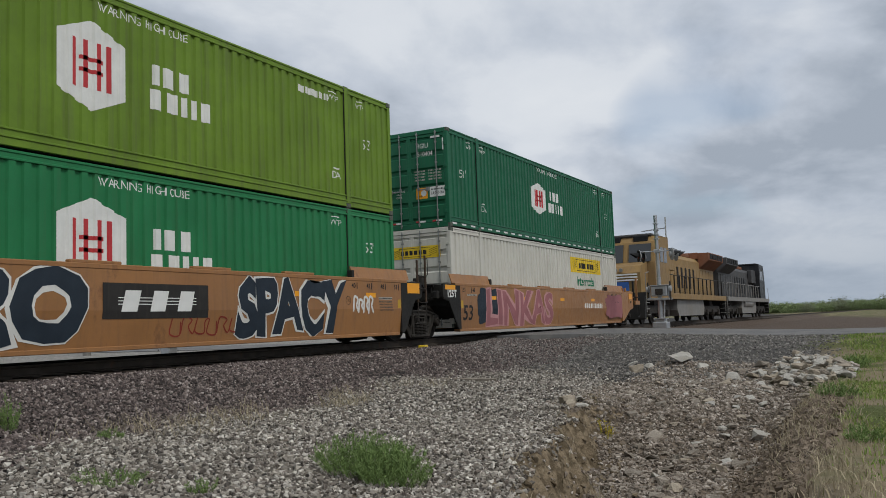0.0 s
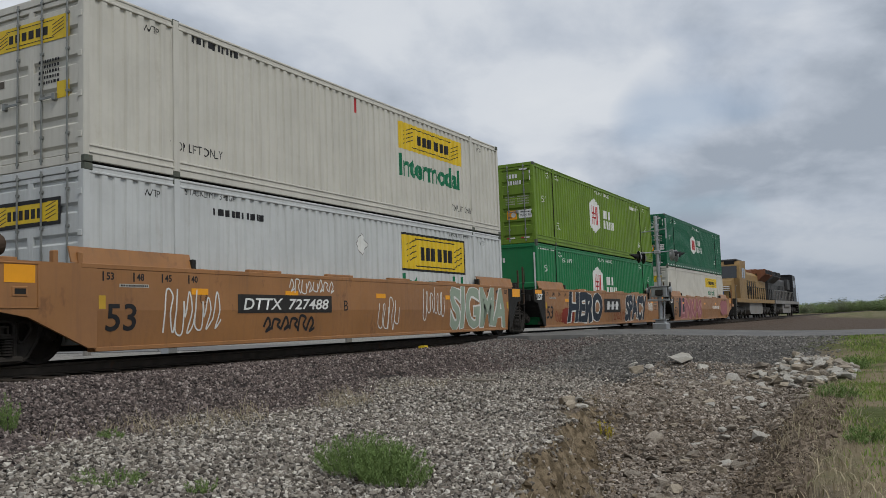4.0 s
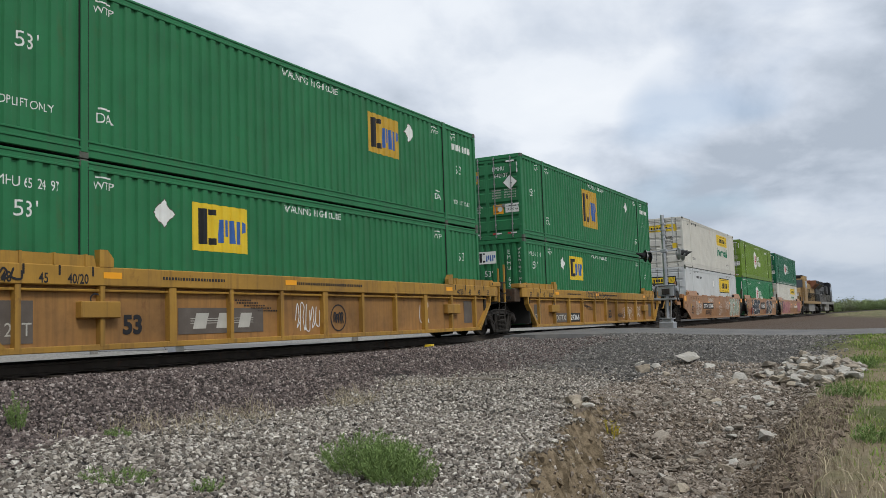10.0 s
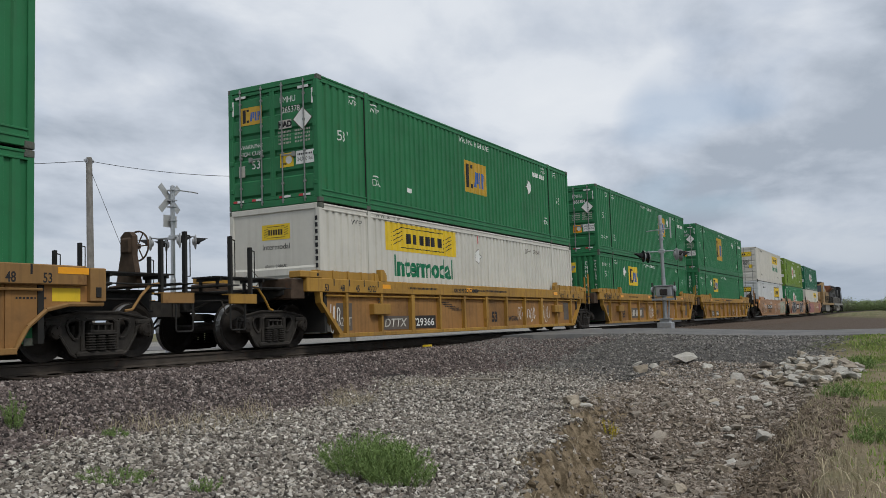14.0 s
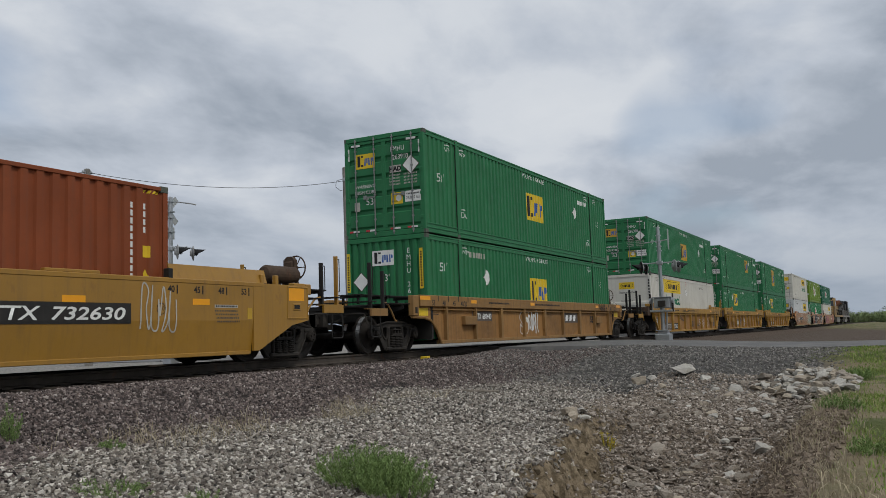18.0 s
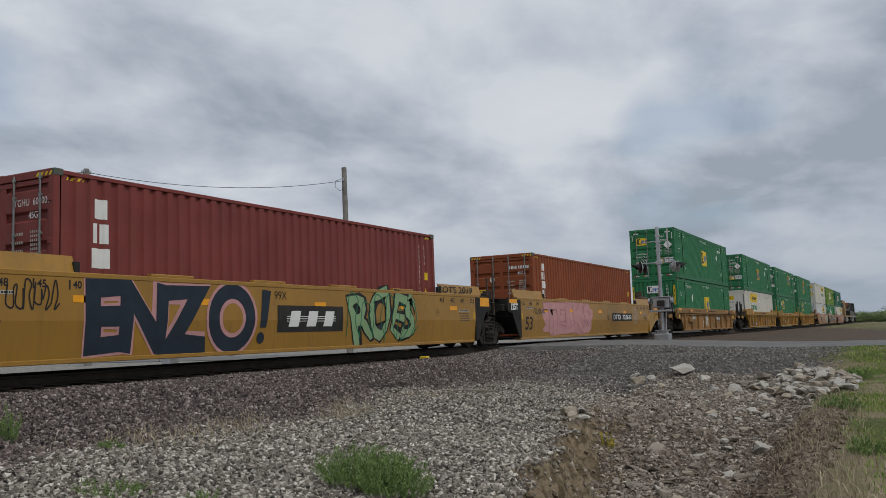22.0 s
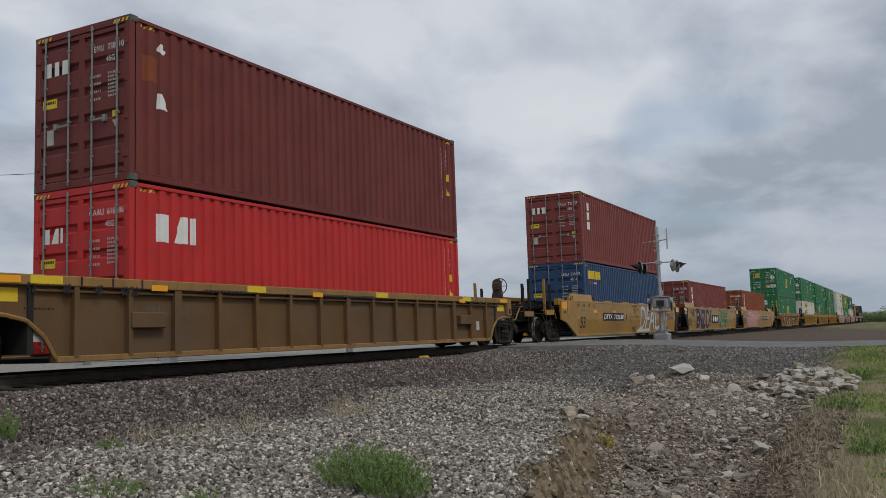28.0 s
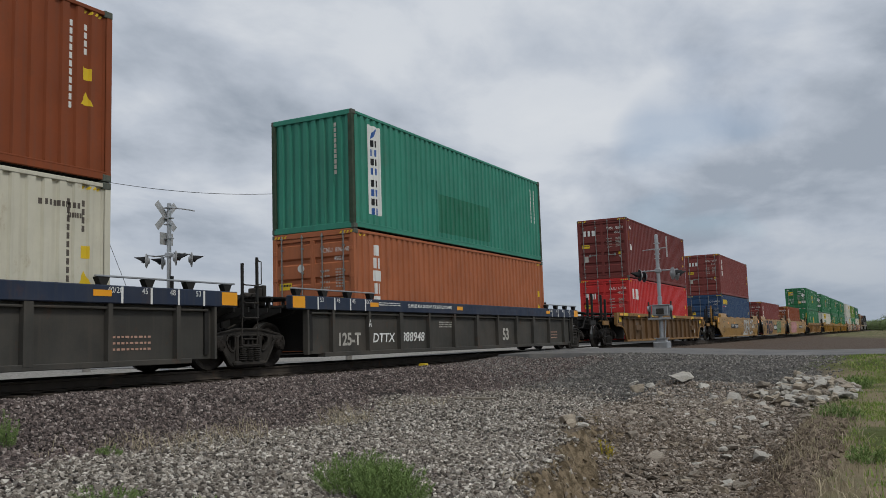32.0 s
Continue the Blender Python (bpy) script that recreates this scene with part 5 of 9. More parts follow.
def ribbed_car(x, paint, chord_paint, rear, front, label, group, ribs=11, brake=None, rib_paint=None, chord=0.30, guide=True, square=False, fender=False, posts=None):
    """A well unit whose sides are stiffened by upright ribs under a deep top chord."""
    car = thing("well_car", label, "well car", (x, TRACK, 0), group)
    L, top, bot, half = 8.3, 1.46, 0.18, 1.5
    rib_paint = rib_paint or paint
    for s in (-1, 1):
        q = half - 0.12
        out = [(-L, top - chord), (-L, 0.95), (-L + 0.75, bot + 0.05), (L - 0.75, bot + 0.05), (L, 0.95), (L, top - chord)]
        if square:
            out = [(-L, top - chord), (-L, bot + 0.05), (L, bot + 0.05), (L, top - chord)]
        Build().prism(out, *sorted((s * q, s * (q - 0.03))), "y").part("side_sheet", paint, car)
        Build().box(-L - 0.55, L + 0.55, *sorted((s * half, s * (half - 0.16))), top - chord, top, 0.015).part("top_chord", chord_paint, car)
        Build().box(-L + 0.62, L - 0.62, *sorted((s * (half - 0.02), s * (half - 0.22))), bot - 0.02, bot + 0.075, 0.01).part("bottom_chord", chord_paint if not square else paint, car)
        for e in (-1, 1):
            # sloping end flange over the truck
            if square:
                Build().box(*sorted((e * L, e * (L - 0.06))), *sorted((s * (half - 0.02), s * q)), bot + 0.04, top - chord).part("end_flange", rib_paint, car)
                plate(car, e * (L + 0.32), s * (half + 0.004), top - 0.14, 0.42, 0.24, DECAL_ORANGE, name="reflector", label="orange reflector")
                for k, word in enumerate(("53", "48", "45", "40/20")):
                    u = e * (L - 0.35 - k * 0.62)
                    plate(car, u, s * (half + 0.003), top - 0.15, 0.045, 0.27, TIN_WHITE, name="load_mark")
                    if s < 0:
                        words(word, 0.10, TIN_WHITE, car, u + 0.14 * -e, -half - 0.003, top - 0.12, name="load_mark")
                rail = Build().box(*sorted((e * (L + 0.5), e * (L - 2.7))), *sorted((s * (half - 0.02), s * (half - 0.09))), top + 0.13, top + 0.16, 0.006)
                rail.part("guide_rail", GALV, car)
                for k in range(4):
                    u = e * (L + 0.3 - k * 0.95)
                    Build().prism([(u - 0.12, top + 0.13), (u + 0.12, top + 0.13), (u + 0.05, top - 0.01), (u - 0.05, top - 0.01)], *sorted((s * (half - 0.03), s * (half - 0.15))), "y").part("guide_bracket", BLACK_CAR, car)
            elif fender:
                # the side sheet runs on over the truck in an arch
                out = [(L - 0.76, bot + 0.05), (L - 0.62, bot + 0.05), (L - 0.42, 0.55), (L - 0.12, 0.79), (L + 0.25, 0.87), (L + 0.9, 0.88), (L + 0.9, top - chord), (L - 0.76, top - chord)]
                Build().prism([(e * u, w) for u, w in out], *sorted((s * (half - 0.10), s * (half - 0.13))), "y").part("fender", paint, car)
                edge = [(e * u, s * (half - 0.07), w) for u, w in out[1:6]]
                Build().path(edge, 0.035, 6).part("fender_rim", chord_paint, car)
                Build().box(*sorted((e * (L + 0.62), e * (L + 0.92))), *sorted((s * (half - 0.01), s * (half - 0.16))), 0.92, top - 0.02, 0.012).part("end_box", chord_paint, car)
                Build().box(*sorted((e * (L + 0.72), e * (L + 0.82))), *sorted((s * (half + 0.004), s * (half - 0.03))), 0.98, 1.14, 0.008).part("hand_hold", BLACK_CAR, car)
                plate(car, e * (L + 0.3), s * (half + 0.003), top - 0.08, 0.55, 0.10, DECAL_ORANGE, name="reflector", label="orange reflector")
                plate(car, e * (L + 0.25), s * (half - 0.098), top - chord - 0.14, 0.5, 0.2, SIGN_YELLOW, name="notice")
                bars(car, e * (L - 0.35), s * (half - 0.098), 0.95, 0.5, 0.03, INK, 9, 3, name="stencil")
            else:
                Build().prism([(e * L, top - chord), (e * (L + 0.1), top - chord), (e * (L + 0.06), 0.93), (e * (L - 0.66), bot + 0.02), (e * (L - 0.76), bot + 0.08), (e * L, 0.97)], *sorted((s * (half - 0.01), s * (half - 0.16))), "y").part("end_flange", rib_paint, car)
            if guide:
                a, b_ = sorted((e * (L + 0.35), e * (L - 2.3)))
                g = Build().prism([(a, top), (b_, top), (b_ - 0.05, top + 0.17), (a + 0.05, top + 0.17)], *sorted((s * (half - 0.02), s * (half - 0.09))), "y")
                for k in range(5):
                    u = a + 0.2 + k * (b_ - a - 0.4) / 4
                    g.box(u - 0.02, u + 0.02, *sorted((s * half, s * (half - 0.1))), top, top + 0.18)
                g.part("container_guide", chord_paint, car)
                lo_, hi_ = sorted((e * (L + 0.02), e * (L + 0.78)))
                Build().box(lo_, hi_, *sorted((s * (half + 0.006), s * (half - 0.3))), top + 0.0, top + 0.14, 0.015).part("end_box", chord_paint, car)
                # black disc on the box's face stands in for a hole's dark inside
                Build().tube((e * (L + 0.18), s * (half + 0.0), top + 0.07), (e * (L + 0.18), s * (half + 0.010), top + 0.07), 0.035, 10).part("hole", BLACK_CAR, car)
                Build().box(*sorted((e * (L + 0.5), e * (L + 0.95))), *sorted((s * (half - 0.1), s * (half - 0.9))), top - 0.45, top - 0.02, 0.02).part("equipment_box", chord_paint if e > 0 else RUSTY_IRON, car)
                Build().prism([(e * (L - 2.35), top), (e * (L - 2.62), top), (e * (L - 2.62), top + 0.14), (e * (L - 2.5), top + 0.27), (e * (L - 2.35), top + 0.27)], *sorted((s * (half - 0.0), s * (half - 0.12))), "y").part("guide_bracket", chord_paint, car)
        Build().tube((-L + 0.2, s * (half - 0.06), top - chord - 0.07), (L - 0.2, s * (half - 0.06), top - chord - 0.07), 0.022, 6).part("air_pipe", rib_paint, car)
        for i in range(ribs):
            xx = -L + 0.95 + i * (2 * L - 1.9) / (ribs - 1)
            wide = 0.16 if i in (2, ribs // 2, ribs - 3) else 0.09
            Build().prism([(xx - wide / 2, bot + 0.04), (xx + wide / 2, bot + 0.04), (xx + wide / 2, top - chord), (xx - wide / 2, top - chord)], *sorted((s * (half - 0.015), s * q)), "y").part("rib", rib_paint, car)
        if not square and s < 0:
            for e in (-1, 1):
                for k, word in enumerate(("53", "48", "45", "40/20")):
                    words(word, 0.15, INK, car, e * (L - 0.15 - k * 0.6), -half - 0.003, top - 0.27, name="load_mark", bold=0.004, thin=0.8)
                    plate(car, e * (L - 0.42 - k * 0.6), -half - 0.003, top - 0.08, 0.035, 0.15, INK, name="load_mark")
            Build().box(-L + 2.0, -L + 2.75, -half - 0.02, -half + 0.14, 0.66, 0.92, 0.015).part("tool_box", rib_paint, car)
            Build().box(L - 2.75, L - 2.0, -half - 0.02, -half + 0.14, 0.66, 0.92, 0.015).part("tool_box", rib_paint, car)
            bars(car, -L + 4.4, -half - 0.003, top - 0.17, 1.5, 0.05, INK, 22, 3, name="stencil")
            bars(car, 0.2, -half - 0.003, top - 0.17, 2.4, 0.055, INK, 34, 4, name="stencil")
        for xx in (-L + 2.6, -1.2, L - 2.6):
            plate(car, xx, s * (half + 0.004), top - 0.13, 0.36, 0.10, DECAL_ORANGE, name="reflector")
    floor_of_well(car, L, half)
    for s, kind in ((-1, rear), (1, front)):
        end_platform(car, s, L - 0.1, L + (1.35 if kind == "shared" else 2.9), chord_paint if not square else BLACK_CAR, 1.30, brake == s, kind == "shared", BLACK_CAR, False, posts or (BLACK_CAR if square or kind != "shared" else chord_paint))
        Build().box(*sorted((s * (L - 0.25), s * (L - 0.15))), -1.42, 1.42, 0.3, 1.3).part("end_bulkhead", BLACK_CAR, car)
        if kind != "shared":
            truck(car, s * (L + 1.15))
    if rear == "shared":
        truck(car, -9.7)
    return car


# ---- the train, from its head to its tail ----
MOVING = []


def ride(ob):
    MOVING.append(ob)
    return ob


def stack(xc, kind, low, high, low_doors, high_doors, low_front="ribs", names=("", "")):
    n = L53 if kind == 53 else L40
    made = []
    for k, (paint, doors, label) in enumerate(((low, low_doors, names[0]), (high, high_doors, names[1]))):
        if paint is not None:
            made.append(ride(container(xc - n / 2, FLOOR + k * STACK, n, paint, doors, label, front=low_front)))
    return made


UNITS = [30.1, 10.8, -8.4, -31.95, -51.58, -71.18, -94.43, -117.85, -137.25, -156.55, -180.01, -203.3, -222.65]
BOXES = []
BOXES.append(stack(UNITS[0], 53, WHITE, DARK_GREEN, True, True, names=("white steel container with a yellow panel in a brown well car", "dark green container stacked on a white one")))
BOXES.append(stack(UNITS[1], 53, HUB_GREEN, LIME, False, True, "flat", names=("green container in a graffiti-covered well car", "lime green container stacked on a green one")))
BOXES.append(stack(UNITS[2], 53, PALE_WHITE, WHITE, True, True, names=("white container with a black-edged yellow panel", "white container stacked on another white one")))
BOXES.append(stack(UNITS[3], 53, EMP_GREEN, EMP_GREEN, False, True, names=("green corrugated container in a yellow well car", "green corrugated container on the upper tier")))
BOXES.append(stack(UNITS[4], 53, EMP_GREEN, EMP_GREEN, False, True, names=("green corrugated container in a yellow well car", "green corrugated container on the upper tier")))
BOXES.append(stack(UNITS[5], 53, WHITE, EMP_GREEN, False, True, "flat", names=("white container with yellow panel and green lettering", "green container stacked on a white one")))
BOXES.append(stack(UNITS[6], 53, EMP_GREEN, EMP_GREEN, False, True, names=("green corrugated container in a tan well car", "green corrugated container on the upper tier")))
BOXES.append(stack(UNITS[7], 40, RUST_RED, None, True, True, names=("rust red container alone in a yellow well car", "")))
BOXES.append(stack(UNITS[8], 40, BROWN_RED, None, True, True, names=("brown red container alone in a graffiti-covered well car", "")))
BOXES.append(stack(UNITS[9], 40, BLUE, BROWN_RED, True, True, names=("navy blue container in a yellow well car", "brown red container stacked on a navy one")))
BOXES.append(stack(UNITS[10], 40, RED, MAROON, True, True, names=("bright red container in a brown ribbed well car", "scuffed maroon container stacked on a red one")))
BOXES.append(stack(UNITS[11], 40, ORANGE, SEA_GREEN, True, False, names=("orange brown container in a dark blue well car", "sea green container stacked on an orange one")))
BOXES.append(stack(UNITS[12], 40, CREAM, RUST_RED, True, True, names=("stained cream container in a dark blue well car", "rust red container stacked on a cream one")))

# the sea green box has rusted corner posts
POST_RUST = material("rusted_green_corner_post", (0.045, 0.07, 0.045), 0.75, var=0.35, scale=5, streak=0.6, rust=0.8, dirt=0.5, bump=0.2)
for q in BOXES[11][1].children:
    if q.name.split(".")[0] == "corner_post":
        q.data = q.data.copy()
        q.data.materials.clear()
        q.data.materials.append(POST_RUST)

CARS = []
for i, (rear, front, brake) in enumerate((("shared", "coupled", None), ("shared", "shared", None), ("coupled", "shared", None))):
    CARS.append(ride(smooth_car(UNITS[i], RUST_CAR, rear, front, "faded rust brown well car unit covered in graffiti", "brown articulated well cars", brake=brake, tank=-1 if rear == "coupled" else None)))
for i, (rear, front, brake) in enumerate((("shared", "coupled", 1), ("shared", "shared", None), ("coupled", "shared", None)), 3):
    CARS.append(ride(ribbed_car(UNITS[i], SIDE_BROWN, YELLOW_CAR, rear, front, "worn yellow well car unit with ribbed tan sides", "yellow articulated well cars", brake=brake, rib_paint=YELLOW_CAR)))
CARS.append(ride(ribbed_car(UNITS[6], SIDE_BROWN, TAN_CAR, "coupled", "coupled", "dirty tan well car with ribbed sides", "single well cars", ribs=9, rib_paint=TAN_CAR, guide=False, brake=1, fender=True)))
for i, (rear, front, brake) in enumerate((("shared", "coupled", 1), ("shared", "shared", None), ("coupled", "shared", None)), 7):
    CARS.append(ride(smooth_car(UNITS[i], BRIGHT_CAR, rear, front, "bright yellow well car unit with smooth sides", "bright yellow articulated well cars", brake=brake, tank=brake)))
CARS.append(ride(ribbed_car(UNITS[10], BROWN_YELLOW, TAN_CAR, "coupled", "coupled", "grimy brown well car with close ribs", "single well cars", ribs=15, rib_paint=BROWN_YELLOW, chord=0.16, guide=False, brake=1, fender=True)))
for i, (rear, front, brake) in enumerate((("shared", "coupled", None), ("shared", "shared", None)), 11):
    CARS.append(ride(ribbed_car(UNITS[i], GREY_CAR, BLUE_CAR, rear, front, "dark blue well car unit with grimed grey sides", "dark blue articulated well cars", ribs=11, rib_paint=GREY_CAR, chord=0.29, guide=False, brake=brake, square=True)))


def motions():
    times = sorted({t for t, _ in GONE})
    for ob in MOVING:
        x, y, z = ob.matrix_basis.translation
        turn = ob.matrix_basis.to_3x3().to_4x4()
        walk(ob, [(t, pose(x + gone(t), y, z) @ turn) for t in times])
    # the wheels roll without slip
    steps = [k / 15 for k in range(32 * 15 + 1)]
    first = {}
    for w, s in SPINNING:
        if s not in first:
            walk(w, [(t, pose(s * 0.889, 0, 0.46) @ Matrix.Rotation(gone(t) / 0.46, 4, "Y")) for t in steps])
            first[s] = w.animation_data
        else:
            w.rotation_mode = "QUATERNION"
            keys = w.animation_data_create()
            keys.action = first[s].action
            keys.action_slot = first[s].action_slot



# ---- loose stones, rubble and plants ----
def joined(name, verts, faces, mat, label, category):
    """Many small pieces as one mesh of kind stuff; verts (n, k, 3), faces (m, 3) per piece."""
    n, k, _ = verts.shape
    me = bpy.data.meshes.new(name)
    allf = (faces[None] + (np.arange(n) * k)[:, None, None]).reshape(-1, faces.shape[1])
    me.vertices.add(n * k)
    me.vertices.foreach_set("co", verts.reshape(-1).astype(np.float32))
    m, s = allf.shape
    me.loops.add(m * s)
    me.loops.foreach_set("vertex_index", allf.reshape(-1).astype(np.int32))
    me.polygons.add(m)
    me.polygons.foreach_set("loop_start", np.arange(0, m * s, s, dtype=np.int32))
    me.update(calc_edges=True)
    me.validate()
    me.polygons.foreach_set("use_smooth", np.zeros(m, dtype=bool))
    me.materials.append(mat)
    return tagged(new(name, me), label, category, kind="stuff")


def shard():
    """A chip of crushed rock: two triangles, turned against each other."""
    v = [(math.cos(a), math.sin(a), -1.0) for a in (0.0, 2.094, 4.189)] + [(0.86 * math.cos(a), 0.86 * math.sin(a), 1.0) for a in (1.047, 3.142, 5.236)]
    f = [(2, 1, 0), (3, 4, 5), (0, 1, 3), (1, 4, 3), (1, 2, 4), (2, 5, 4), (2, 0, 5), (0, 3, 5)]
    return np.array(v), np.array(f)


def stones(name, places, lo, hi, mat, label, seed, flat=0.75, sink=0.25):
    rng = np.random.default_rng(seed)
    v, f = shard()
    n = len(places)
    size = lo + (hi - lo) * rng.random(n) ** 1.7
    squash = np.stack([rng.uniform(0.85, 1.35, n), rng.uniform(0.55, 0.95, n), rng.uniform(0.3, flat, n)], -1)
    p = (v[None] + rng.uniform(-0.34, 0.34, (n, 6, 3))) * squash[:, None] * (size / 2)[:, None, None]
    a, b, c = rng.uniform(0, 6.283, n), rng.normal(0, 0.38, n), rng.normal(0, 0.38, n)
    o, z = np.ones(n), np.zeros(n)
    spin = np.stack([np.stack([np.cos(a), -np.sin(a), z], -1), np.stack([np.sin(a), np.cos(a), z], -1), np.stack([z, z, o], -1)], 1)
    tip = np.stack([np.stack([np.cos(b), z, np.sin(b)], -1), np.stack([z, o, z], -1), np.stack([-np.sin(b), z, np.cos(b)], -1)], 1)
    roll = np.stack([np.stack([o, z, z], -1), np.stack([z, np.cos(c), -np.sin(c)], -1), np.stack([z, np.sin(c), np.cos(c)], -1)], 1)
    p = np.einsum("nij,nkj->nki", spin @ tip @ roll, p)
    at = np.array([(x, y, ground_height(x, y)) for x, y in places])
    at[:, 2] += size * (0.5 - sink) * 0.5 * rng.uniform(0.4, 1.5, n)
    return joined(name, p + at[:, None], f, mat, label, "gravel")


def strew(seed, count, x0, x1, y0, y1, keep):
    rng = np.random.default_rng(seed)
    xs, ys = rng.uniform(x0, x1, count), rng.uniform(y0, y1, count)
    r = rng.random(count)
    return [(x, y) for x, y, q in zip(xs, ys, r) if keep(x, y) > q]


# dark tints of ballast and gravel deepened to stand in for shade between stones
BALLAST_MAT = island_material("ballast_stone", [(0.036, 0.030, 0.029), (0.18, 0.142, 0.13), (0.075, 0.062, 0.059), (0.27, 0.22, 0.20), (0.045, 0.038, 0.037), (0.20, 0.155, 0.14), (0.46, 0.405, 0.37)])
GRAVEL_MAT = island_material("grey_gravel_stone", [(0.045, 0.039, 0.034), (0.33, 0.296, 0.25), (0.085, 0.072, 0.061), (0.50, 0.455, 0.39), (0.15, 0.128, 0.11), (0.72, 0.675, 0.60), (0.06, 0.053, 0.047), (0.25, 0.21, 0.178)])
DITCH_MAT = island_material("earthy_stone", [(0.10, 0.082, 0.065), (0.29, 0.24, 0.195), (0.17, 0.138, 0.11), (0.40, 0.345, 0.29), (0.13, 0.107, 0.086), (0.54, 0.48, 0.415), (0.23, 0.19, 0.155), (0.15, 0.122, 0.097)])
CLOD_MAT = island_material("dug_brown_earth", [(0.10, 0.076, 0.056), (0.21, 0.165, 0.122), (0.14, 0.108, 0.08), (0.28, 0.225, 0.17)])
CLAY_MAT = island_material("crumbled_clay", [(0.10, 0.076, 0.048), (0.20, 0.158, 0.105), (0.15, 0.115, 0.075), (0.26, 0.21, 0.145)])
CINDER_MAT = island_material("dark_cinder", [(0.075, 0.07, 0.065), (0.21, 0.195, 0.18), (0.12, 0.112, 0.105), (0.33, 0.31, 0.285), (0.15, 0.14, 0.13)])


def fall(x, y):
    """Stones lie thinner the farther off they are."""
    return 1.0 if x * x + y * y < 200 else 0.62


def in_gully(x, y):
    e = bank_edge(x)
    return smooth(e + 0.05, e - 0.1, y) * smooth(17.5, 15.5, x)


def toe(x):
    return 8.75 + 0.35 * math.sin(x * 0.9) + 0.2 * math.sin(x * 2.1) + 0.7 * smooth(9, 14, x) - 0.8 * smooth(19, 24, x)


def wedge(x, y):
    return y < 1.55 * x - 0.2


stones("ballast", strew(11, 92000, 5.0, 26.0, 7.6, 11.55, lambda x, y: wedge(x, y) * smooth(toe(x) - 0.5, toe(x) + 0.25, y) * (1.0 if x < 15 else 0.8)), 0.03, 0.07, BALLAST_MAT, "dark pinkish crushed ballast stones on the track's shoulder", 1, sink=0.1)
stones("gravel", strew(12, 150000, 3.2, 23.0, 3.0, 9.6, lambda x, y: wedge(x, y) * fall(x, y) * smooth(toe(x) + 0.3, toe(x) - 0.4, y) * (1 - in_gully(x, y)) * smooth(0.2 + 0.27 * x, 1.4 + 0.27 * x, y) * smooth(23, 19, x)), 0.026, 0.078, GRAVEL_MAT, "loose grey gravel on the ground beside the track", 2, flat=0.6, sink=0.05)
stones("ditch_stones", strew(13, 84000, 4.0, 23.5, 0.9, 6.0, lambda x, y: max(smooth(bank_edge(x) - 0.3, bank_edge(x) - 0.7, y) * 0.55 + 0.07 * in_gully(x, y), smooth(14, 17, x) * smooth(6.5, 5.5, y) * 0.8) * smooth(0.5 + 0.05 * x, 1.6 + 0.05 * x, y)), 0.02, 0.095, DITCH_MAT, "earthy stones and chips on the gully's floor", 3, flat=0.55, sink=0.05)
stones("earth_clods", strew(15, 30000, 6.5, 16.5, 0.7, 2.6, lambda x, y: smooth(0.85, 0.25, abs(y - 1.42 - 0.03 * (x - 10))) * smooth(15.5, 13.0, x)), 0.015, 0.10, CLOD_MAT, "crumbly brown clods of dug earth beside the gully", 15, flat=0.8, sink=0.2)
stones("clay_lumps", strew(16, 4500, 6.5, 16.5, 2.2, 6.0, lambda x, y: smooth(0.75, 0.2, abs(y - bank_edge(x) + 0.45)) * smooth(-0.25, 0.3, noise.noise((x * 1.3, y * 1.6, 21)))), 0.015, 0.12, CLAY_MAT, "crumbled lumps of tan clay below the broken bank", 16, flat=0.9, sink=0.25)
stones("cinder", strew(14, 27000, 19.5, 27.35, 1.5, 11.5, lambda x, y: smooth(20.0, 22.5, x) * smooth(1.2, 2.6, y)), 0.02, 0.09, CINDER_MAT, "dark cinder and crushed asphalt on the road's bank", 4)


# ---- boulders ----
ROCK_MAT = material("pale_limestone", (0.50, 0.475, 0.425), 0.9, var=0.25, scale=5, dirt=0.45, dirt_col=(0.24, 0.20, 0.15), bump=0.6, bump_scale=18, per_object=0.5)
WARM_ROCK = material("buff_limestone", (0.42, 0.36, 0.28), 0.9, var=0.25, scale=5, dirt=0.5, dirt_col=(0.17, 0.13, 0.09), bump=0.6, bump_scale=18, per_object=0.4)


def rock_mesh(seed, mat):
    """A broken slab: a hull over scattered points, its edges knocked off."""
    r = random.Random(seed)
    bm = bmesh.new()
    for _ in range(15):
        v = Vector((r.gauss(0, 1), r.gauss(0, 1), r.gauss(0, 1))).normalized()
        bm.verts.new((max(-0.42, min(0.42, v.x * 0.62)), max(-0.34, min(0.34, v.y * 0.5)), max(-0.24, min(0.24, v.z * 0.36))))
    bmesh.ops.convex_hull(bm, input=bm.verts)
    bmesh.ops.delete(bm, geom=[v for v in bm.verts if not v.link_faces], context="VERTS")
    bmesh.ops.bevel(bm, geom=bm.edges[:], offset=0.012, segments=1, affect="EDGES")
    bmesh.ops.triangulate(bm, faces=bm.faces[:])
    bmesh.ops.subdivide_edges(bm, edges=[e for e in bm.edges if e.calc_length() > 0.09], cuts=1)
    for v in bm.verts:
        v.co *= 1 + 0.16 * noise.noise(v.co * 5.0 + Vector((seed, 0, 0))) + 0.08 * noise.noise(v.co * 13.0 + Vector((0, seed, 0)))
    me = bpy.data.meshes.new("boulder")
    bm.to_mesh(me)
    bm.free()
    me.materials.append(mat)
    return me


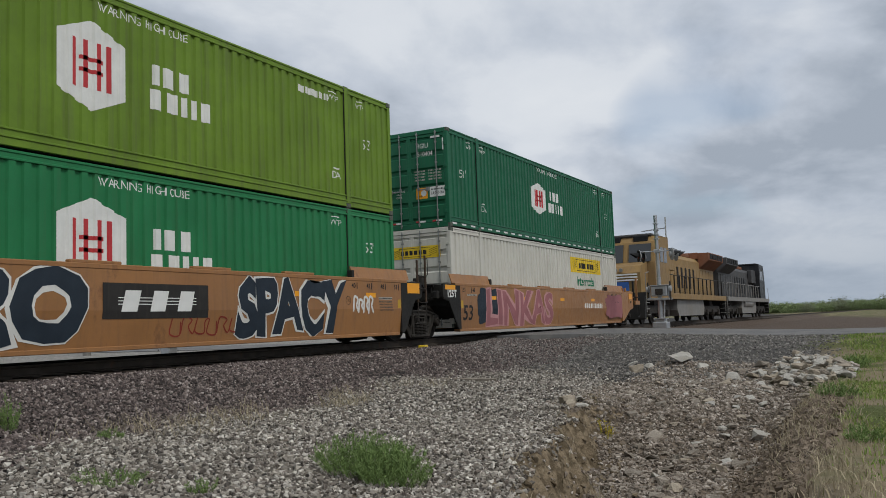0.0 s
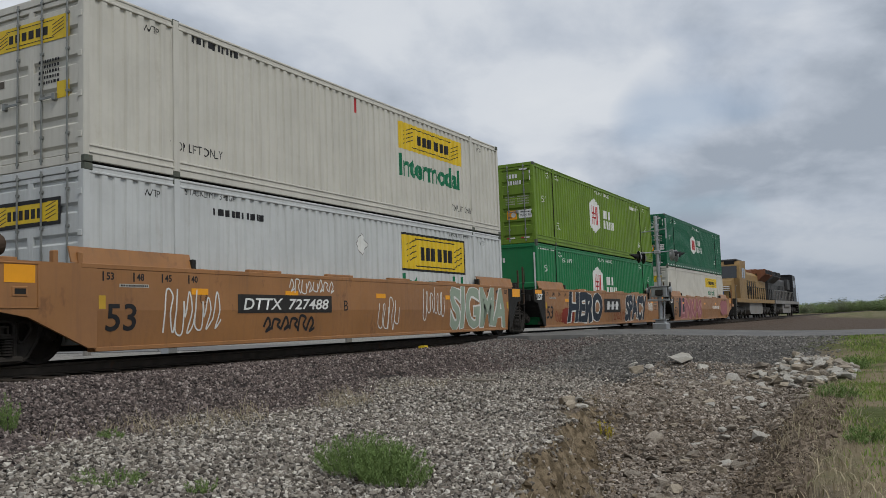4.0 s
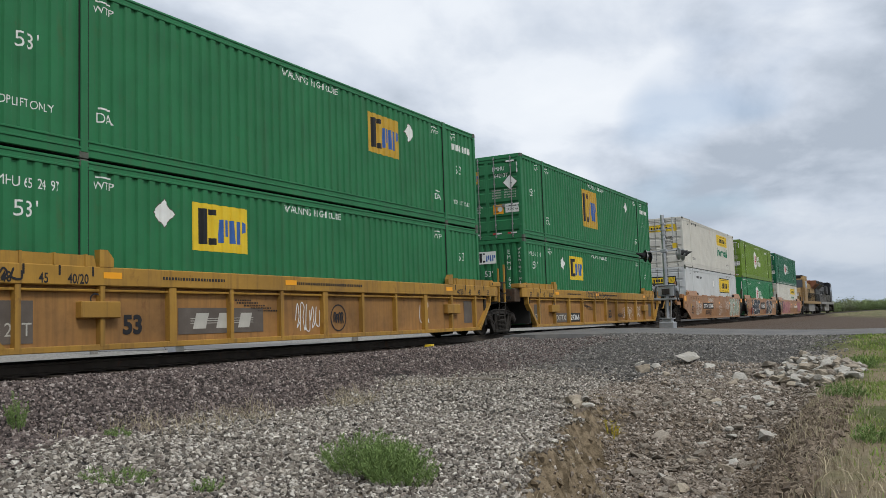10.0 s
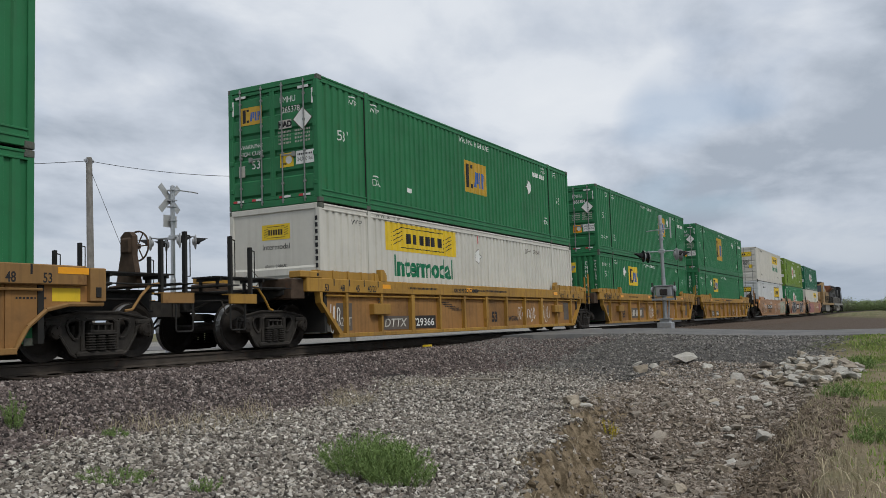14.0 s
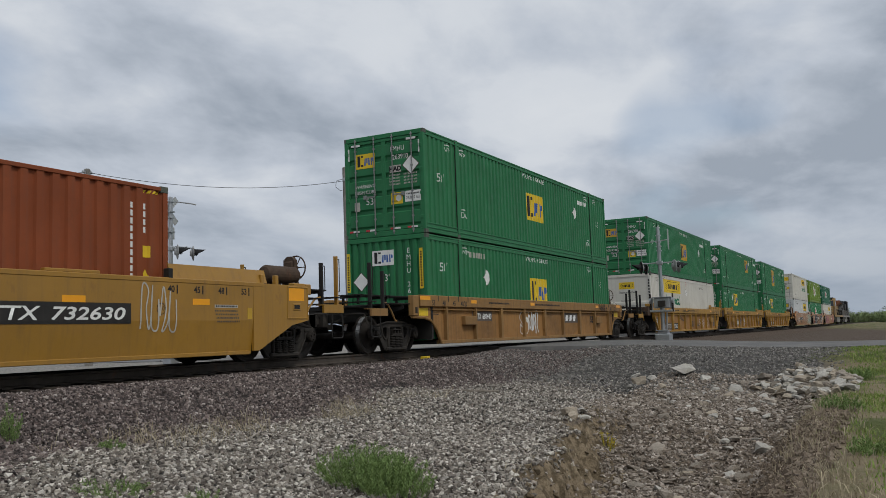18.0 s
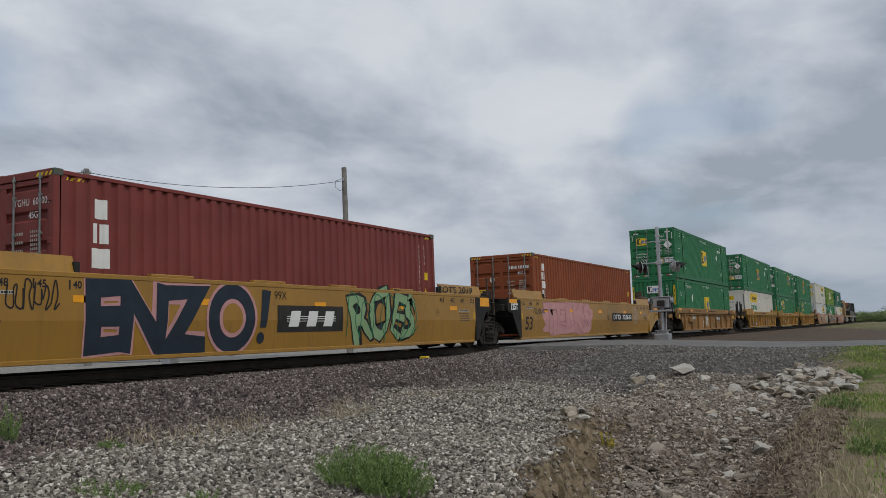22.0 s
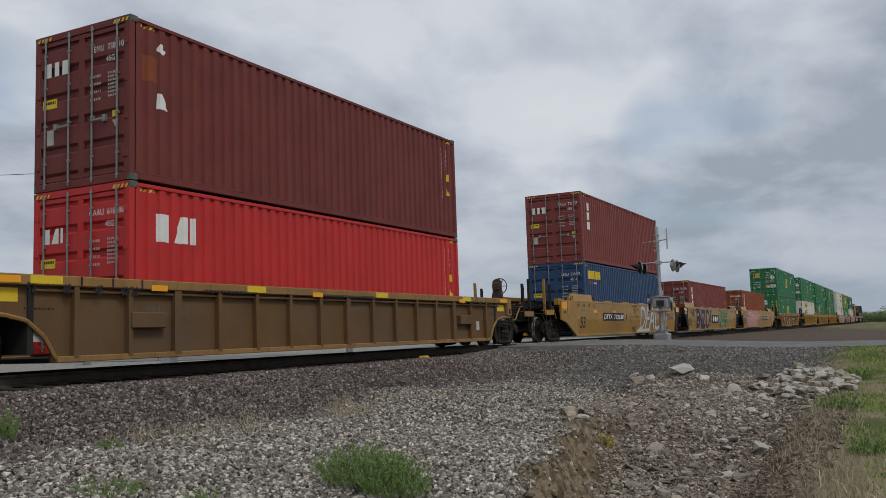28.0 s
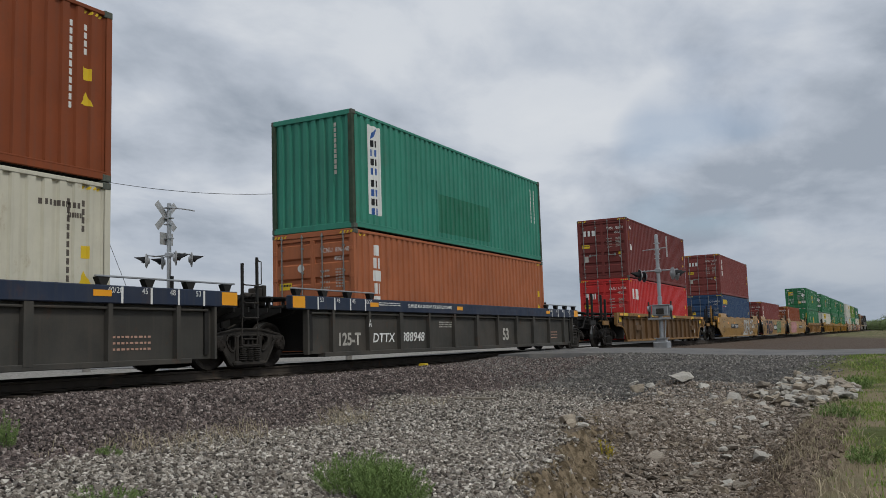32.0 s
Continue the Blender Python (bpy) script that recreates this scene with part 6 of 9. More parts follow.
EARTHY_ROCK = material("earth_stained_limestone", (0.36, 0.315, 0.26), 0.95, var=0.3, scale=6, dirt=0.7, dirt_col=(0.16, 0.125, 0.095), bump=0.7, bump_scale=20, per_object=0.6)
ROCKS = [rock_mesh(40 + i, WARM_ROCK if i in (2, 5, 8) else ROCK_MAT) for i in range(9)] + [rock_mesh(60 + i, WARM_ROCK if i == 3 else EARTHY_ROCK) for i in range(9)]


def boulder(x, y, size, k, rnd, name="boulder", parent=None, lift=0.0):
    ob = new(name, ROCKS[k % len(ROCKS)])
    ob.parent = parent
    s = size / 0.8
    ob.matrix_basis = pose(x, y, ground_height(x, y) + size * 0.13 + lift, rnd.uniform(-26, 26), rnd.uniform(-22, 22), rnd.uniform(0, 360)) @ Matrix.Diagonal((s, s, s * rnd.uniform(0.6, 0.95), 1))
    return ob


def boulders():
    rnd = random.Random(8)
    spots = [(23.74, 5.39, 0.52), (23.55, 6.52, 0.25), (22.94, 6.21, 0.41), (21.98, 6.27, 0.2), (23.42, 6.05, 0.24), (19.45, 6.2, 0.13), (23.36, 4.68, 0.25), (22.06, 3.67, 0.39), (22.52, 3.33, 0.28), (23.51, 3.24, 0.33), (23.13, 3.72, 0.24), (18.43, 3.9, 0.18), (17.5, 5.02, 0.1), (14.14, 3.94, 0.21), (13.75, 3.62, 0.24), (13.33, 3.62, 0.15), (12.58, 3.61, 0.22), (13.79, 3.09, 0.19), (14.36, 3.08, 0.15), (13.53, 2.5, 0.22), (12.79, 2.47, 0.28), (14.55, 2.12, 0.33), (12.69, 1.47, 0.16), (15.17, 1.83, 0.16), (14.79, 2.7, 0.22), (15.24, 2.8, 0.16), (16.2, 2.66, 0.2), (13.89, 2.46, 0.17), (15.65, 3.93, 0.2), (14.63, 3.8, 0.32), (15.46, 3.68, 0.17), (13.09, 2.67, 0.16), (19.55, 2.57, 0.29), (16.04, 1.56, 0.24), (13.94, 3.25, 0.18), (14.01, 3.47, 0.13), (12.37, 3.21, 0.18), (15.29, 2.33, 0.16), (14.53, 1.75, 0.13), (19.18, 3.85, 0.14), (17.48, 4.11, 0.13), (20.46, 5.54, 0.18), (22.39, 5.66, 0.13), (22.07, 4.17, 0.2), (11.4, 2.75, 0.22), (11.9, 3.0, 0.2), (12.3, 2.9, 0.17), (11.0, 2.2, 0.17), (10.6, 2.6, 0.2), (12.1, 2.3, 0.18), (12.9, 3.2, 0.24)]
    for i, (x, y, s) in enumerate(spots):
        ob = boulder(x - (0.5 if x > 18 else 0.15), y, s * (1.1 if x > 18 else 0.92), i, rnd)
        if i == 0:
            ob.matrix_basis = pose(23.3, 5.3, ground_height(23.3, 5.3) + 0.13, 24, 0, -62) @ Matrix.Diagonal((0.78, 0.55, 0.42, 1))
        tagged(ob, "large pale flat limestone block on the road's bank" if i == 0 else "broken pale limestone block in the washed-out ditch", "boulder", "boulders in the ditch")
    for i in range(210):
        x = rnd.uniform(9.5, 21.5)
        y = rnd.uniform(1.5 + 0.02 * x, bank_edge(x) - 0.6)
        ob = boulder(x, y, 0.06 + 0.15 * rnd.random() ** 2.2, 9 + rnd.randrange(9), rnd)
        tagged(ob, "small broken limestone piece in the washed-out ditch", "boulder", "boulders in the ditch")
    for i in range(70):
        x = rnd.uniform(16.5, 22.5)
        y = rnd.uniform(2.4, 2.9 + 0.33 * (x - 13))
        ob = boulder(x, y, 0.09 + 0.17 * rnd.random() ** 1.8, rnd.randrange(9), rnd)
        tagged(ob, "pale broken limestone piece scattered below the road", "boulder", "boulders in the ditch")
    pile = thing("rubble_pile", "heap of broken pale limestone below the road", "rubble pile", (0, 0, 0))
    for i in range(300):
        a, q = rnd.uniform(0, 6.283), rnd.random() ** 0.55
        u, v = q * math.cos(a), q * math.sin(a)
        x, y = 20.9 + 3.1 * u, 1.95 + 0.62 * u + 0.85 * v
        k = rnd.choice((0, 1, 3, 4, 6, 7, 2, 5, 8, 12, 10, 11, 14))
        boulder(x, y, 0.10 + 0.21 * rnd.random() ** 1.5, k, rnd, "stone", pile, lift=0.34 * (1 - q) * rnd.random() + 0.02)
    # broken lumps of old pavement at the head of the clay bank
    for x, y, q in ((14.6, 5.35, 0.34), (14.9, 5.2, 0.26), (14.3, 5.15, 0.2), (15.3, 5.35, 0.18)):
        ob = boulder(x, y, q, rnd.randrange(9), rnd, "pavement_lump", lift=0.05)
        tagged(ob, "broken lump of pale old pavement on the gully's lip", "boulder", "boulders in the ditch")



boulders()


# ---- plants ----
GRASS_MAT = island_material("grass_blades", [(0.13, 0.20, 0.04), (0.18, 0.27, 0.055), (0.23, 0.31, 0.075), (0.27, 0.32, 0.10), (0.42, 0.37, 0.20)], 0.8, bump=0.0)
STRAW_MAT = island_material("dry_straw", [(0.34, 0.285, 0.19), (0.46, 0.40, 0.28), (0.24, 0.195, 0.125)], 0.9, bump=0.0)
DEAD_MAT = island_material("dead_brown_weeds", [(0.20, 0.158, 0.11), (0.29, 0.24, 0.17), (0.39, 0.335, 0.245), (0.21, 0.22, 0.10)], 0.9, bump=0.0)
WEED_MAT = island_material("weed_leaves", [(0.11, 0.17, 0.05), (0.16, 0.24, 0.075), (0.21, 0.29, 0.10), (0.13, 0.20, 0.065)], 0.7, bump=0.0)
YELLOW_FLOWER = island_material("yellow_blossom", [(0.45, 0.34, 0.03), (0.5, 0.4, 0.05), (0.12, 0.16, 0.03)], 0.8, bump=0.0)


def blades(name, places, lo, hi, mat, label, seed, lean=0.5, width=0.008, category="grass"):
    rng = np.random.default_rng(seed)
    n = len(places)
    hgt = rng.uniform(lo, hi, n)
    a = rng.uniform(0, 6.283, n)
    d = np.stack([np.cos(a), np.sin(a)], -1)
    b = rng.uniform(0, 6.283, n)
    e = np.stack([np.cos(b), np.sin(b)], -1) * (rng.random(n) * lean)[:, None]
    at = np.array([(x, y, ground_height(x, y) - 0.01) for x, y in places])
    w = rng.uniform(0.6, 1.3, n) * width
    v = np.zeros((n, 5, 3))
    v[:, 0, :2], v[:, 1, :2] = d * w[:, None], -d * w[:, None]
    mid = e * (hgt * 0.35)[:, None]
    v[:, 2, :2], v[:, 3, :2] = d * (w * 0.7)[:, None] + mid, -d * (w * 0.7)[:, None] + mid
    v[:, 2, 2] = v[:, 3, 2] = hgt * 0.58
    v[:, 4, :2], v[:, 4, 2] = e * hgt[:, None], hgt * (1 - 0.25 * lean * rng.random(n))
    me = joined(name, v + at[:, None], np.array([(0, 1, 3), (0, 3, 2), (2, 3, 4)]), mat, label, category)
    return me


def verge(x, y):
    c = min(-0.42 + 0.1 * x, 1.0) + 0.25 * noise.noise((x * 0.7, 0.5, 3)) + 0.25 * noise.noise((x * 2.0, y * 2.0, 7))
    return smooth(c + 0.25, c - 0.5, y) * (0.08 + 0.92 * smooth(-0.2, 0.35, noise.noise((x * 0.55, y * 0.9, 1.0))))


blades("verge_grass", strew(21, 110000, 5.5, 25.0, -1.2, 2.6, lambda x, y: verge(x, y) * (0.7 + 0.25 * smooth(8.5, 12, x))), 0.02, 0.095, GRASS_MAT, "rough green and straw-coloured grass on the bank", 5, 0.8, 0.006)
blades("road_bank_grass", strew(22, 16000, 22.0, 27.3, -2.5, 2.6, lambda x, y: smooth(1.75, 0.9, y + 0.4 * noise.noise((x, y, 4))) * (0.2 + 0.8 * smooth(-0.2, 0.3, noise.noise((x * 0.8, y * 1.2, 8))))), 0.02, 0.09, GRASS_MAT, "rough grass on the road's bank", 6, 0.7, 0.012)
blades("dry_grass", strew(23, 6000, 6.0, 17.0, -0.4, 2.2, lambda x, y: smooth(0.75, 0.2, abs(y - min(-0.15 + 0.1 * x, 1.25))) * (0.2 + 0.8 * smooth(-0.2, 0.3, noise.noise((x, y * 1.5, 6))))), 0.04, 0.16, STRAW_MAT, "dead straw along the edge of the gully", 7, 1.1, 0.005)
blades("dry_grass", strew(24, 5000, 6.5, 16.5, 2.5, 6.5, lambda x, y: smooth(0.5, 0.1, abs(y - bank_edge(x) + 0.15)) * 0.8), 0.03, 0.12, STRAW_MAT, "dead straw along the edge of the gully", 8, 1.3, 0.005)
blades("dead_weeds", strew(26, 3500, 7.0, 16.5, 2.2, 6.0, lambda x, y: smooth(0.55, 0.1, abs(y - bank_edge(x) + 0.25)) * smooth(-0.05, 0.3, noise.noise((x * 1.1, y * 0.8, 3)))), 0.05, 0.24, DEAD_MAT, "brown dead weeds on the broken clay bank", 10, 0.9, 0.005)
blades("dead_weeds", strew(28, 8000, 6.5, 15.5, 0.1, 2.0, lambda x, y: smooth(0.45, 0.1, abs(y - 0.72 - 0.055 * (x - 9))) * smooth(-0.25, 0.25, noise.noise((x * 1.3, y * 1.5, 31)))), 0.03, 0.14, DEAD_MAT, "brown dead weeds between the grass and the dug earth", 12, 1.1, 0.005)
blades("tall_grass", strew(29, 3500, 9.5, 15.5, 0.4, 1.9, lambda x, y: smooth(0.35, 0.05, abs(y - 1.2 - 0.03 * (x - 12))) * smooth(-0.1, 0.3, noise.noise((x * 1.8, y * 2.0, 33)))), 0.10, 0.26, STRAW_MAT, "tall pale grass stems along the verge", 13, 0.7, 0.004)
stones("slipped_stones", strew(27, 2600, 6.5, 16.5, 2.2, 6.0, lambda x, y: smooth(0.6, 0.1, abs(y - bank_edge(x) + 0.22)) * (0.15 + 0.85 * smooth(-0.1, 0.3, noise.noise((x * 1.7, y * 1.7, 13))))), 0.02, 0.075, DITCH_MAT, "small stones slipped down the clay bank", 11, sink=0.2)
blades("dry_grass", strew(25, 12000, 7.0, 17.0, 7.0, 9.8, lambda x, y: smooth(0.9, 0.1, abs(y - 8.6)) * max(smooth(0.05, 0.35, noise.noise((x * 0.9, y * 0.9, 11))), 0.3 * smooth(1.6, 0.6, abs(x - 9.2)))), 0.08, 0.36, STRAW_MAT, "dead straw at the foot of the ballast", 9, 2.2, 0.004)


def leafy(name, x, y, rx, ry, tall, stems, seed, mat, label, leaf=0.03):
    """A low weed: fine stems with many small leaves."""
    rng = np.random.default_rng(seed)
    z0 = ground_height(x, y)
    vs = []
    stem = Build()
    for _ in range(stems):
        a, r = rng.uniform(0, 6.283), rng.random() ** 0.5
        px, py = x + rx * r * math.cos(a) * 0.75, y + ry * r * math.sin(a) * 0.75
        hgt = tall * (1.05 - 0.55 * r * r) * rng.uniform(0.6, 1.12)
        ex, ey = px + rx * 0.35 * r * math.cos(a) + rng.normal(0, 0.03), py + ry * 0.35 * r * math.sin(a) + rng.normal(0, 0.03)
        g = ground_height(px, py)
        stem.tube((px, py, g - 0.01), (ex, ey, g + hgt), 0.004, 3, 0.0015)
        for k in range(int(14 + hgt * 80)):
            t = rng.uniform(0.12, 1.0)
            c = np.array([px + (ex - px) * t, py + (ey - py) * t, g + hgt * t])
            d = rng.normal(size=3)
            d[2] = abs(d[2]) * 1.3 + 0.4
            d /= np.linalg.norm(d)
            s = np.cross(d, rng.normal(size=3))
            s /= np.linalg.norm(s) + 1e-6
            ln = leaf * rng.uniform(0.6, 1.6)
            vs.append([c, c + d * ln * 0.5 + s * ln * 0.1, c + d * ln, c + d * ln * 0.5 - s * ln * 0.1])
    ob = thing(name, label, "weed", (x, y, z0))
    me = joined("foliage", np.array(vs) - np.array((x, y, z0)), np.array([(0, 1, 2, 3)]), mat, "fine green leaves", "leaves")
    me.parent = ob
    del me["category"]
    q = stem.part("stem_tangle", mat, ob)
    q.matrix_basis = Matrix.Translation((-x, -y, -z0))
    q["kind"] = "stuff"
    return ob


leafy("weed", 7.62, 5.0, 0.40, 0.58, 0.40, 260, 1, WEED_MAT, "bushy green weed growing out of the gravel", 0.035)
leafy("weed", 7.35, 4.5, 0.32, 0.42, 0.36, 150, 2, WEED_MAT, "bushy green weed growing out of the gravel", 0.035)
leafy("weed", 5.95, 6.75, 0.32, 0.45, 0.14, 50, 3, WEED_MAT, "low green weed growing out of the gravel", 0.03)
leafy("weed", 6.2, 5.9, 0.15, 0.2, 0.13, 20, 4, WEED_MAT, "low green weed growing out of the gravel", 0.03)
leafy("weed", 7.55, 8.6, 0.17, 0.17, 0.12, 30, 5, WEED_MAT, "small tuft of green weed on the ballast", 0.03)
leafy("weed", 6.95, 9.65, 0.14, 0.14, 0.42, 26, 6, WEED_MAT, "tall thin weed on the ballast", 0.035)
leafy("flowering_weed", 14.3, 4.6, 0.16, 0.16, 0.28, 14, 7, YELLOW_FLOWER, "yellow flowering weed in the gully", 0.035)
leafy("weed", 9.6, 0.45, 0.25, 0.2, 0.16, 40, 8, WEED_MAT, "green weed on the grassy bank", 0.035)
leafy("weed", 13.2, 0.9, 0.4, 0.3, 0.22, 60, 9, WEED_MAT, "green weed on the grassy bank", 0.04)
leafy("weed", 21.2, 1.1, 0.5, 0.4, 0.3, 60, 10, WEED_MAT, "green weed beside the rubble", 0.05)


def timber_scrap():
    WOOD = material("grey_weathered_wood", (0.23, 0.2, 0.165), 0.9, var=0.3, scale=6, bump=0.4)
    b = Build().box(-0.75, 0.75, -0.05, 0.05, 0.0, 0.05, 0.008)
    ob = b.part("wooden_plank", WOOD, None, "", pose(17.25, 8.7, ground_height(17.25, 8.7) + 0.01, 2, 2, -72))
    tagged(ob, "grey weathered plank lying on the gravel", "plank")
    b = Build().box(-0.14, 0.14, -0.09, 0.09, 0.0, 0.12, 0.01)
    ob = b.part("marker_block", SIGN_YELLOW, None, "", pose(19.9, 11.15, ground_height(19.9, 11.15) - 0.02, 0, 0, 12))
    tagged(ob, "small yellow marker block beside the rail", "marker")


timber_scrap()


# ---- level crossing signals, poles and wires ----
LENS = glass_material("dark_red_lens", (0.10, 0.008, 0.006))
LAMP_BACK = material("grey_painted_lamp_back", (0.33, 0.33, 0.33), 0.6, var=0.12, scale=6, dirt=0.3, bump=0.05)
SIGN_BACK = material("aluminium_sign_back", (0.5, 0.5, 0.49), 0.5, metal=0.5, var=0.12, scale=4, dirt=0.2, bump=0.05)


def flasher(parent, x, y, z, face, swing):
    """A lamp with a round background disc and a long hood; face is +1 or -1 along y."""
    b = Build().lathe([(0.02, -0.11 * face), (0.09, -0.10 * face), (0.13, -0.05 * face), (0.25, -0.012 * face), (0.255, 0.0), (0.25, 0.012 * face)], (0, 0, 0), "y", 20)
    lamp = b.part("flashing_lamp", LAMP_BACK, parent, "grey round lamp with a black hood", pose(x, y, z, 0, 0, swing))
    Build().lathe([(0.25, 0.014 * face), (0.12, 0.016 * face)], (0, 0, 0), "y", 20).part("background", BLACK, lamp)
    Build().lathe([(0.11, 0.02 * face), (0.09, 0.045 * face), (0.02, 0.055 * face)], (0, 0, 0), "y", 16).part("lens", LENS, lamp)
    h, n, vs = Build(), 12, []
    for k in range(n + 1):
        a = math.pi * (-0.12 + 1.24 * k / n)
        u, w, ln = math.cos(a), math.sin(a), 0.14 + 0.27 * max(0.0, math.sin(a))
        for q in (0.14, 0.147):
            vs += [(u * q, 0.015 * face, w * q), (u * q, ln * face, w * q - 0.02)]
    fs = []
    for k in range(n):
        a, b_ = 4 * k, 4 * k + 4
        fs += [(a, b_, b_ + 1, a + 1), (a + 2, a + 3, b_ + 3, b_ + 2), (a + 1, b_ + 1, b_ + 3, a + 3), (a, a + 2, b_ + 2, b_)]
    fs += [(0, 1, 3, 2), (4 * n, 4 * n + 2, 4 * n + 3, 4 * n + 1)]
    h.add(vs, fs)
    h.part("hood", BLACK, lamp)
    return lamp


def crossing_signal(x, y, z, tall, lamp_z, buck, cabinet, swing):
    s = thing("crossing_signal", "galvanised level crossing signal mast with hooded flashing lamps", "crossing signal", (x, y, z), "crossing signals")
    Build().lathe([(0.09, 0.0), (0.09, tall * 0.45), (0.075, tall * 0.46), (0.075, tall), (0.02, tall + 0.03)], (0, 0, 0), "z", 16).part("mast", GALV, s)
    Build().box(-0.24, 0.24, -0.24, 0.24, -0.35, 0.12, 0.02).part("foundation", CONCRETE, s)
    Build().box(-0.2, 0.2, -0.2, 0.2, 0.12, 0.42, 0.02).box(-0.26, 0.26, -0.26, 0.26, 0.42, 0.46).part("junction_box", GALV, s)
    Build().tube((0, -0.75, lamp_z + 0.18), (0, 0.75, lamp_z + 0.18), 0.025, 8).box(-0.1, 0.1, -0.12, 0.12, lamp_z + 0.1, lamp_z + 0.26, 0.02).part("lamp_arm", GALV, s)
    for q in (-1, 1):
        Build().tube((-0.4, q * 0.62, lamp_z + 0.18), (0.4, q * 0.62, lamp_z + 0.18), 0.022, 8).part("lamp_arm", GALV, s)
        for u in (-0.36, 0.36):
            Build().tube((u, q * 0.62, lamp_z + 0.18), (u, q * 0.62, lamp_z), 0.018, 6).part("lamp_bracket", BLACK, s)
            flasher(s, u, q * 0.68, lamp_z, q, swing[0] if q > 0 else swing[1])
    if buck:
        for a in (-45, 45):
            Build().box(-0.61, 0.61, -0.004, 0.004, -0.115, 0.115).part("crossbuck_blade", SIGN_BACK, s, "bare metal back of a crossbuck blade", pose(0, 0.14 + (0.012 if a > 0 else 0), tall - 0.42, 0, a, 0))
        Build().box(-0.3, 0.3, 0.12, 0.128, tall - 1.42, tall - 1.0).part("track_sign", SIGN_BACK, s)
        for dz in (0.15, 0.5, 0.72, 1.2):
            Build().box(-0.11, 0.11, -0.11, 0.15, tall - dz - 0.02, tall - dz + 0.02).part("band_clamp", GALV, s)
        Build().path([(0.05, 0, tall - 0.12), (0.5, -0.45, tall - 0.2), (0.62, -0.58, tall - 0.24)], 0.022, 6).part("bell_arm", GALV, s)
    else:
        Build().tube((0, -0.42, tall - 0.55), (0, 0.6, tall - 0.62), 0.022, 6).part("cross_rod", GALV, s)
        Build().box(-0.02, 0.02, -0.43, -0.38, tall - 0.95, tall - 0.1).part("crossbuck_edge", SIGN_BACK, s)
        for dz in (0.35, 0.62, 0.8, 0.98):
            Build().box(-0.1, 0.1, -0.1, 0.1, tall - dz - 0.02, tall - dz + 0.02).part("band_clamp", GALV, s)
    if cabinet:
        Build().box(-0.22, 0.22, -0.36, 0.30, 1.36, 1.78, 0.03).box(-0.25, 0.25, -0.40, 0.34, 1.78, 1.82, 0.01).part("gate_mechanism_box", GALV, s)
        for q in (-1, 1):
            Build().lathe([(0.03, -0.05), (0.13, -0.04), (0.13, 0.04), (0.03, 0.05)], (-0.05, q * 0.46, 1.66), "y", 16).part("shaft_hub", GALV, s)
            Build().box(-0.12, 0.02, q * 0.46 - 0.02, q * 0.46 + 0.02, 1.2, 1.95, 0.01).part("gate_arm_support", STEEL, s)
        Build().box(-0.34, -0.22, -0.2, 0.1, 1.42, 1.66, 0.02).part("motor_cover", STEEL, s)
        Build().box(-0.3, 0.3, -0.3, 0.3, -0.02, 0.3, 0.03).part("base_casting", GALV, s)
        for u in (-0.4, 0.4):
            Build().tube((0, u, 1.25), (0, u, 1.8), 0.03, 8).part("bracket_post", GALV, s)
        Build().box(-0.3, 0.3, -0.45, 0.45, 1.20, 1.28, 0.01).part("bracket_plate", GALV, s)
        Build().tube((-0.03, -0.14, 0.45), (-0.03, -0.2, 1.2), 0.035, 8).part("conduit", GALV, s)
    return s


crossing_signal(36.0, 8.9, -0.16, 4.72, 3.05, False, True, (35, 35))
crossing_signal(21.75, 22.0, -0.44, 5.85, 3.9, True, False, (38, 50))

POLE_MAT = material("silvered_pole_wood", (0.24, 0.225, 0.205), 0.9, var=0.3, scale=4, streak=0.4, bump=0.4, bump_scale=30)


def utility_pole(x, y, tall, lean, fittings):
    p = thing("utility_pole", "weathered grey wooden utility pole", "utility pole", pose(x, y, -0.5, lean[0], lean[1], 0), "utility poles")
    Build().lathe([(0.165, 0), (0.15, tall * 0.4), (0.125, tall - 0.05), (0.1, tall)], (0, 0, 0), "z", 14).part("shaft", POLE_MAT, p)
    if fittings:
        for q in (-1, 1):
            Build().box(q * 0.13 - 0.02, q * 0.13 + 0.02, -0.05, 0.05, tall - 0.25, tall - 0.05, 0.01).lathe([(0.03, 0), (0.055, 0.03), (0.055, 0.09), (0.03, 0.12)], (q * 0.2, 0, tall - 0.2), "z", 10).part("insulator", GALV, p)
    else:
        Build().box(-0.16, -0.1, -0.06, 0.06, tall - 0.75, tall - 0.55, 0.01).part("wire_clamp", GALV, p)
        Build().path([(-0.14, 0, tall - 0.6), (-0.5, 0.2, tall - 0.75), (-0.55, 0.2, tall - 1.05), (-0.3, 0.1, tall - 1.22), (-0.13, 0, tall - 1.15)], 0.012, 5).part("wire_loop", BLACK, p)
    return p


utility_pole(25.1, 30.0, 8.37, (0, -1.0), True)
utility_pole(36.2, 24.5, 9.5, (0, -1.0), False)


def wire(a, b, sag, r, label):
    n = 24
    pts = [Vector(a).lerp(Vector(b), i / n) - Vector((0, 0, sag * 4 * (i / n) * (1 - i / n))) for i in range(n + 1)]
    ob = Build().path(pts, r, 5).part("overhead_wire", BLACK)
    return tagged(ob, label, "wire", "overhead wires")


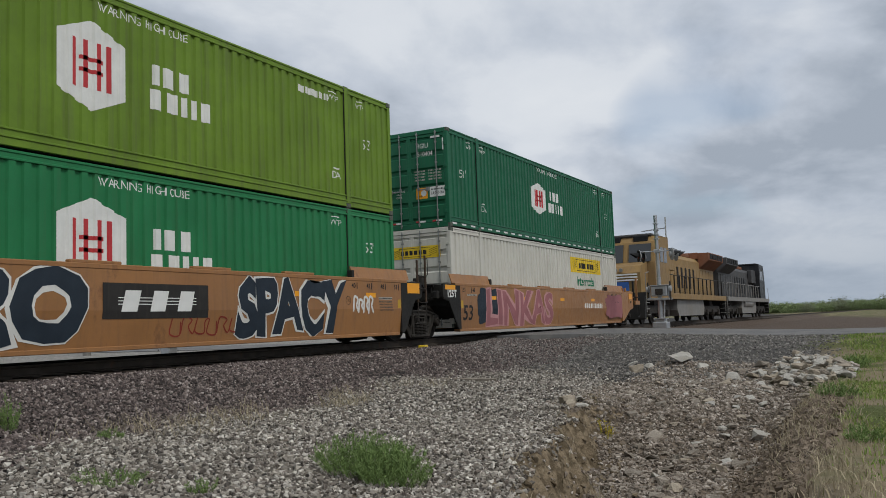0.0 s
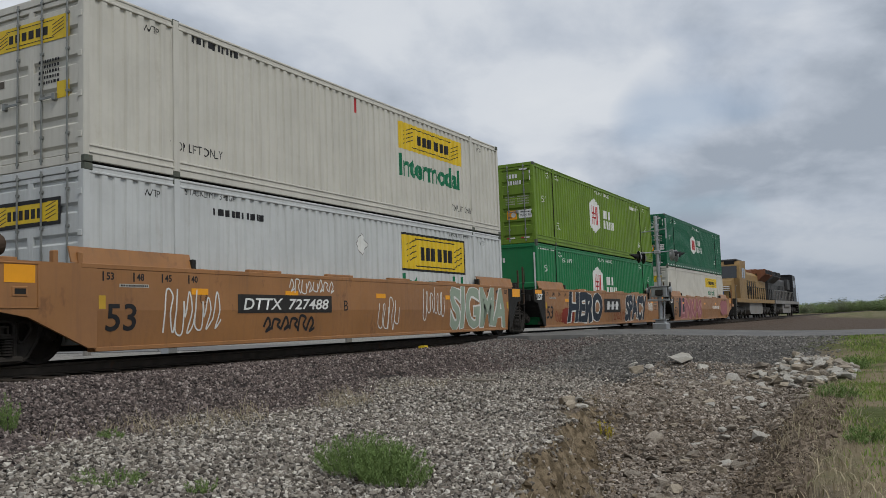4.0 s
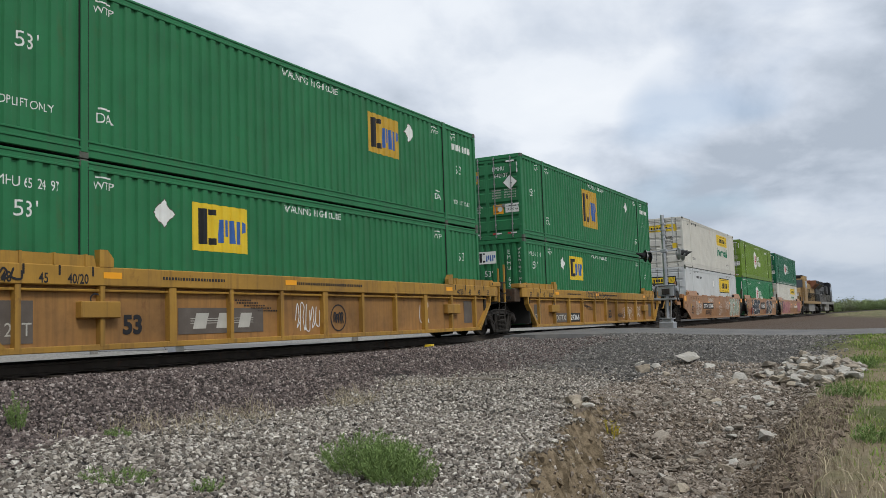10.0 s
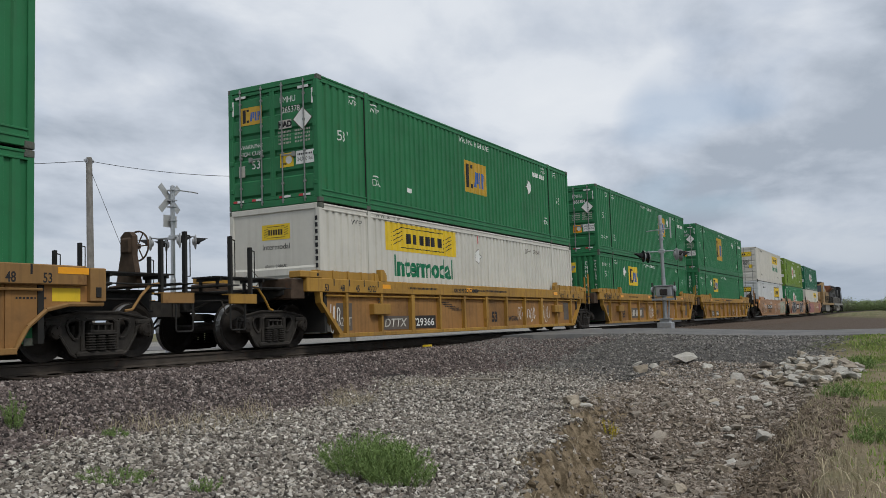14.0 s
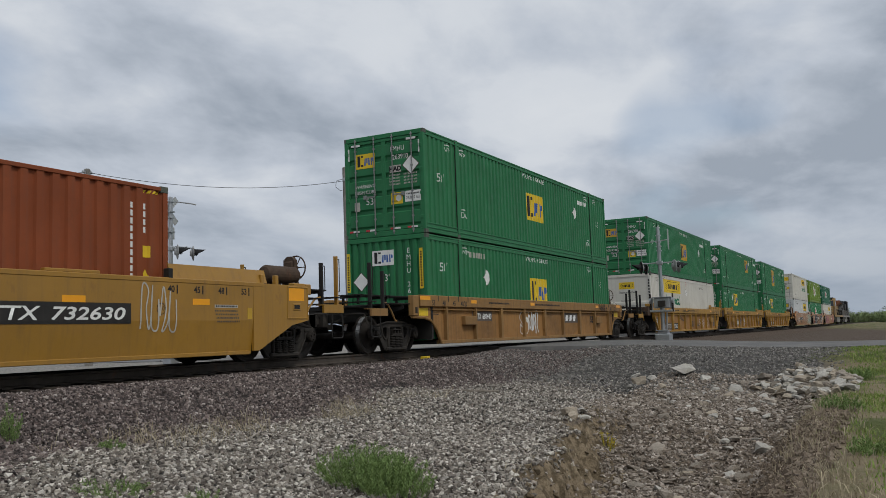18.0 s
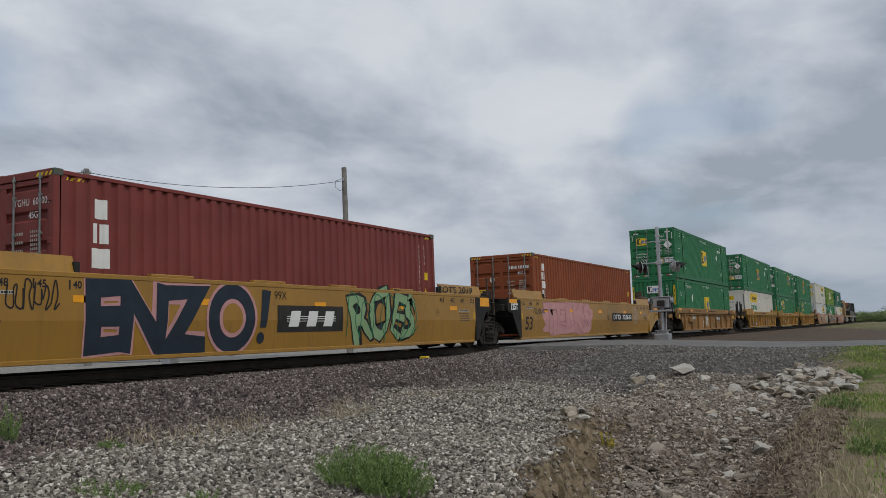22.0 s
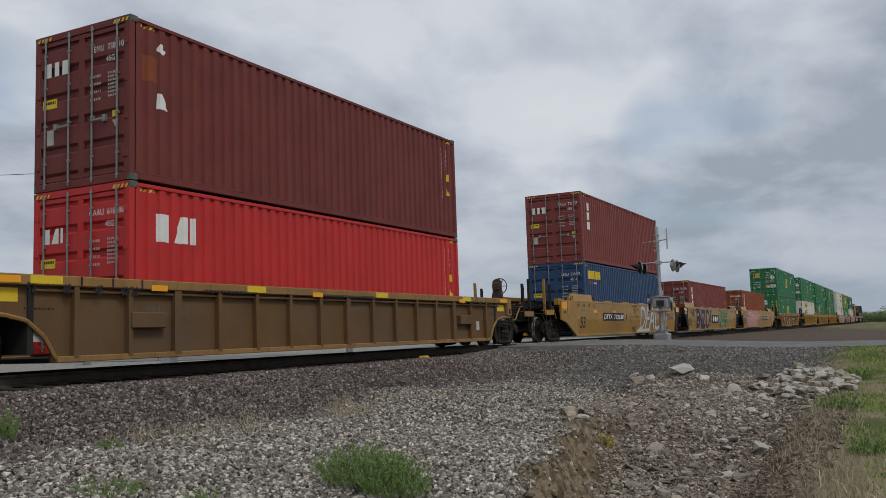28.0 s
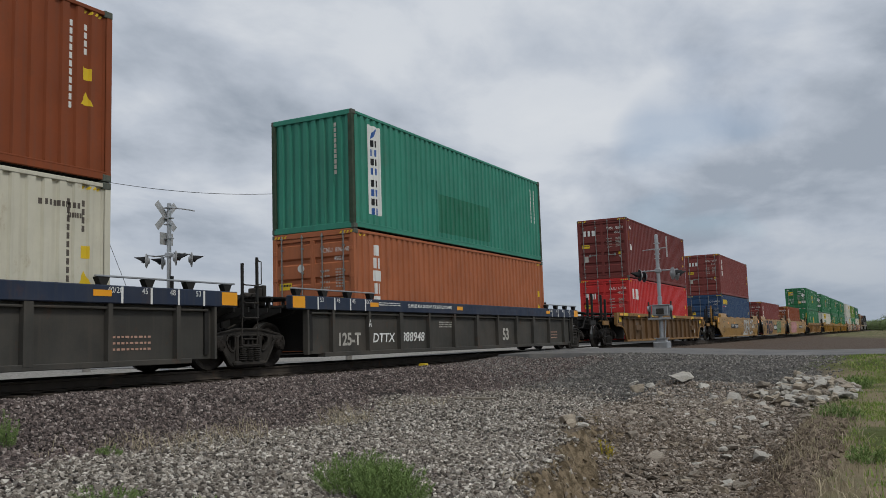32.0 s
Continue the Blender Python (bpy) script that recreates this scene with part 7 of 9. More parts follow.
TOP_A, TOP_B = (24.95, 30.0, 7.72), (36.0, 24.5, 8.3)
wire(TOP_A, TOP_B, 0.5, 0.012, "thin black overhead wire between wooden poles")
wire(TOP_A, (-8.0, 46.5, 7.6), 1.3, 0.012, "thin black overhead wire between wooden poles")
wire((25.0, 30.0, 7.4), (26.9, 27.8, -0.3), 0.0, 0.010, "steel guy wire from a pole to the ground")


# ---- far trees ----
BARK = material("dull_bark", (0.09, 0.075, 0.06), 0.95, var=0.3, scale=3, bump=0.3)
# distance haze is mixed into these leaf colours, paler than near foliage
LEAF_A = island_material("hazy_spring_leaves", [(0.16, 0.22, 0.09), (0.20, 0.26, 0.11), (0.23, 0.28, 0.13), (0.17, 0.22, 0.10)], 0.8, bump=0.0)
LEAF_B = island_material("hazy_grey_green_leaves", [(0.16, 0.19, 0.11), (0.20, 0.225, 0.13), (0.23, 0.245, 0.155)], 0.8, bump=0.0)


def tree_model(seed, tall, mat, thin=1.0):
    rng = np.random.default_rng(seed)
    b = Build()
    b.tube((0, 0, 0), (0.1, 0.05, tall * 0.4), tall * 0.03, 7, tall * 0.02)
    tips = []
    for k in range(11):
        a = rng.uniform(0, 6.283)
        z = tall * rng.uniform(0.15, 0.45)
        e = (math.cos(a) * tall * rng.uniform(0.2, 0.42), math.sin(a) * tall * rng.uniform(0.2, 0.42), tall * rng.uniform(0.35, 0.95))
        b.tube((0.05, 0.03, z), e, tall * 0.012, 5, tall * 0.004)
        tips.append(e)
    vs = []
    for e in tips + [(0, 0, tall * 0.8), (0, 0, tall * 0.5)]:
        for _ in range(int(170 * thin)):
            c = np.array(e) * (1, 1, rng.uniform(0.25, 1.0)) + rng.normal(0, tall * 0.10, 3)
            c[2] = max(c[2], tall * 0.06)
            d, s = rng.normal(size=3), rng.normal(size=3)
            d /= np.linalg.norm(d)
            s = np.cross(d, s)
            s /= np.linalg.norm(s)
            w = tall * rng.uniform(0.02, 0.042)
            vs.append([c - d * w, c + s * w * 0.8, c + d * w, c - s * w * 0.8])
    return b, np.array(vs)


def trees():
    models = []
    for i in range(5):
        b, vs = tree_model(60 + i, 1.0, None, 1.0 if i != 2 else 0.4)
        mat = LEAF_A if i % 2 == 0 else LEAF_B
        trunk = b.mesh("trunk")
        trunk.materials.append(BARK)
        ob = joined("crown", vs, np.array([(0, 1, 2, 3)]), mat, "", "")
        crown = ob.data
        bpy.data.objects.remove(ob)
        models.append((trunk, crown))
    rnd = random.Random(12)
    for i in range(125):
        yaw = radians(81.8 + i * 0.11 + rnd.uniform(-0.1, 0.1))
        d = 430 + rnd.uniform(-25, 35)
        x, y = d * math.sin(yaw), d * math.cos(yaw)
        t = rnd.choice((5.6, 6.4, 7.2, 6.0, 7.0)) * rnd.uniform(0.85, 1.1) * (1.25 if i % 13 == 4 else 1.0) * 0.62
        k = rnd.randrange(5)
        tr = thing("tree", "leafy spring tree in a distant tree line", "tree", pose(x, y, -0.5, 0, 0, rnd.uniform(0, 360)), "distant tree line")
        size = Matrix.Diagonal((t * 2.0, t * 2.0, t * 1.12, 1))
        hang("trunk", models[k][0], tr, "", size)
        c = hang("crown", models[k][1], tr, "", size)
        c["kind"] = "stuff"


trees()


# ---- locomotives ----
LOCO_YELLOW = material("grimy_yellow_loco_paint", (0.30, 0.19, 0.075), 0.6, var=0.2, scale=1.2, streak=0.6, dirt=0.6, dirt_col=(0.16, 0.11, 0.07), bump=0.06)
LOCO_GREY = material("grimy_grey_loco_paint", (0.06, 0.06, 0.062), 0.6, var=0.2, scale=1.2, streak=0.4, dirt=0.4, bump=0.06)
LOCO_BLACK = material("black_loco_paint", (0.02, 0.021, 0.024), 0.45, var=0.25, scale=1.2, streak=0.35, dirt=0.3, dirt_col=(0.08, 0.07, 0.06), bump=0.06)
LOCO_RUSTY = material("heat_rusted_exhaust_paint", (0.21, 0.085, 0.045), 0.8, var=0.3, scale=2, dirt=0.4, bump=0.1)
LOCO_SILVER = material("dusty_silver_paint", (0.25, 0.24, 0.225), 0.6, metal=0.2, var=0.2, scale=2, dirt=0.5, dirt_col=(0.2, 0.17, 0.13), bump=0.06)
CAB_GLASS = glass_material("dark_cab_glass", (0.02, 0.024, 0.028))


def locomotive(x, turned, body, roof, cab_paint, tank, trim, label, wings, rail):
    """A six-axle diesel, built nose towards +x; turned swings it round. x: its middle."""
    lo = thing("locomotive", label, "locomotive", pose(x, TRACK, 0, 0, 0, 180 if turned else 0), "locomotives")
    H = 11.0
    Build().box(-H + 0.35, H - 0.35, -1.5, 1.5, 1.42, 1.58, 0.02).part("deck", BLACK_CAR, lo)
    for s in (-1, 1):
        Build().box(-H + 0.35, H - 0.35, *sorted((s * 1.5, s * 1.56)), 1.28, 1.6, 0.01).part("side_sill", trim, lo)
    Build().prism([(-3.6, 0.35), (3.2, 0.35), (3.6, 0.7), (3.6, 1.3), (-3.6, 1.3), (-3.9, 0.8)], -1.35, 1.35, "y").part("fuel_tank", tank, lo)
    # long hood, with doors
    Build().prism([(-0.85, 1.58), (0.85, 1.58), (0.85, 3.75), (0.62, 4.02), (-0.62, 4.02), (-0.85, 3.75)], -H + 0.9, 5.6, "x").part("long_hood", body, lo)
    for s in (-1, 1):
        for i in range(14):
            u = -9.4 + i * 1.02
            Build().box(u, u + 0.94, *sorted((s * 0.85, s * 0.875)), 1.75, 3.3, 0.008).part("hood_door", body, lo)
        # radiator wings and dynamic brake blister
        Build().prism([(s * 0.8, 3.35), (s * 1.52, 3.95), (s * 1.52, 4.42), (s * 0.8, 4.42)], -H + 0.6, -H + 5.6, "x").part("radiator_wing", wings, lo)
        Build().box(3.2, 5.5, *sorted((s * 0.85, s * 1.2)), 2.9, 4.05, 0.05).part("blower_housing", body, lo)
    Build().box(-H + 0.6, -H + 5.6, -0.8, 0.8, 4.02, 4.46, 0.03).part("radiator_roof", wings, lo)
    Build().box(-3.8, 2.2, -0.6, 0.6, 4.0, 4.28, 0.06).part("engine_hatch", LOCO_RUSTY, lo)
    Build().box(-1.4, -0.4, -0.35, 0.35, 4.28, 4.5, 0.03).part("exhaust_stack", BLACK, lo)
    # cab and nose
    Build().prism([(5.6, 1.58), (8.7, 1.58), (8.7, 3.15), (8.35, 4.25), (8.1, 4.55), (5.6, 4.62)], -1.5, 1.5, "y").part("cab", cab_paint, lo)
    Build().box(5.5, 8.2, -1.3, 1.3, 4.55, 4.7, 0.05).part("cab_roof", roof, lo)
    Build().prism([(8.7, 1.58), (10.1, 1.58), (10.15, 2.6), (9.9, 2.95), (8.7, 3.2)], -1.1, 1.1, "y").part("nose", cab_paint if not turned else body, lo)
    for k in range(3):
        Build().box(10.13, 10.19, -0.95, 0.95, 2.2 + k * 0.14, 2.27 + k * 0.14).part("nose_stripe", TIN_WHITE if turned else trim, lo)
    Build().box(10.12, 10.17, -0.5, 0.5, 1.7, 2.15).part("nose_shield", DECAL_BLUE if turned else BLACK, lo)
    for k in range(5):
        for s in (-1, 1):
            Build().box(-3.6 + k * 1.1, -3.2 + k * 1.1, *sorted((s * 0.876, s * 0.9)), 2.0, 3.25, 0.006).part("intake_grille", BLACK, lo)
            Build().box(-H + 0.9 + k * 0.9, -H + 1.65 + k * 0.9, *sorted((s * 1.52, s * 1.54)), 4.02, 4.36).part("radiator_screen", BLACK, lo)
    for s in (-1, 1):
        Build().prism([(8.75, 3.2), (8.44, 4.15), (8.40, 4.15), (8.71, 3.2)], *sorted((s * 0.15, s * 1.3)), "y").part("windscreen", CAB_GLASS, lo, "", (0.02, 0, 0))
        for u in (6.1, 6.9):
            Build().box(u, u + 0.62, *sorted((s * 1.5, s * 1.512)), 3.2, 4.0, 0.004).part("side_window", CAB_GLASS, lo)
        Build().box(7.75, 8.25, *sorted((s * 1.5, s * 1.51)), 1.75, 3.8, 0.004).part("cab_door", cab_paint, lo)
        Build().box(8.05, 8.35, *sorted((s * 0.35, s * 1.1)), 4.28, 4.58, 0.03).part("number_board", BLACK, lo)
    for s in (-1, 1):
        Build().tube((10.14, s * 0.14, 2.75), (10.22, s * 0.14, 2.75), 0.1, 12).part("headlight", LOCO_SILVER, lo)
    # ends: pilots, steps, couplers
    for e in (-1, 1):
        Build().prism([(e * (H - 0.3), 0.25), (e * (H - 0.05), 0.3), (e * (H - 0.2), 1.58), (e * (H - 0.5), 1.58)], -1.45, 1.45, "y").part("pilot", BLACK_CAR, lo)
        coupler(lo, e * (H - 0.25), e)
        for s in (-1, 1):
            for k in range(4):
                Build().box(e * (H - 0.62) - 0.28, e * (H - 0.62) + 0.28, *sorted((s * 1.2, s * 1.5)), 0.45 + k * 0.3, 0.48 + k * 0.3).part("step", LOCO_SILVER, lo)
            Build().path([(e * (H - 0.35), s * 1.48, 0.6), (e * (H - 0.35), s * 1.48, 2.5), (e * (H - 1.0), s * 1.48, 2.6)], 0.02, 6).part("handrail", LOCO_SILVER, lo)
    for s in (-1, 1):
        for i in range(12):
            u = -9.6 + i * 1.28
            Build().tube((u, s * 1.46, 1.58), (u, s * 1.46, 2.62), 0.035, 6).part("handrail_post", rail, lo)
        Build().tube((-10.4, s * 1.46, 2.62), (5.5, s * 1.46, 2.62), 0.025, 6).part("handrail", rail, lo)
    # trucks of three axles
    for e in (-1, 1):
        t = Build().box(e * 7.3 - 2.5, e * 7.3 + 2.5, -1.2, -1.02, 0.5, 0.95, 0.05).box(e * 7.3 - 2.5, e * 7.3 + 2.5, 1.02, 1.2, 0.5, 0.95, 0.05).box(e * 7.3 - 0.4, e * 7.3 + 0.4, -1.1, 1.1, 0.7, 1.3).part("truck_frame", STEEL, lo)
        for k in (-1, 0, 1):
            u = e * 7.3 + k * 1.9
            for s in (-1, 1):
                Build().lathe([(0.1, -0.07), (0.36, -0.03), (0.52, -0.06), (0.53, 0.06), (0.1, 0.07)], (u, s * 0.79, 0.53), "y", 20).part("wheel", WHEEL, t)
                Build().box(u - 0.2, u + 0.2, *sorted((s * 1.0, s * 1.28)), 0.34, 0.72, 0.03).part("axle_box", STEEL, t)
    Build().lathe([(0.28, -2.2), (0.32, -2.15), (0.32, 2.15), (0.28, 2.2)], (-0.6, -1.2, 1.12), "x", 12).part("air_reservoir", LOCO_SILVER, lo)
    return lo


ride(locomotive(53.05, True, LOCO_YELLOW, LOCO_GREY, LOCO_YELLOW, LOCO_SILVER, LOCO_YELLOW, "grimy yellow diesel locomotive with a grey roof, running backwards", LOCO_RUSTY, BLACK_CAR))
ride(locomotive(75.2, False, LOCO_GREY, LOCO_BLACK, LOCO_BLACK, LOCO_SILVER, LOCO_SILVER, "black and grey diesel locomotive at the head of the train", LOCO_GREY, LOCO_SILVER))


# ---- paintwork on the containers ----
PINK = material("pink_spray_paint", (0.52, 0.27, 0.27), 0.7, var=0.15, scale=2.5, bump=0.03)
PINK_EDGE = material("rosy_spray_outline", (0.40, 0.17, 0.18), 0.7, var=0.15, scale=2.5, bump=0.03)
PINK_DARK = material("dark_pink_spray_paint", (0.33, 0.13, 0.14), 0.7, var=0.15, scale=2.5, bump=0.03)
NAVY_SPRAY = material("blue_black_spray_paint", (0.022, 0.032, 0.045), 0.6, var=0.2, scale=3, bump=0.03)
WHITE_SPRAY = material("white_spray_paint", (0.68, 0.67, 0.63), 0.7, var=0.12, scale=3, bump=0.03)
PALE_GREEN_SPRAY = material("pale_grey_green_spray_paint", (0.30, 0.36, 0.28), 0.7, var=0.12, scale=2.5, bump=0.03)
GREEN_SPRAY = material("pale_green_spray_paint", (0.24, 0.36, 0.19), 0.7, var=0.12, scale=2.5, bump=0.03)
SILVER_SPRAY = material("silver_spray_paint", (0.50, 0.51, 0.50), 0.5, var=0.1, scale=2.5, bump=0.03)
RED_SPRAY = material("dull_red_spray_paint", (0.24, 0.04, 0.028), 0.75, var=0.3, scale=2.5, bump=0.03)
PEACH_SPRAY = material("peach_spray_paint", (0.50, 0.30, 0.22), 0.7, var=0.12, scale=2.5, bump=0.03)
DARK_PANEL = material("black_stencil_panel", (0.03, 0.028, 0.026), 0.65, var=0.25, scale=3, streak=0.3, bump=0.04)
Y53, Y40 = -1.295 + 0.009, -1.219 + 0.009


def side_marks(c, long_, ink, low, rear_53=True):
    """The plain markings that every long box carries on its near side."""
    y = Y53 if long_ else Y40
    n = L53 if long_ else L40
    if not long_:
        return
    z53 = 1.90 if low else 1.52
    for x in (1.0, n - 1.1):
        pressed(words("53'", 0.25, ink, c, x, y, z53), True)
    for x in (2.4, n - 2.5) if low else (1.45, 2.4, n - 2.5, n - 1.4):
        pressed(words("WTP", 0.13, ink, c, x, y, 2.46), True)
        pressed(bars(c, x, y, 2.64, 0.3, 0.025, ink, 1, 1), True)
    if not low:
        for x in (2.42, n - 2.45):
            pressed(words("DA", 0.17, ink, c, x, y, 0.64), True)
            pressed(bars(c, x, y, 0.86, 0.24, 0.03, ink, 1, 1), True)
    pressed(words("WARNING HIGH CUBE", 0.15, ink, c, 8.0, y, 2.55, thin=0.95), True)


def diamond(c, x, z, y, s=0.24, end=False):
    shape(c, [(-s - 0.025, 0), (0, -s - 0.025), (s + 0.025, 0), (0, s + 0.025)], x, y + 0.001, z, GREY_PANEL, end, "placard_edge") if end else pressed(shape(c, [(-s - 0.02, 0), (0, -s - 0.02), (s + 0.02, 0), (0, s + 0.02)], x, y + 0.0015, z, GREY_PANEL, name="placard_edge"), True)
    ob = shape(c, [(-s, 0), (0, -s * 1.0), (s, 0), (0, s * 1.0)], x, y, z, TIN_WHITE, end, "placard", "white diamond placard")
    return ob


def emblem(c, x0, x1, z0, z1, y, panel, long_=True, end=False):
    """A yellow panel with a dark, a blue and a grey upright shape."""
    w, h = x1 - x0, z1 - z0
    cx, cz = (x0 + x1) / 2, (z0 + z1) / 2
    obs = [plate(c, cx, y, cz, w, h, panel, end, "logo_panel")]
    fwd = 0.0015

    def at(u, lst, mat):
        o = [(p * w, q * h) for p, q in lst]
        obs.append(shape(c, o, cx, y - fwd, cz, mat, end, "logo_shape"))

    at(0, [(-0.40, -0.36), (-0.26, -0.36), (-0.26, 0.39), (-0.40, 0.39)], INK)
    at(0, [(-0.22, -0.36), (-0.10, -0.36), (-0.10, -0.22), (-0.22, -0.22)], INK)
    at(0, [(-0.22, 0.27), (-0.10, 0.27), (-0.10, 0.39), (-0.22, 0.39)], INK)
    at(0, [(-0.06, -0.3), (0.03, -0.3), (0.03, 0.2), (-0.02, 0.2)], DECAL_BLUE)
    at(0, [(0.06, -0.16), (0.13, -0.16), (0.13, 0.2), (0.06, 0.2)], DECAL_BLUE)
    at(0, [(0.16, -0.3), (0.25, -0.3), (0.22, 0.2), (0.16, 0.2)], DECAL_BLUE)
    at(0, [(0.29, -0.3), (0.35, -0.3), (0.35, 0.2), (0.29, 0.2)], DECAL_BLUE)
    at(0, [(0.37, -0.06), (0.45, -0.02), (0.45, 0.16), (0.37, 0.2)], DECAL_BLUE)
    if not end:
        for o in obs:
            pressed(o, long_)
    return obs


def hexagon(c, x0, x1, z0, z1, y):
    cx, cz, w, h = (x0 + x1) / 2, (z0 + z1) / 2, (x1 - x0) / 2, (z1 - z0) / 2
    pressed(shape(c, [(-w, -h * 0.62), (0, -h), (w, -h * 0.62), (w, h * 0.62), (0, h), (-w, h * 0.62)], cx, y, cz, TIN_WHITE, name="logo_panel"), True)
    for u in (-0.5, -0.2, 0.2, 0.5):
        pressed(plate(c, cx + u * w, y - 0.0015, cz, w * 0.13, h * 1.05, DECAL_RED, name="logo_shape"), True)
    for q in (-0.13, 0.13):
        pressed(plate(c, cx, y - 0.0015, cz + q * h, w * 0.7, h * 0.09, DECAL_RED, name="logo_shape"), True)


def yellow_board(c, x0, x1, z0, z1, y, border, end=False):
    """A yellow board with a dark name bar between two flourishes."""
    w, h, cx, cz = x1 - x0, z1 - z0, (x0 + x1) / 2, (z0 + z1) / 2
    obs = []
    if border:
        obs.append(plate(c, cx, y, cz, w, h, INK, end, "board_edge"))
        obs.append(plate(c, cx, y - 0.0015, cz, w - 0.12, h - 0.12, SIGN_YELLOW, end, "yellow_board"))
    else:
        obs.append(plate(c, cx, y, cz, w, h, SIGN_YELLOW, end, "yellow_board"))
    obs.append(bars(c, cx + 0.02 * w, y - 0.003, cz - h * 0.2, w * 0.5, h * 0.36, INK, 6, 5, end, "name_bar"))
    for s in (-1, 1):
        for k in range(4):
            obs.append(plate(c, cx + s * w * 0.36, y - 0.003, cz + h * (0.26 - 0.15 * k) * -s, w * 0.15, h * 0.03, INK, end, "flourish", tilt=-18))
    for q in (-1, 1):
        obs.append(plate(c, cx, y - 0.003, cz + q * h * 0.36, w * 0.62, h * 0.03, INK, end, "flourish"))
    if not end:
        for o in obs:
            pressed(o, True)


def box_number(c, x, y, z, w, h, mat, seed, long_=True, end=False):
    ob = bars(c, x - 0.22 * w, y, z, w * 0.4, h, mat, 4, seed, end)
    oc = bars(c, x + 0.24 * w, y, z, w * 0.5, h, mat, 6, seed + 1, end)
    if not end:
        pressed(ob, long_)
        pressed(oc, long_)


def number_lines(c, ink, seed, code, number, x, y0, y1, z, h, gap):
    """The owner code and number of a box on its rear end, in two lines, or plain bars where they cannot be read."""
    if code:
        words(code, h, ink, c, y0, x, z, end=True, thin=0.85)
    else:
        bars(c, y0, x, z, 0.4, h, ink, 4, seed, True)
    if number:
        words(number, h, ink, c, y1, x, z - gap, end=True, thin=0.85)
    else:
        bars(c, y1, x, z - gap, 0.52, h, ink, 6, seed + 1, True)


def door_marks(c, ink, seed, style, code="", number=""):
    """Markings of the rear end; y is across, + on the far leaf."""
    x = 0.010
    if style != "short":
        plain = style == "long"
        number_lines(c, ink, seed, code, number, x, -0.46, -0.55, 2.36, 0.145, 0.24)
        for k in range(4):
            bars(c, -0.36, x, 1.66 - 0.085 * k, 0.34, 0.045, FADED_WHITE, 9, seed + 2 + k, True, "small_print", gap=0.9)
            bars(c, -0.86, x, 1.66 - 0.085 * k, 0.42, 0.045, FADED_WHITE, 10, seed + 9 + k, True, "small_print", gap=0.9)
        words("53'", 0.20, ink, c, 0.78 if plain else 0.45, x, 1.36 if plain else 0.93, end=True)
        if plain:
            for k, word in enumerate(("WARNING", "HIGH", "CUBE")):
                words(word, 0.058, ink, c, 0.36, x, 1.12 - 0.085 * k, end=True)
        else:
            words("WARNING", 0.10, ink, c, 0.62, x, 1.42, end=True, shear=0.2)
            words("HIGH CUBE", 0.10, ink, c, 0.62, x, 1.25, end=True)
            plate(c, -0.38, x, 1.86, 0.36, 0.2, FADED_WHITE, True, "notice")
            words("HAD", 0.13, INK, c, -0.38, x - 0.003, 1.80, end=True, bold=0.01)
        plate(c, -0.41, x, 1.03, 0.38, 0.32, DECAL_ORANGE if plain else SIGN_YELLOW, True, "notice", "orange warning notice" if plain else "yellow warning notice")
        disc(c, -0.47, x - 0.002, 1.03, 0.09, TIN_WHITE, True, name="notice_symbol")
        bars(c, -0.34, x - 0.002, 0.92, 0.16, 0.05, INK, 5, 8, True, "small_print")
        plate(c, -0.92, x, 1.05, 0.5, 0.3, TIN_WHITE, True, "notice")
        words("24,000 lbs", 0.085, INK, c, -0.92, x - 0.003, 0.97, end=True, thin=0.9)
        bars(c, -0.92, x - 0.003, 1.10, 0.4, 0.04, INK, 9, 3, True, "small_print")
        plate(c, 0.90, x, 0.90, 0.18, 0.26, FADED_WHITE, True, "notice")
        for y in (-0.95, -0.4, 0.4, 0.95):
            plate(c, y, x - 0.003, 0.2, 0.2, 0.05, TIN_WHITE, True, "reflector")
            plate(c, y + 0.16, x - 0.003, 0.2, 0.12, 0.05, DECAL_RED, True, "reflector")
        for y in (-0.9, 0.92):
            plate(c, y, x, 2.66, 0.3, 0.06, TIN_WHITE, True, "reflector")
        plate(c, -1.15, x - 0.003, 2.42, 0.04, 0.35, TIN_WHITE, True, "reflector")
        plate(c, 1.15, x - 0.003, 2.42, 0.04, 0.35, TIN_WHITE, True, "reflector")
    else:
        if code:
            words(code + "  " + number, 0.115, ink, c, -0.70, x, 2.36, end=True, thin=0.85)
        else:
            bars(c, -0.45, x, 2.36, 0.3, 0.105, ink, 4, seed, True)
            bars(c, -0.88, x, 2.36, 0.42, 0.105, ink, 7, seed + 1, True)
        words("45G1", 0.11, ink, c, -0.77, x, 2.15, end=True, thin=0.85)
        for k in range(7):
            if k % 2 == 0:
                bars(c, -0.36, x, 1.90 - 0.068 * k, 0.26, 0.045, FADED_WHITE if ink is TIN_WHITE else ink, 6, seed + k, True, "small_print", gap=0.8)
            bars(c, -0.80, x, 1.92 - 0.068 * k, 0.25, 0.04, FADED_WHITE if ink is TIN_WHITE else ink, 6, seed + 9 + k, True, "small_print", gap=0.8)
        plate(c, 0.82, x, 1.60, 0.38, 0.17, SIGN_YELLOW, True, "notice", "yellow warning notice")
        bars(c, 0.82, x - 0.002, 1.60, 0.30, 0.05, INK, 7, 5, True, "small_print")
        plate(c, 0.80, x, 0.98, 0.18, 0.28, FADED_WHITE, True, "notice")
        plate(c, -0.86, x, 1.2, 0.15, 0.11, SIGN_YELLOW, True, "notice")
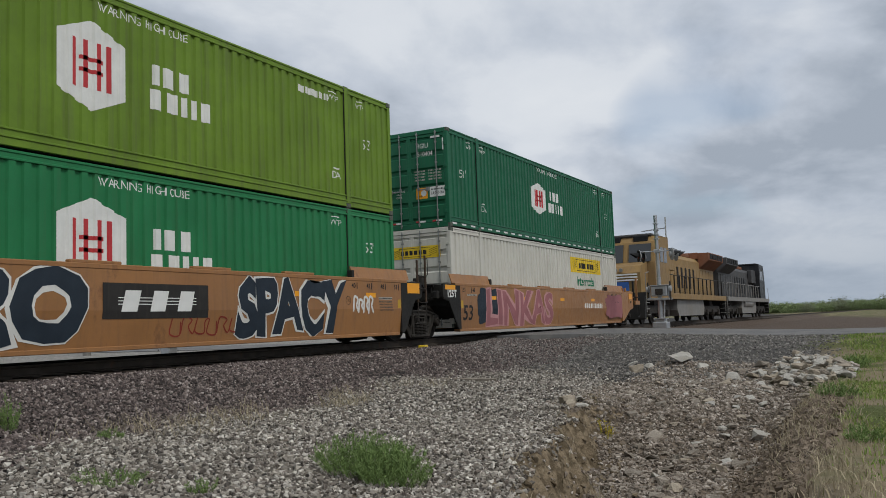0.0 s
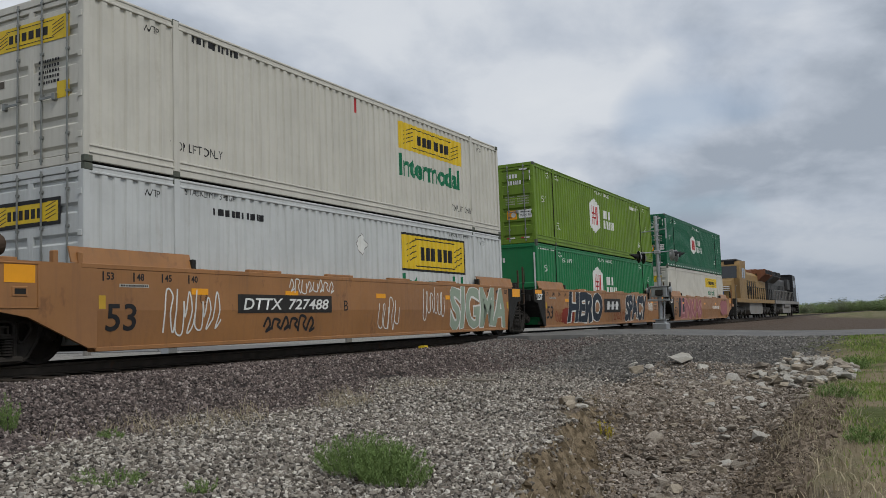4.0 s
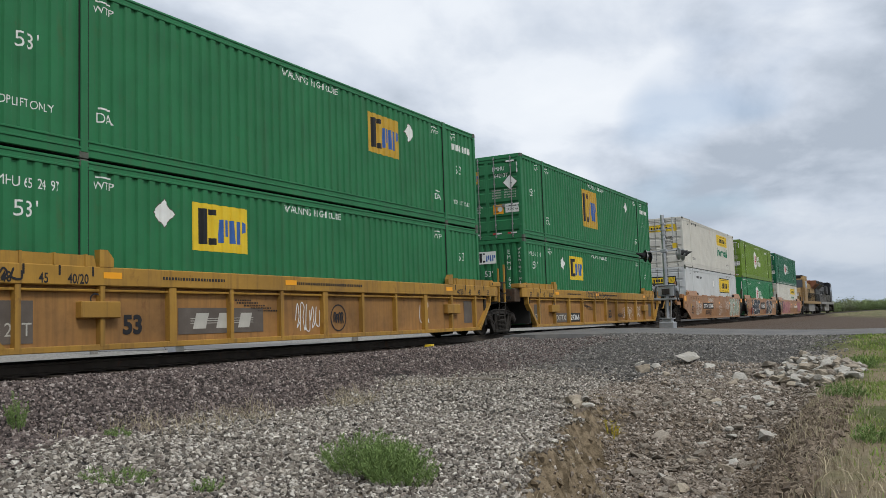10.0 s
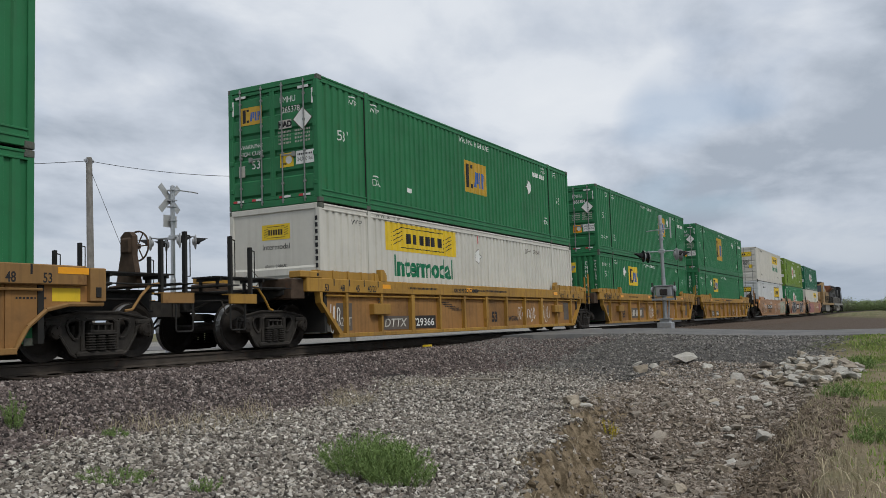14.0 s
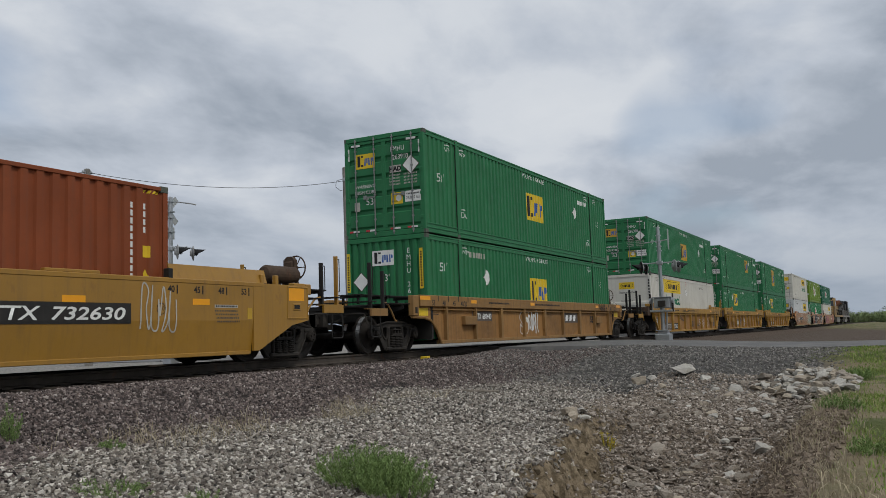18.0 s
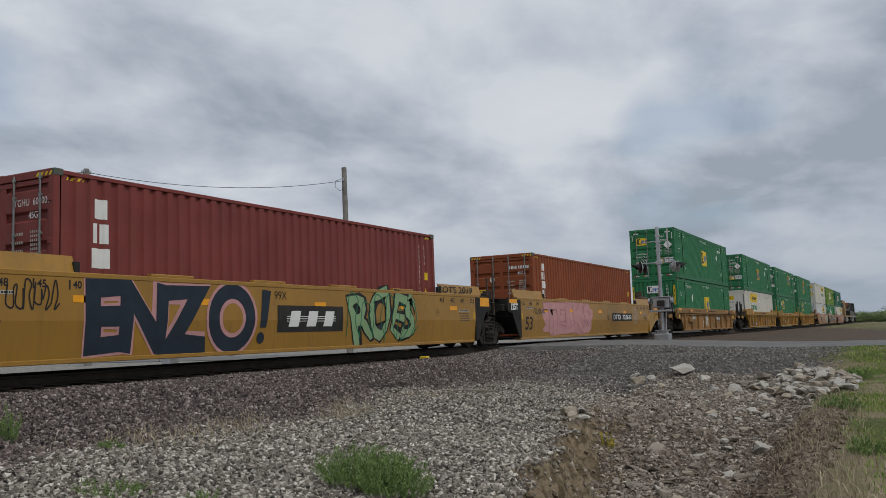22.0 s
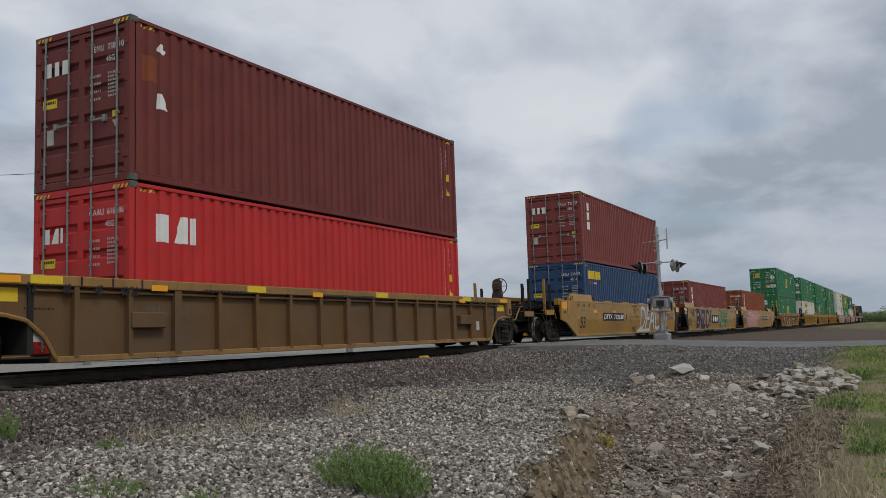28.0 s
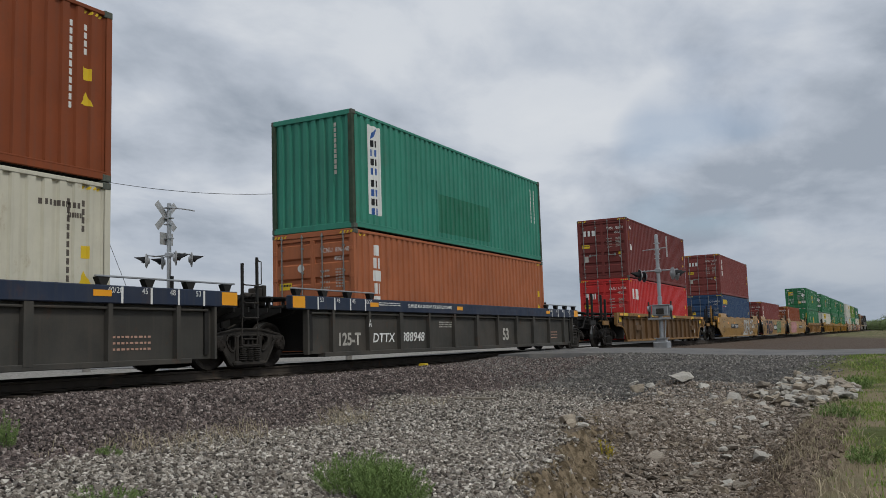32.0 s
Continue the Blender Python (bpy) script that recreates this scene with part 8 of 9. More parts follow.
        shape(c, [(-0.08, 0.05), (0.08, 0.05), (0.0, -0.08)], -0.86, x, 1.04, FADED_WHITE, True, "notice")
        for y in (-0.98, 0.98):
            for k in range(4):
                plate(c, y - 0.15 + 0.1 * k, -0.004, 2.82, 0.05, 0.06, SIGN_YELLOW, True, "hazard_stripe", skew=0.04)


def column(c, text, size, ink, y, x, z, step):
    """Letters one below another on a rear end."""
    for k, letter in enumerate(text):
        if letter != " ":
            words(letter, size, ink, c, y, x, z - k * step, end=True)


def paint_containers():
    b = BOXES
    # dark green over white
    lo, up = b[0]
    side_marks(up, True, TIN_WHITE, False)
    hexagon(up, 6.4, 7.75, 1.0, 2.15, Y53)
    pressed(bars(up, 8.65, Y53, 1.62, 0.9, 0.34, TIN_WHITE, 3, 1, name="name_bar"), True)
    pressed(bars(up, 8.75, Y53, 1.18, 1.5, 0.34, TIN_WHITE, 5, 2, name="name_bar"), True)
    for k in range(26):
        plate(up, 0.3 + k * 0.61, -1.292 - 0.002, 0.11, 0.3, 0.05, TIN_WHITE, name="reflector")
    door_marks(up, TIN_WHITE, 3, "long", "HGIU", "510404")
    yellow_board(lo, 10.1, 13.85, 1.95, 2.55, Y53, False)
    pressed(words("Intermodal", 0.36, DECAL_GREEN, lo, 11.9, Y53, 1.45, bold=0.012), True)
    yellow_board(lo, -0.95, 0.75, 2.05, 2.4, 0.006, False, True)
    # lime over green
    lo, up = b[1]
    for c, low in ((up, False), (lo, True)):
        side_marks(c, True, TIN_WHITE, low)
        hexagon(c, 6.2, 7.55, 0.84, 2.34, Y53)
        pressed(bars(c, 8.6, Y53, 1.58, 0.85, 0.36, TIN_WHITE, 3, 1, name="name_bar"), True)
        pressed(bars(c, 8.85, Y53, 1.14, 1.45, 0.36, TIN_WHITE, 5, 2, name="name_bar"), True)
    box_number(up, 12.85, Y53, 2.4, 1.25, 0.15, TIN_WHITE, 5)
    pressed(words("HGIU  648478", 0.17, TIN_WHITE, lo, 3.15, Y53, 2.32, thin=0.8), True)
    door_marks(up, TIN_WHITE, 5, "long")
    for k in range(8):
        pressed(plate(lo, 0.25 + k * 0.21, Y53, 2.73, 0.15, 0.09, TIN_WHITE, name="reflector"), True)
    shape(up, [(-0.16, -0.1), (0, -0.17), (0.16, -0.1), (0.16, 0.1), (0, 0.17), (-0.16, 0.1)], 0.92, 0.009, 2.25, TIN_WHITE, True, "logo_panel")
    bars(up, 0.45, 0.009, 2.18, 0.42, 0.14, TIN_WHITE, 5, 3, True, "name_bar")
    shape(lo, [(-0.2, -0.13), (0, -0.22), (0.2, -0.13), (0.2, 0.13), (0, 0.22), (-0.2, 0.13)], 0.72, 0.026, 2.35, TIN_WHITE, True, "logo_panel")
    bars(lo, 0.2, 0.026, 2.26, 0.5, 0.16, TIN_WHITE, 5, 3, True, "name_bar")
    plate(lo, -1.2, -0.004, 1.9, 0.06, 1.3, TIN_WHITE, True, "marking")
    # white over white
    lo, up = b[2]
    for c, low, z0, z1 in ((up, False, 1.86, 2.58), (lo, True, 1.55, 2.55)):
        yellow_board(c, 9.85, 13.55, z0, z1, Y53, low)
        pressed(words("Intermodal", 0.57, DECAL_GREEN, c, 11.6, Y53, (1.16 if not low else 0.92), bold=0.026), True)
        for x in (1.45, 14.75):
            pressed(words("WTP", 0.13, INK, c, x, Y53, 2.5), True)
    for x in (0.95, 13.9):
        pressed(words("TOP LIFT ONLY", 0.17, INK, up, x + (1.6 if x < 1 else -0.45), Y53, 0.5, thin=0.8), True)
    for x in (2.9, 13.2):
        pressed(words("STACK LIMIT 3 HIGH", 0.13, INK, lo, x, Y53, 2.63, thin=0.8), True)
    box_number(lo, 3.6, Y53, 2.32, 1.6, 0.13, INK, 8)
    box_number(up, 3.0, Y53, 2.6, 1.4, 0.13, INK, 9)
    d = diamond(lo, 8.0, 2.1, Y53, 0.25)
    pressed(d, True)
    d.data.materials.clear()
    d.data.materials.append(TIN_WHITE)
    pressed(plate(up, 7.9, Y53, 2.55, 0.07, 0.35, DECAL_RED, name="decal"), True)
    yellow_board(up, -0.95, 1.0, 2.1, 2.5, 0.006, False, True)
    yellow_board(lo, -0.75, 0.95, 1.95, 2.4, 0.006, True, True)
    plate(up, 0.85, 0.008, 1.55, 0.35, 0.12, GREY_PANEL, True, "notice")
    plate(up, -0.8, 0.008, 1.25, 0.3, 0.28, SIGN_YELLOW, True, "notice")
    for k in range(5):
        bars(up, -0.45, 0.008, 1.75 - 0.09 * k, 0.5, 0.05, INK, 8, k, True, "small_print")
    # green pairs
    for i, (e_up, e_lo, panel) in enumerate((((6.19, 8.02, 0.9, 2.42), (4.39, 5.9, 1.62, 2.52), FADED_YELLOW), ((10.25, 11.73, 1.45, 2.44), (4.36, 5.86, 1.6, 2.48), SIGN_YELLOW)), 3):
        lo, up = b[i]
        side_marks(up, True, TIN_WHITE, False)
        side_marks(lo, True, TIN_WHITE, True)
        emblem(up, *e_up, Y53, FADED_YELLOW)
        emblem(lo, *e_lo, Y53, SIGN_YELLOW)
        pressed(diamond(up, 12.25, 2.25, Y53), True)
        pressed(diamond(lo, 3.68, 2.2, Y53), True)
        pressed(words("EMHU 65 24 97" if i == 4 else "EMHU 65 21 08", 0.16, TIN_WHITE, lo, 1.0, Y53, 2.33, thin=0.8), True)
        box_number(up, 15.2, Y53, 2.2, 1.2, 0.18, TIN_WHITE, 13 + i)
        if i == 4:
            pressed(words("TOP LIFT ONLY", 0.13, TIN_WHITE, up, 0.95, Y53, 0.62, thin=0.8), True)
            pressed(words("TOP LIFT ONLY", 0.13, TIN_WHITE, up, 15.2, Y53, 0.62, thin=0.8), True)
    # green over white
    lo, up = b[5]
    side_marks(up, True, TIN_WHITE, False)
    emblem(up, 7.27, 8.76, 1.1, 2.05, Y53, FADED_YELLOW)
    pressed(diamond(up, 12.25, 1.82, Y53), True)
    box_number(up, 13.1, Y53, 2.25, 1.2, 0.16, TIN_WHITE, 20)
    pressed(plate(up, 4.0, Y53, 0.72, 0.24, 0.12, TIN_WHITE, name="decal"), True)
    yellow_board(lo, 2.79, 6.54, 2.0, 2.71, Y53, False)
    pressed(words("Intermodal", 0.53, DECAL_GREEN, lo, 4.72, Y53, 1.38, bold=0.022), True)
    pressed(words("STACK LIMIT 3 HIGH", 0.12, INK, lo, 2.95, Y53, 2.72, thin=0.8), True)
    pressed(words("WTP", 0.13, INK, lo, 1.5, Y53, 2.5), True)
    d = diamond(lo, 8.0, 2.1, Y53, 0.22)
    pressed(d, True)
    d.data.materials.clear()
    d.data.materials.append(TIN_WHITE)
    pressed(plate(lo, 8.0, Y53, 2.62, 0.05, 0.3, DECAL_RED, name="decal"), True)
    pressed(words("JBHU 288681", 0.14, GREY_PANEL, lo, 12.4, Y53, 2.42, spacing=1.25), True)
    yellow_board(lo, -0.45, 0.35, 2.15, 2.5, 0.026, False, True)
    words("Intermodal", 0.13, INK, lo, -0.05, 0.026, 1.93, end=True)
    words("JBHU 288681", 0.085, INK, lo, -0.05, 0.026, 1.5, end=True)
    diamond(lo, 0.65, 1.25, -0.004, 0.24, True)
    for k in range(11):
        bars(lo, -1.2, -0.004, 2.5 - 0.15 * k, 0.07, 0.1, INK, 1, k, True)
    # green pair in the tan car
    lo, up = b[6]
    side_marks(up, True, TIN_WHITE, False)
    side_marks(lo, True, TIN_WHITE, True)
    emblem(up, 7.25, 8.8, 1.1, 2.05, Y53, SIGN_YELLOW)
    emblem(lo, 7.28, 8.88, 1.05, 1.98, Y53, SIGN_YELLOW)
    pressed(diamond(up, 12.25, 1.85, Y53), True)
    pressed(diamond(lo, 3.83, 1.84, Y53), True)
    box_number(lo, 3.1, Y53, 2.4, 1.2, 0.16, FADED_WHITE, 24)
    box_number(up, 13.1, Y53, 2.25, 1.2, 0.16, TIN_WHITE, 25)
    # rear ends of the green pairs
    for i in (3, 4, 5, 6):
        lo, up = b[i]
        door_marks(up, TIN_WHITE, 30 + i, "long" if i < 5 else "long_wide", "EMHU", ("642137", "686384", "265378", "263910")[i - 3])
        emblem(up, 0.28, 0.92, 1.98, 2.40, 0.008, FADED_YELLOW if i != 6 else SIGN_YELLOW, end=True)
        diamond(up, -0.88, 1.93, 0.002, 0.25, True)
        if i != 5:
            emblem(lo, -0.25, 0.45, 2.1, 2.52, 0.014, SIGN_YELLOW if i == 4 else TIN_WHITE, end=True)
            diamond(lo, 0.83, 1.68, 0.012, 0.25, True)
            words("53'", 0.20, TIN_WHITE, lo, 0.05, 0.012, 1.66, end=True)
            column(lo, "EMHU 26" if i == 6 else "EMHU 65", 0.14, TIN_WHITE, -0.72, 0.012, 2.40, 0.185)
            if i == 6:
                for y in (-1.12, 1.24):
                    plate(lo, y, -0.004, 1.95, 0.11, 1.1, SIGN_YELLOW, True, "notice", "yellow strip with small black print")
                    for k in range(14):
                        bars(lo, y, -0.006, 1.46 + 0.07 * k, 0.05, 0.045, INK, 1, k, True, "small_print")
            else:
                column(lo, "WARNING HIGH", 0.085, TIN_WHITE, -1.12, -0.004, 2.5, 0.125)

    # the shorter boxes
    def upright(c, x, z1, n, h, w, mat, step):
        for k in range(n):
            pressed(bars(c, x, Y40, z1 - k * step - h, w * (0.7 + 0.3 * ((k * 7) % 3) / 2), h, mat, 2 if k % 2 else 1, k, name="name_bar"), False)

    def id_column(c, x, z1, n, mat=TIN_WHITE):
        for k in range(n):
            pressed(bars(c, x, Y40, z1 - k * 0.135, 0.06, 0.10, mat, 1, k), False)

    CODES = {b[8][0].name: ("TGHU", "604006"), b[9][0].name: ("SEGU", "628699 2"), b[9][1].name: ("TXGU", "729237 1"), b[10][0].name: ("CAAU", "616586 1"), b[10][1].name: ("TEMU", "738710 8"), b[11][0].name: ("TCNU", "896640 2")}
    for c, ink in ((b[7][0], TIN_WHITE), (b[8][0], TIN_WHITE), (b[9][0], TIN_WHITE), (b[9][1], TIN_WHITE), (b[10][0], TIN_WHITE), (b[10][1], TIN_WHITE), (b[11][0], TIN_WHITE), (b[12][0], GREY_PANEL), (b[12][1], TIN_WHITE)):
        door_marks(c, ink, 40, "short", *CODES.get(c.name, ("", "")))
        id_column(c, 11.4, 2.45, 11, ink)
        id_column(c, 11.68, 2.45, 4, ink)
        pressed(plate(c, 11.7, Y40, 1.72, 0.17, 0.2, SIGN_YELLOW, name="notice"), False)
        pressed(shape(c, [(-0.12, -0.1), (0.12, -0.1), (0, 0.12)], 11.7, Y40, 1.3, SIGN_YELLOW, name="notice"), False)
        for k in range(4):
            pressed(plate(c, 0.25 + 0.1 * k, Y40, 2.76, 0.05, 0.05, SIGN_YELLOW, name="hazard_stripe", skew=0.04), False)
            pressed(plate(c, 11.65 + 0.1 * k, Y40, 2.76, 0.05, 0.05, SIGN_YELLOW, name="hazard_stripe", skew=0.04), False)
    for c in (b[7][0], b[11][0]):
        upright(c, 1.06, 2.56, 6, 0.26, 0.34, TIN_WHITE, 0.315)
        disc(c, 0.35, 0.008, 2.02, 0.1, TIN_WHITE, True)
    for c in (b[8][0], b[9][1]):
        upright(c, 0.9, 2.5, 3, 0.32, 0.36, TIN_WHITE, 0.40)
        bars(c, 0.62, 0.008, 2.1, 0.6, 0.26, TIN_WHITE, 3, 7, True, "name_bar")
    c = b[10][1]
    bars(c, 0.62, 0.008, 2.1, 0.6, 0.26, TIN_WHITE, 3, 7, True, "name_bar")
    pressed(shape(c, [(-0.1, -0.02), (0.02, -0.1), (0.1, -0.02), (0.02, 0.0), (0.02, 0.1), (-0.04, 0.1)], 0.74, Y40, 2.45, TIN_WHITE, name="logo_shape"), False)
    pressed(shape(c, [(-0.1, 0.14), (-0.02, 0.14), (0.15, -0.14), (-0.12, -0.14)], 0.76, Y40, 1.5, TIN_WHITE, name="logo_shape"), False)
    pressed(plate(c, 0.46, Y40, 2.04, 0.38, 0.46, RUST_RED, name="repaired_patch"), False)
    c = b[10][0]
    for x0, o in ((0.63, [(0, 0), (0.3, 0), (0.3, 0.49), (0, 0.49)]), (1.02, [(0, 0), (0.34, 0), (0.34, 0.49), (0.2, 0.49)]), (1.45, [(0, 0), (0.11, 0), (0.11, 0.49), (0, 0.49)])):
        pressed(shape(c, o, x0, Y40, 1.9, TIN_WHITE, name="logo_shape"), False)
        shape(c, [(u * 0.55, w * 0.55) for u, w in o], 0.95 - (x0 - 0.63) * 0.55, 0.008, 1.95, TIN_WHITE, True, "logo_shape")
    c = b[9][0]
    pressed(bars(c, 1.38, Y40, 2.22, 1.55, 0.34, SIGN_YELLOW, 5, 3, name="name_bar", gap=0.2), False)
    pressed(bars(c, 0.85, Y40, 2.02, 0.4, 0.08, DECAL_RED, 3, 4, name="small_print"), False)
    pressed(bars(c, 1.45, Y40, 2.02, 0.6, 0.07, TIN_WHITE, 6, 5, name="small_print"), False)
    c = b[11][1]
    pressed(plate(c, 1.0, Y40, 1.53, 0.6, 2.25, TIN_WHITE, name="white_panel"), False)
    for k in range(8):
        pressed(bars(c, 1.0, Y40 - 0.002, 2.12 - k * 0.235 - (0.07 if k > 3 else 0), 0.26, 0.17, DECAL_BLUE if k % 2 else INK, 2, k, name="name_bar"), False)
    pressed(shape(c, [(-0.14, -0.16), (0.0, -0.05), (0.14, 0.18), (0.04, 0.12), (-0.05, 0.05)], 1.0, Y40 - 0.002, 2.44, DECAL_BLUE, name="logo_shape"), False)
    pressed(plate(c, 6.05, Y40, 0.86, 3.4, 1.1, PATCH_GREEN, name="repainted_patch", label="darker green repainted patch"), False)
    id_column(c, 11.3, 2.4, 9, TIN_WHITE)
    id_column(c, 11.6, 2.4, 9, TIN_WHITE)
    for k in range(10):
        bars(c, -0.75, -0.026, 2.5 - 0.13 * k, 0.07, 0.1, FADED_WHITE, 1, k, True)
    box_number(b[12][0], 11.2, Y40, 2.4, 0.8, 0.09, GREY_PANEL, 50, False)
    box_number(b[12][0], 11.5, Y40, 2.25, 0.35, 0.08, GREY_PANEL, 52, False)


paint_containers()


# ---- paint and graffiti on the cars ----
def number_board(car, x0, x1, z0, z1, y, panel, ink, seed, lean=0.22, number=""):
    plate(car, (x0 + x1) / 2, y, (z0 + z1) / 2, x1 - x0, z1 - z0, panel, name="number_panel")
    w, h = x1 - x0, z1 - z0
    if number:
        fitted("DTTX", car, x0 + w * 0.05, x0 + w * 0.44, z0 + h * 0.18, z0 + h * 0.8, y - 0.002, ink, bold=0.02, name="lettering", shear=0.2, wild=0.0)
        fitted(number, car, x0 + w * 0.50, x0 + w * 0.96, z0 + h * 0.18, z0 + h * 0.8, y - 0.002, ink, bold=0.025, name="lettering", shear=0.2, wild=0.0)
    else:
        bars(car, x0 + w * 0.27, y - 0.002, z0 + h * 0.18, w * 0.36, h * 0.62, ink, 4, seed, lean=lean)
        bars(car, x0 + w * 0.73, y - 0.002, z0 + h * 0.18, w * 0.44, h * 0.62, ink, 6, seed + 1, lean=lean)


def stamp_board(car, x0, x1, z0, z1, y, panel, ink):
    """A dark board with three bold striped uprights in place of the owner's mark."""
    plate(car, (x0 + x1) / 2, y, (z0 + z1) / 2, x1 - x0, z1 - z0, panel, name="owner_panel")
    w, h = x1 - x0, z1 - z0
    for k in range(3):
        cx = x0 + w * (0.24 + 0.26 * k)
        o = [(-0.085 * w, -0.3 * h), (0.055 * w, -0.3 * h), (0.095 * w, 0.3 * h), (-0.045 * w, 0.3 * h)]
        shape(car, o, cx, y - 0.002, (z0 + z1) / 2, ink, name="owner_mark")
    for k in range(3):
        plate(car, (x0 + x1) / 2, y - 0.0015, (z0 + z1) / 2 + (k - 1) * 0.09 * h, w * 0.74, h * 0.025, ink, name="owner_mark")


def paint_cars():
    c = CARS
    y = -1.5 - 0.005
    # brown cars
    car = c[1]
    words("53", 0.44, INK, car, -7.52, y, 0.48, bold=0.008, thin=1.12)
    words("125T", 0.2, TIN_WHITE, car, -8.55, y - 0.008, 1.13, bold=0.010)
    blob(car, -6.35, -4.9, 0.26, 0.86, y + 0.003, RED_SPRAY, 3, 9)
    fitted("HERO", car, -5.65, -1.44, 0.22, 1.48, y, NAVY_SPRAY, WHITE_SPRAY, 0.05, 0.07, shear=0.1, wild=1.2, spacing=0.95)
    stamp_board(car, -1.2, 1.15, 0.66, 1.24, y, DARK_PANEL, TIN_WHITE)
    fitted("SPACY", car, 1.9, 5.6, 0.25, 1.47, y, NAVY_SPRAY, WHITE_SPRAY, 0.05, 0.07, wild=1.2, spacing=0.95)
    scribble(car, 5.85, 6.7, 0.7, 1.1, y, WHITE_SPRAY, 4, 4, 0.03)
    for k, (a, b_) in enumerate(((-7.0, -5.9), (0.2, 2.0))):
        scribble(car, a, b_, 0.35, 0.7, y, RED_SPRAY, 9 + k, 6, 0.014)
    car = c[0]
    words("53", 0.44, INK, car, -7.5, y, 0.48, bold=0.008, thin=1.12)
    words("125T", 0.2, TIN_WHITE, car, -8.55, y - 0.008, 1.13, bold=0.010)
    blob(car, -6.9, -5.3, 0.3, 1.45, y + 0.002, NAVY_SPRAY, 5, 6)
    fitted("LINKAS", car, -6.3, -0.6, 0.25, 1.45, y - 0.001, PINK_DARK, PINK, 0.07, 0.04)
    number_board(car, 2.6, 5.2, 0.75, 1.05, y, RUST_CAR, TIN_WHITE, 30)
    blob(car, 5.5, 8.3, 0.35, 1.4, y, PINK_DARK, 6, 8)
    car = c[2]
    fitted("SIGMA", car, 3.95, 7.9, 0.22, 1.48, y, PALE_GREEN_SPRAY, WHITE_SPRAY, 0.045, 0.045, wild=1.0, spacing=0.96)
    number_board(car, -4.75, -1.7, 0.74, 1.10, y, DARK_PANEL, TIN_WHITE, 33, number="727488")
    words("B", 0.24, INK, car, -1.15, y, 0.78)
    words("53", 0.44, INK, car, -7.5, y, 0.48, bold=0.008, thin=1.12)
    scribble(car, -4.0, -2.3, 0.35, 0.68, y, INK, 3, 6, 0.028)
    scribble(car, -3.2, -1.6, 1.15, 1.45, y, WHITE_SPRAY, 5, 8, 0.014)
    scribble(car, 0.2, 1.2, 0.3, 1.1, y, WHITE_SPRAY, 6, 4, 0.014)
    scribble(car, 2.4, 3.6, 0.55, 1.4, y, WHITE_SPRAY, 7, 6, 0.014)
    scribble(car, -6.6, -5.2, 0.4, 1.2, y, WHITE_SPRAY, 8, 6, 0.016)
    # yellow ribbed cars: the sheets lie behind the ribs
    q = -1.38 - 0.008
    for i, letter in ((3, "A"), (4, "C"), (5, "B")):
        car = c[i]
        plate(car, -7.35, q, 0.62, 0.62, 0.62, GREY_PANEL, name="stencil_panel")
        words("125T", 0.2, FADED_WHITE, car, -7.35, q - 0.003, 0.42)
        words(letter, 0.2, INK, car, -6.05, -1.5 + 0.006, 0.86)
        words("53", 0.3, INK, car, 0.7 if i != 4 else -5.2, q, 0.41, bold=0.018)
        if i == 4:
            stamp_board(car, -4.2, -1.95, 0.36, 0.82, q, GREY_PANEL, FADED_WHITE)
            disc(car, 0.6, q, 0.6, 0.30, INK, name="graffiti", inner=0.27)
            scribble(car, 0.42, 0.78, 0.48, 0.72, q - 0.004, INK, 4, 4, 0.018)
            scribble(car, -0.95, -0.1, 0.35, 0.95, q, WHITE_SPRAY, 5, 5, 0.012)
            scribble(car, 4.2, 4.7, 0.4, 1.0, q, WHITE_SPRAY, 6, 3, 0.014)
        else:
            for x0, x1, panel, ink, word in ((-5.76, -4.5, GREY_PANEL, FADED_WHITE, "DTTX"), (-4.42, -3.08, DARK_PANEL, TIN_WHITE, "729366")):
                plate(car, (x0 + x1) / 2, q, 0.46, x1 - x0, 0.33, panel, name="number_panel")
                fitted(word, car, x0 + 0.1, x1 - 0.1, 0.36, 0.56, q - 0.003, ink, bold=0.015, name="lettering", shear=0.2 if word == "DTTX" else 0.0, wild=0.0)
            words("RWG33A", 0.15, INK, car, 2.05, q, 0.42, bold=0.006)
            for k, x in enumerate((2.5, 3.3, 4.6)):
                scribble(car, x, x + 0.7, 0.35, 0.9, q, WHITE_SPRAY, 60 + k + i, 3, 0.012)
        plate(car, 7.0, q, 0.7, 0.5, 0.62, GREY_PANEL, name="stencil_panel")
        for k in range(5):
            bars(car, -2.6 + 0.2 * k, q, 0.95 - 0.05 * k, 0.6, 0.03, INK, 9, k, name="stencil")
    words("OR 20 FT CONTAINER", 0.11, INK, c[5], -1.4, -1.507, 1.25, bold=0.004)
    scribble(c[3], -2.6, 0.4, 1.18, 1.44, -1.507, NAVY_SPRAY, 4, 8, 0.012)
    scribble(c[4], -8.3, -7.3, 1.2, 1.42, -1.507, INK, 5, 5, 0.016)
    scribble(c[5], -7.9, -7.5, 0.3, 0.95, q, WHITE_SPRAY, 7, 3, 0.014)
    # tan single car
    car = c[6]
    number_board(car, -5.6, -4.25, 0.78, 1.06, q, GREY_PANEL, TIN_WHITE, 70, number="680440")
    stamp_board(car, 2.0, 3.6, 0.7, 1.05, q, GREY_PANEL, TIN_WHITE)
    fitted("S", car, -2.1, -1.25, 0.3, 1.12, q, SIDE_BROWN, WHITE_SPRAY, 0.05, 0.05)
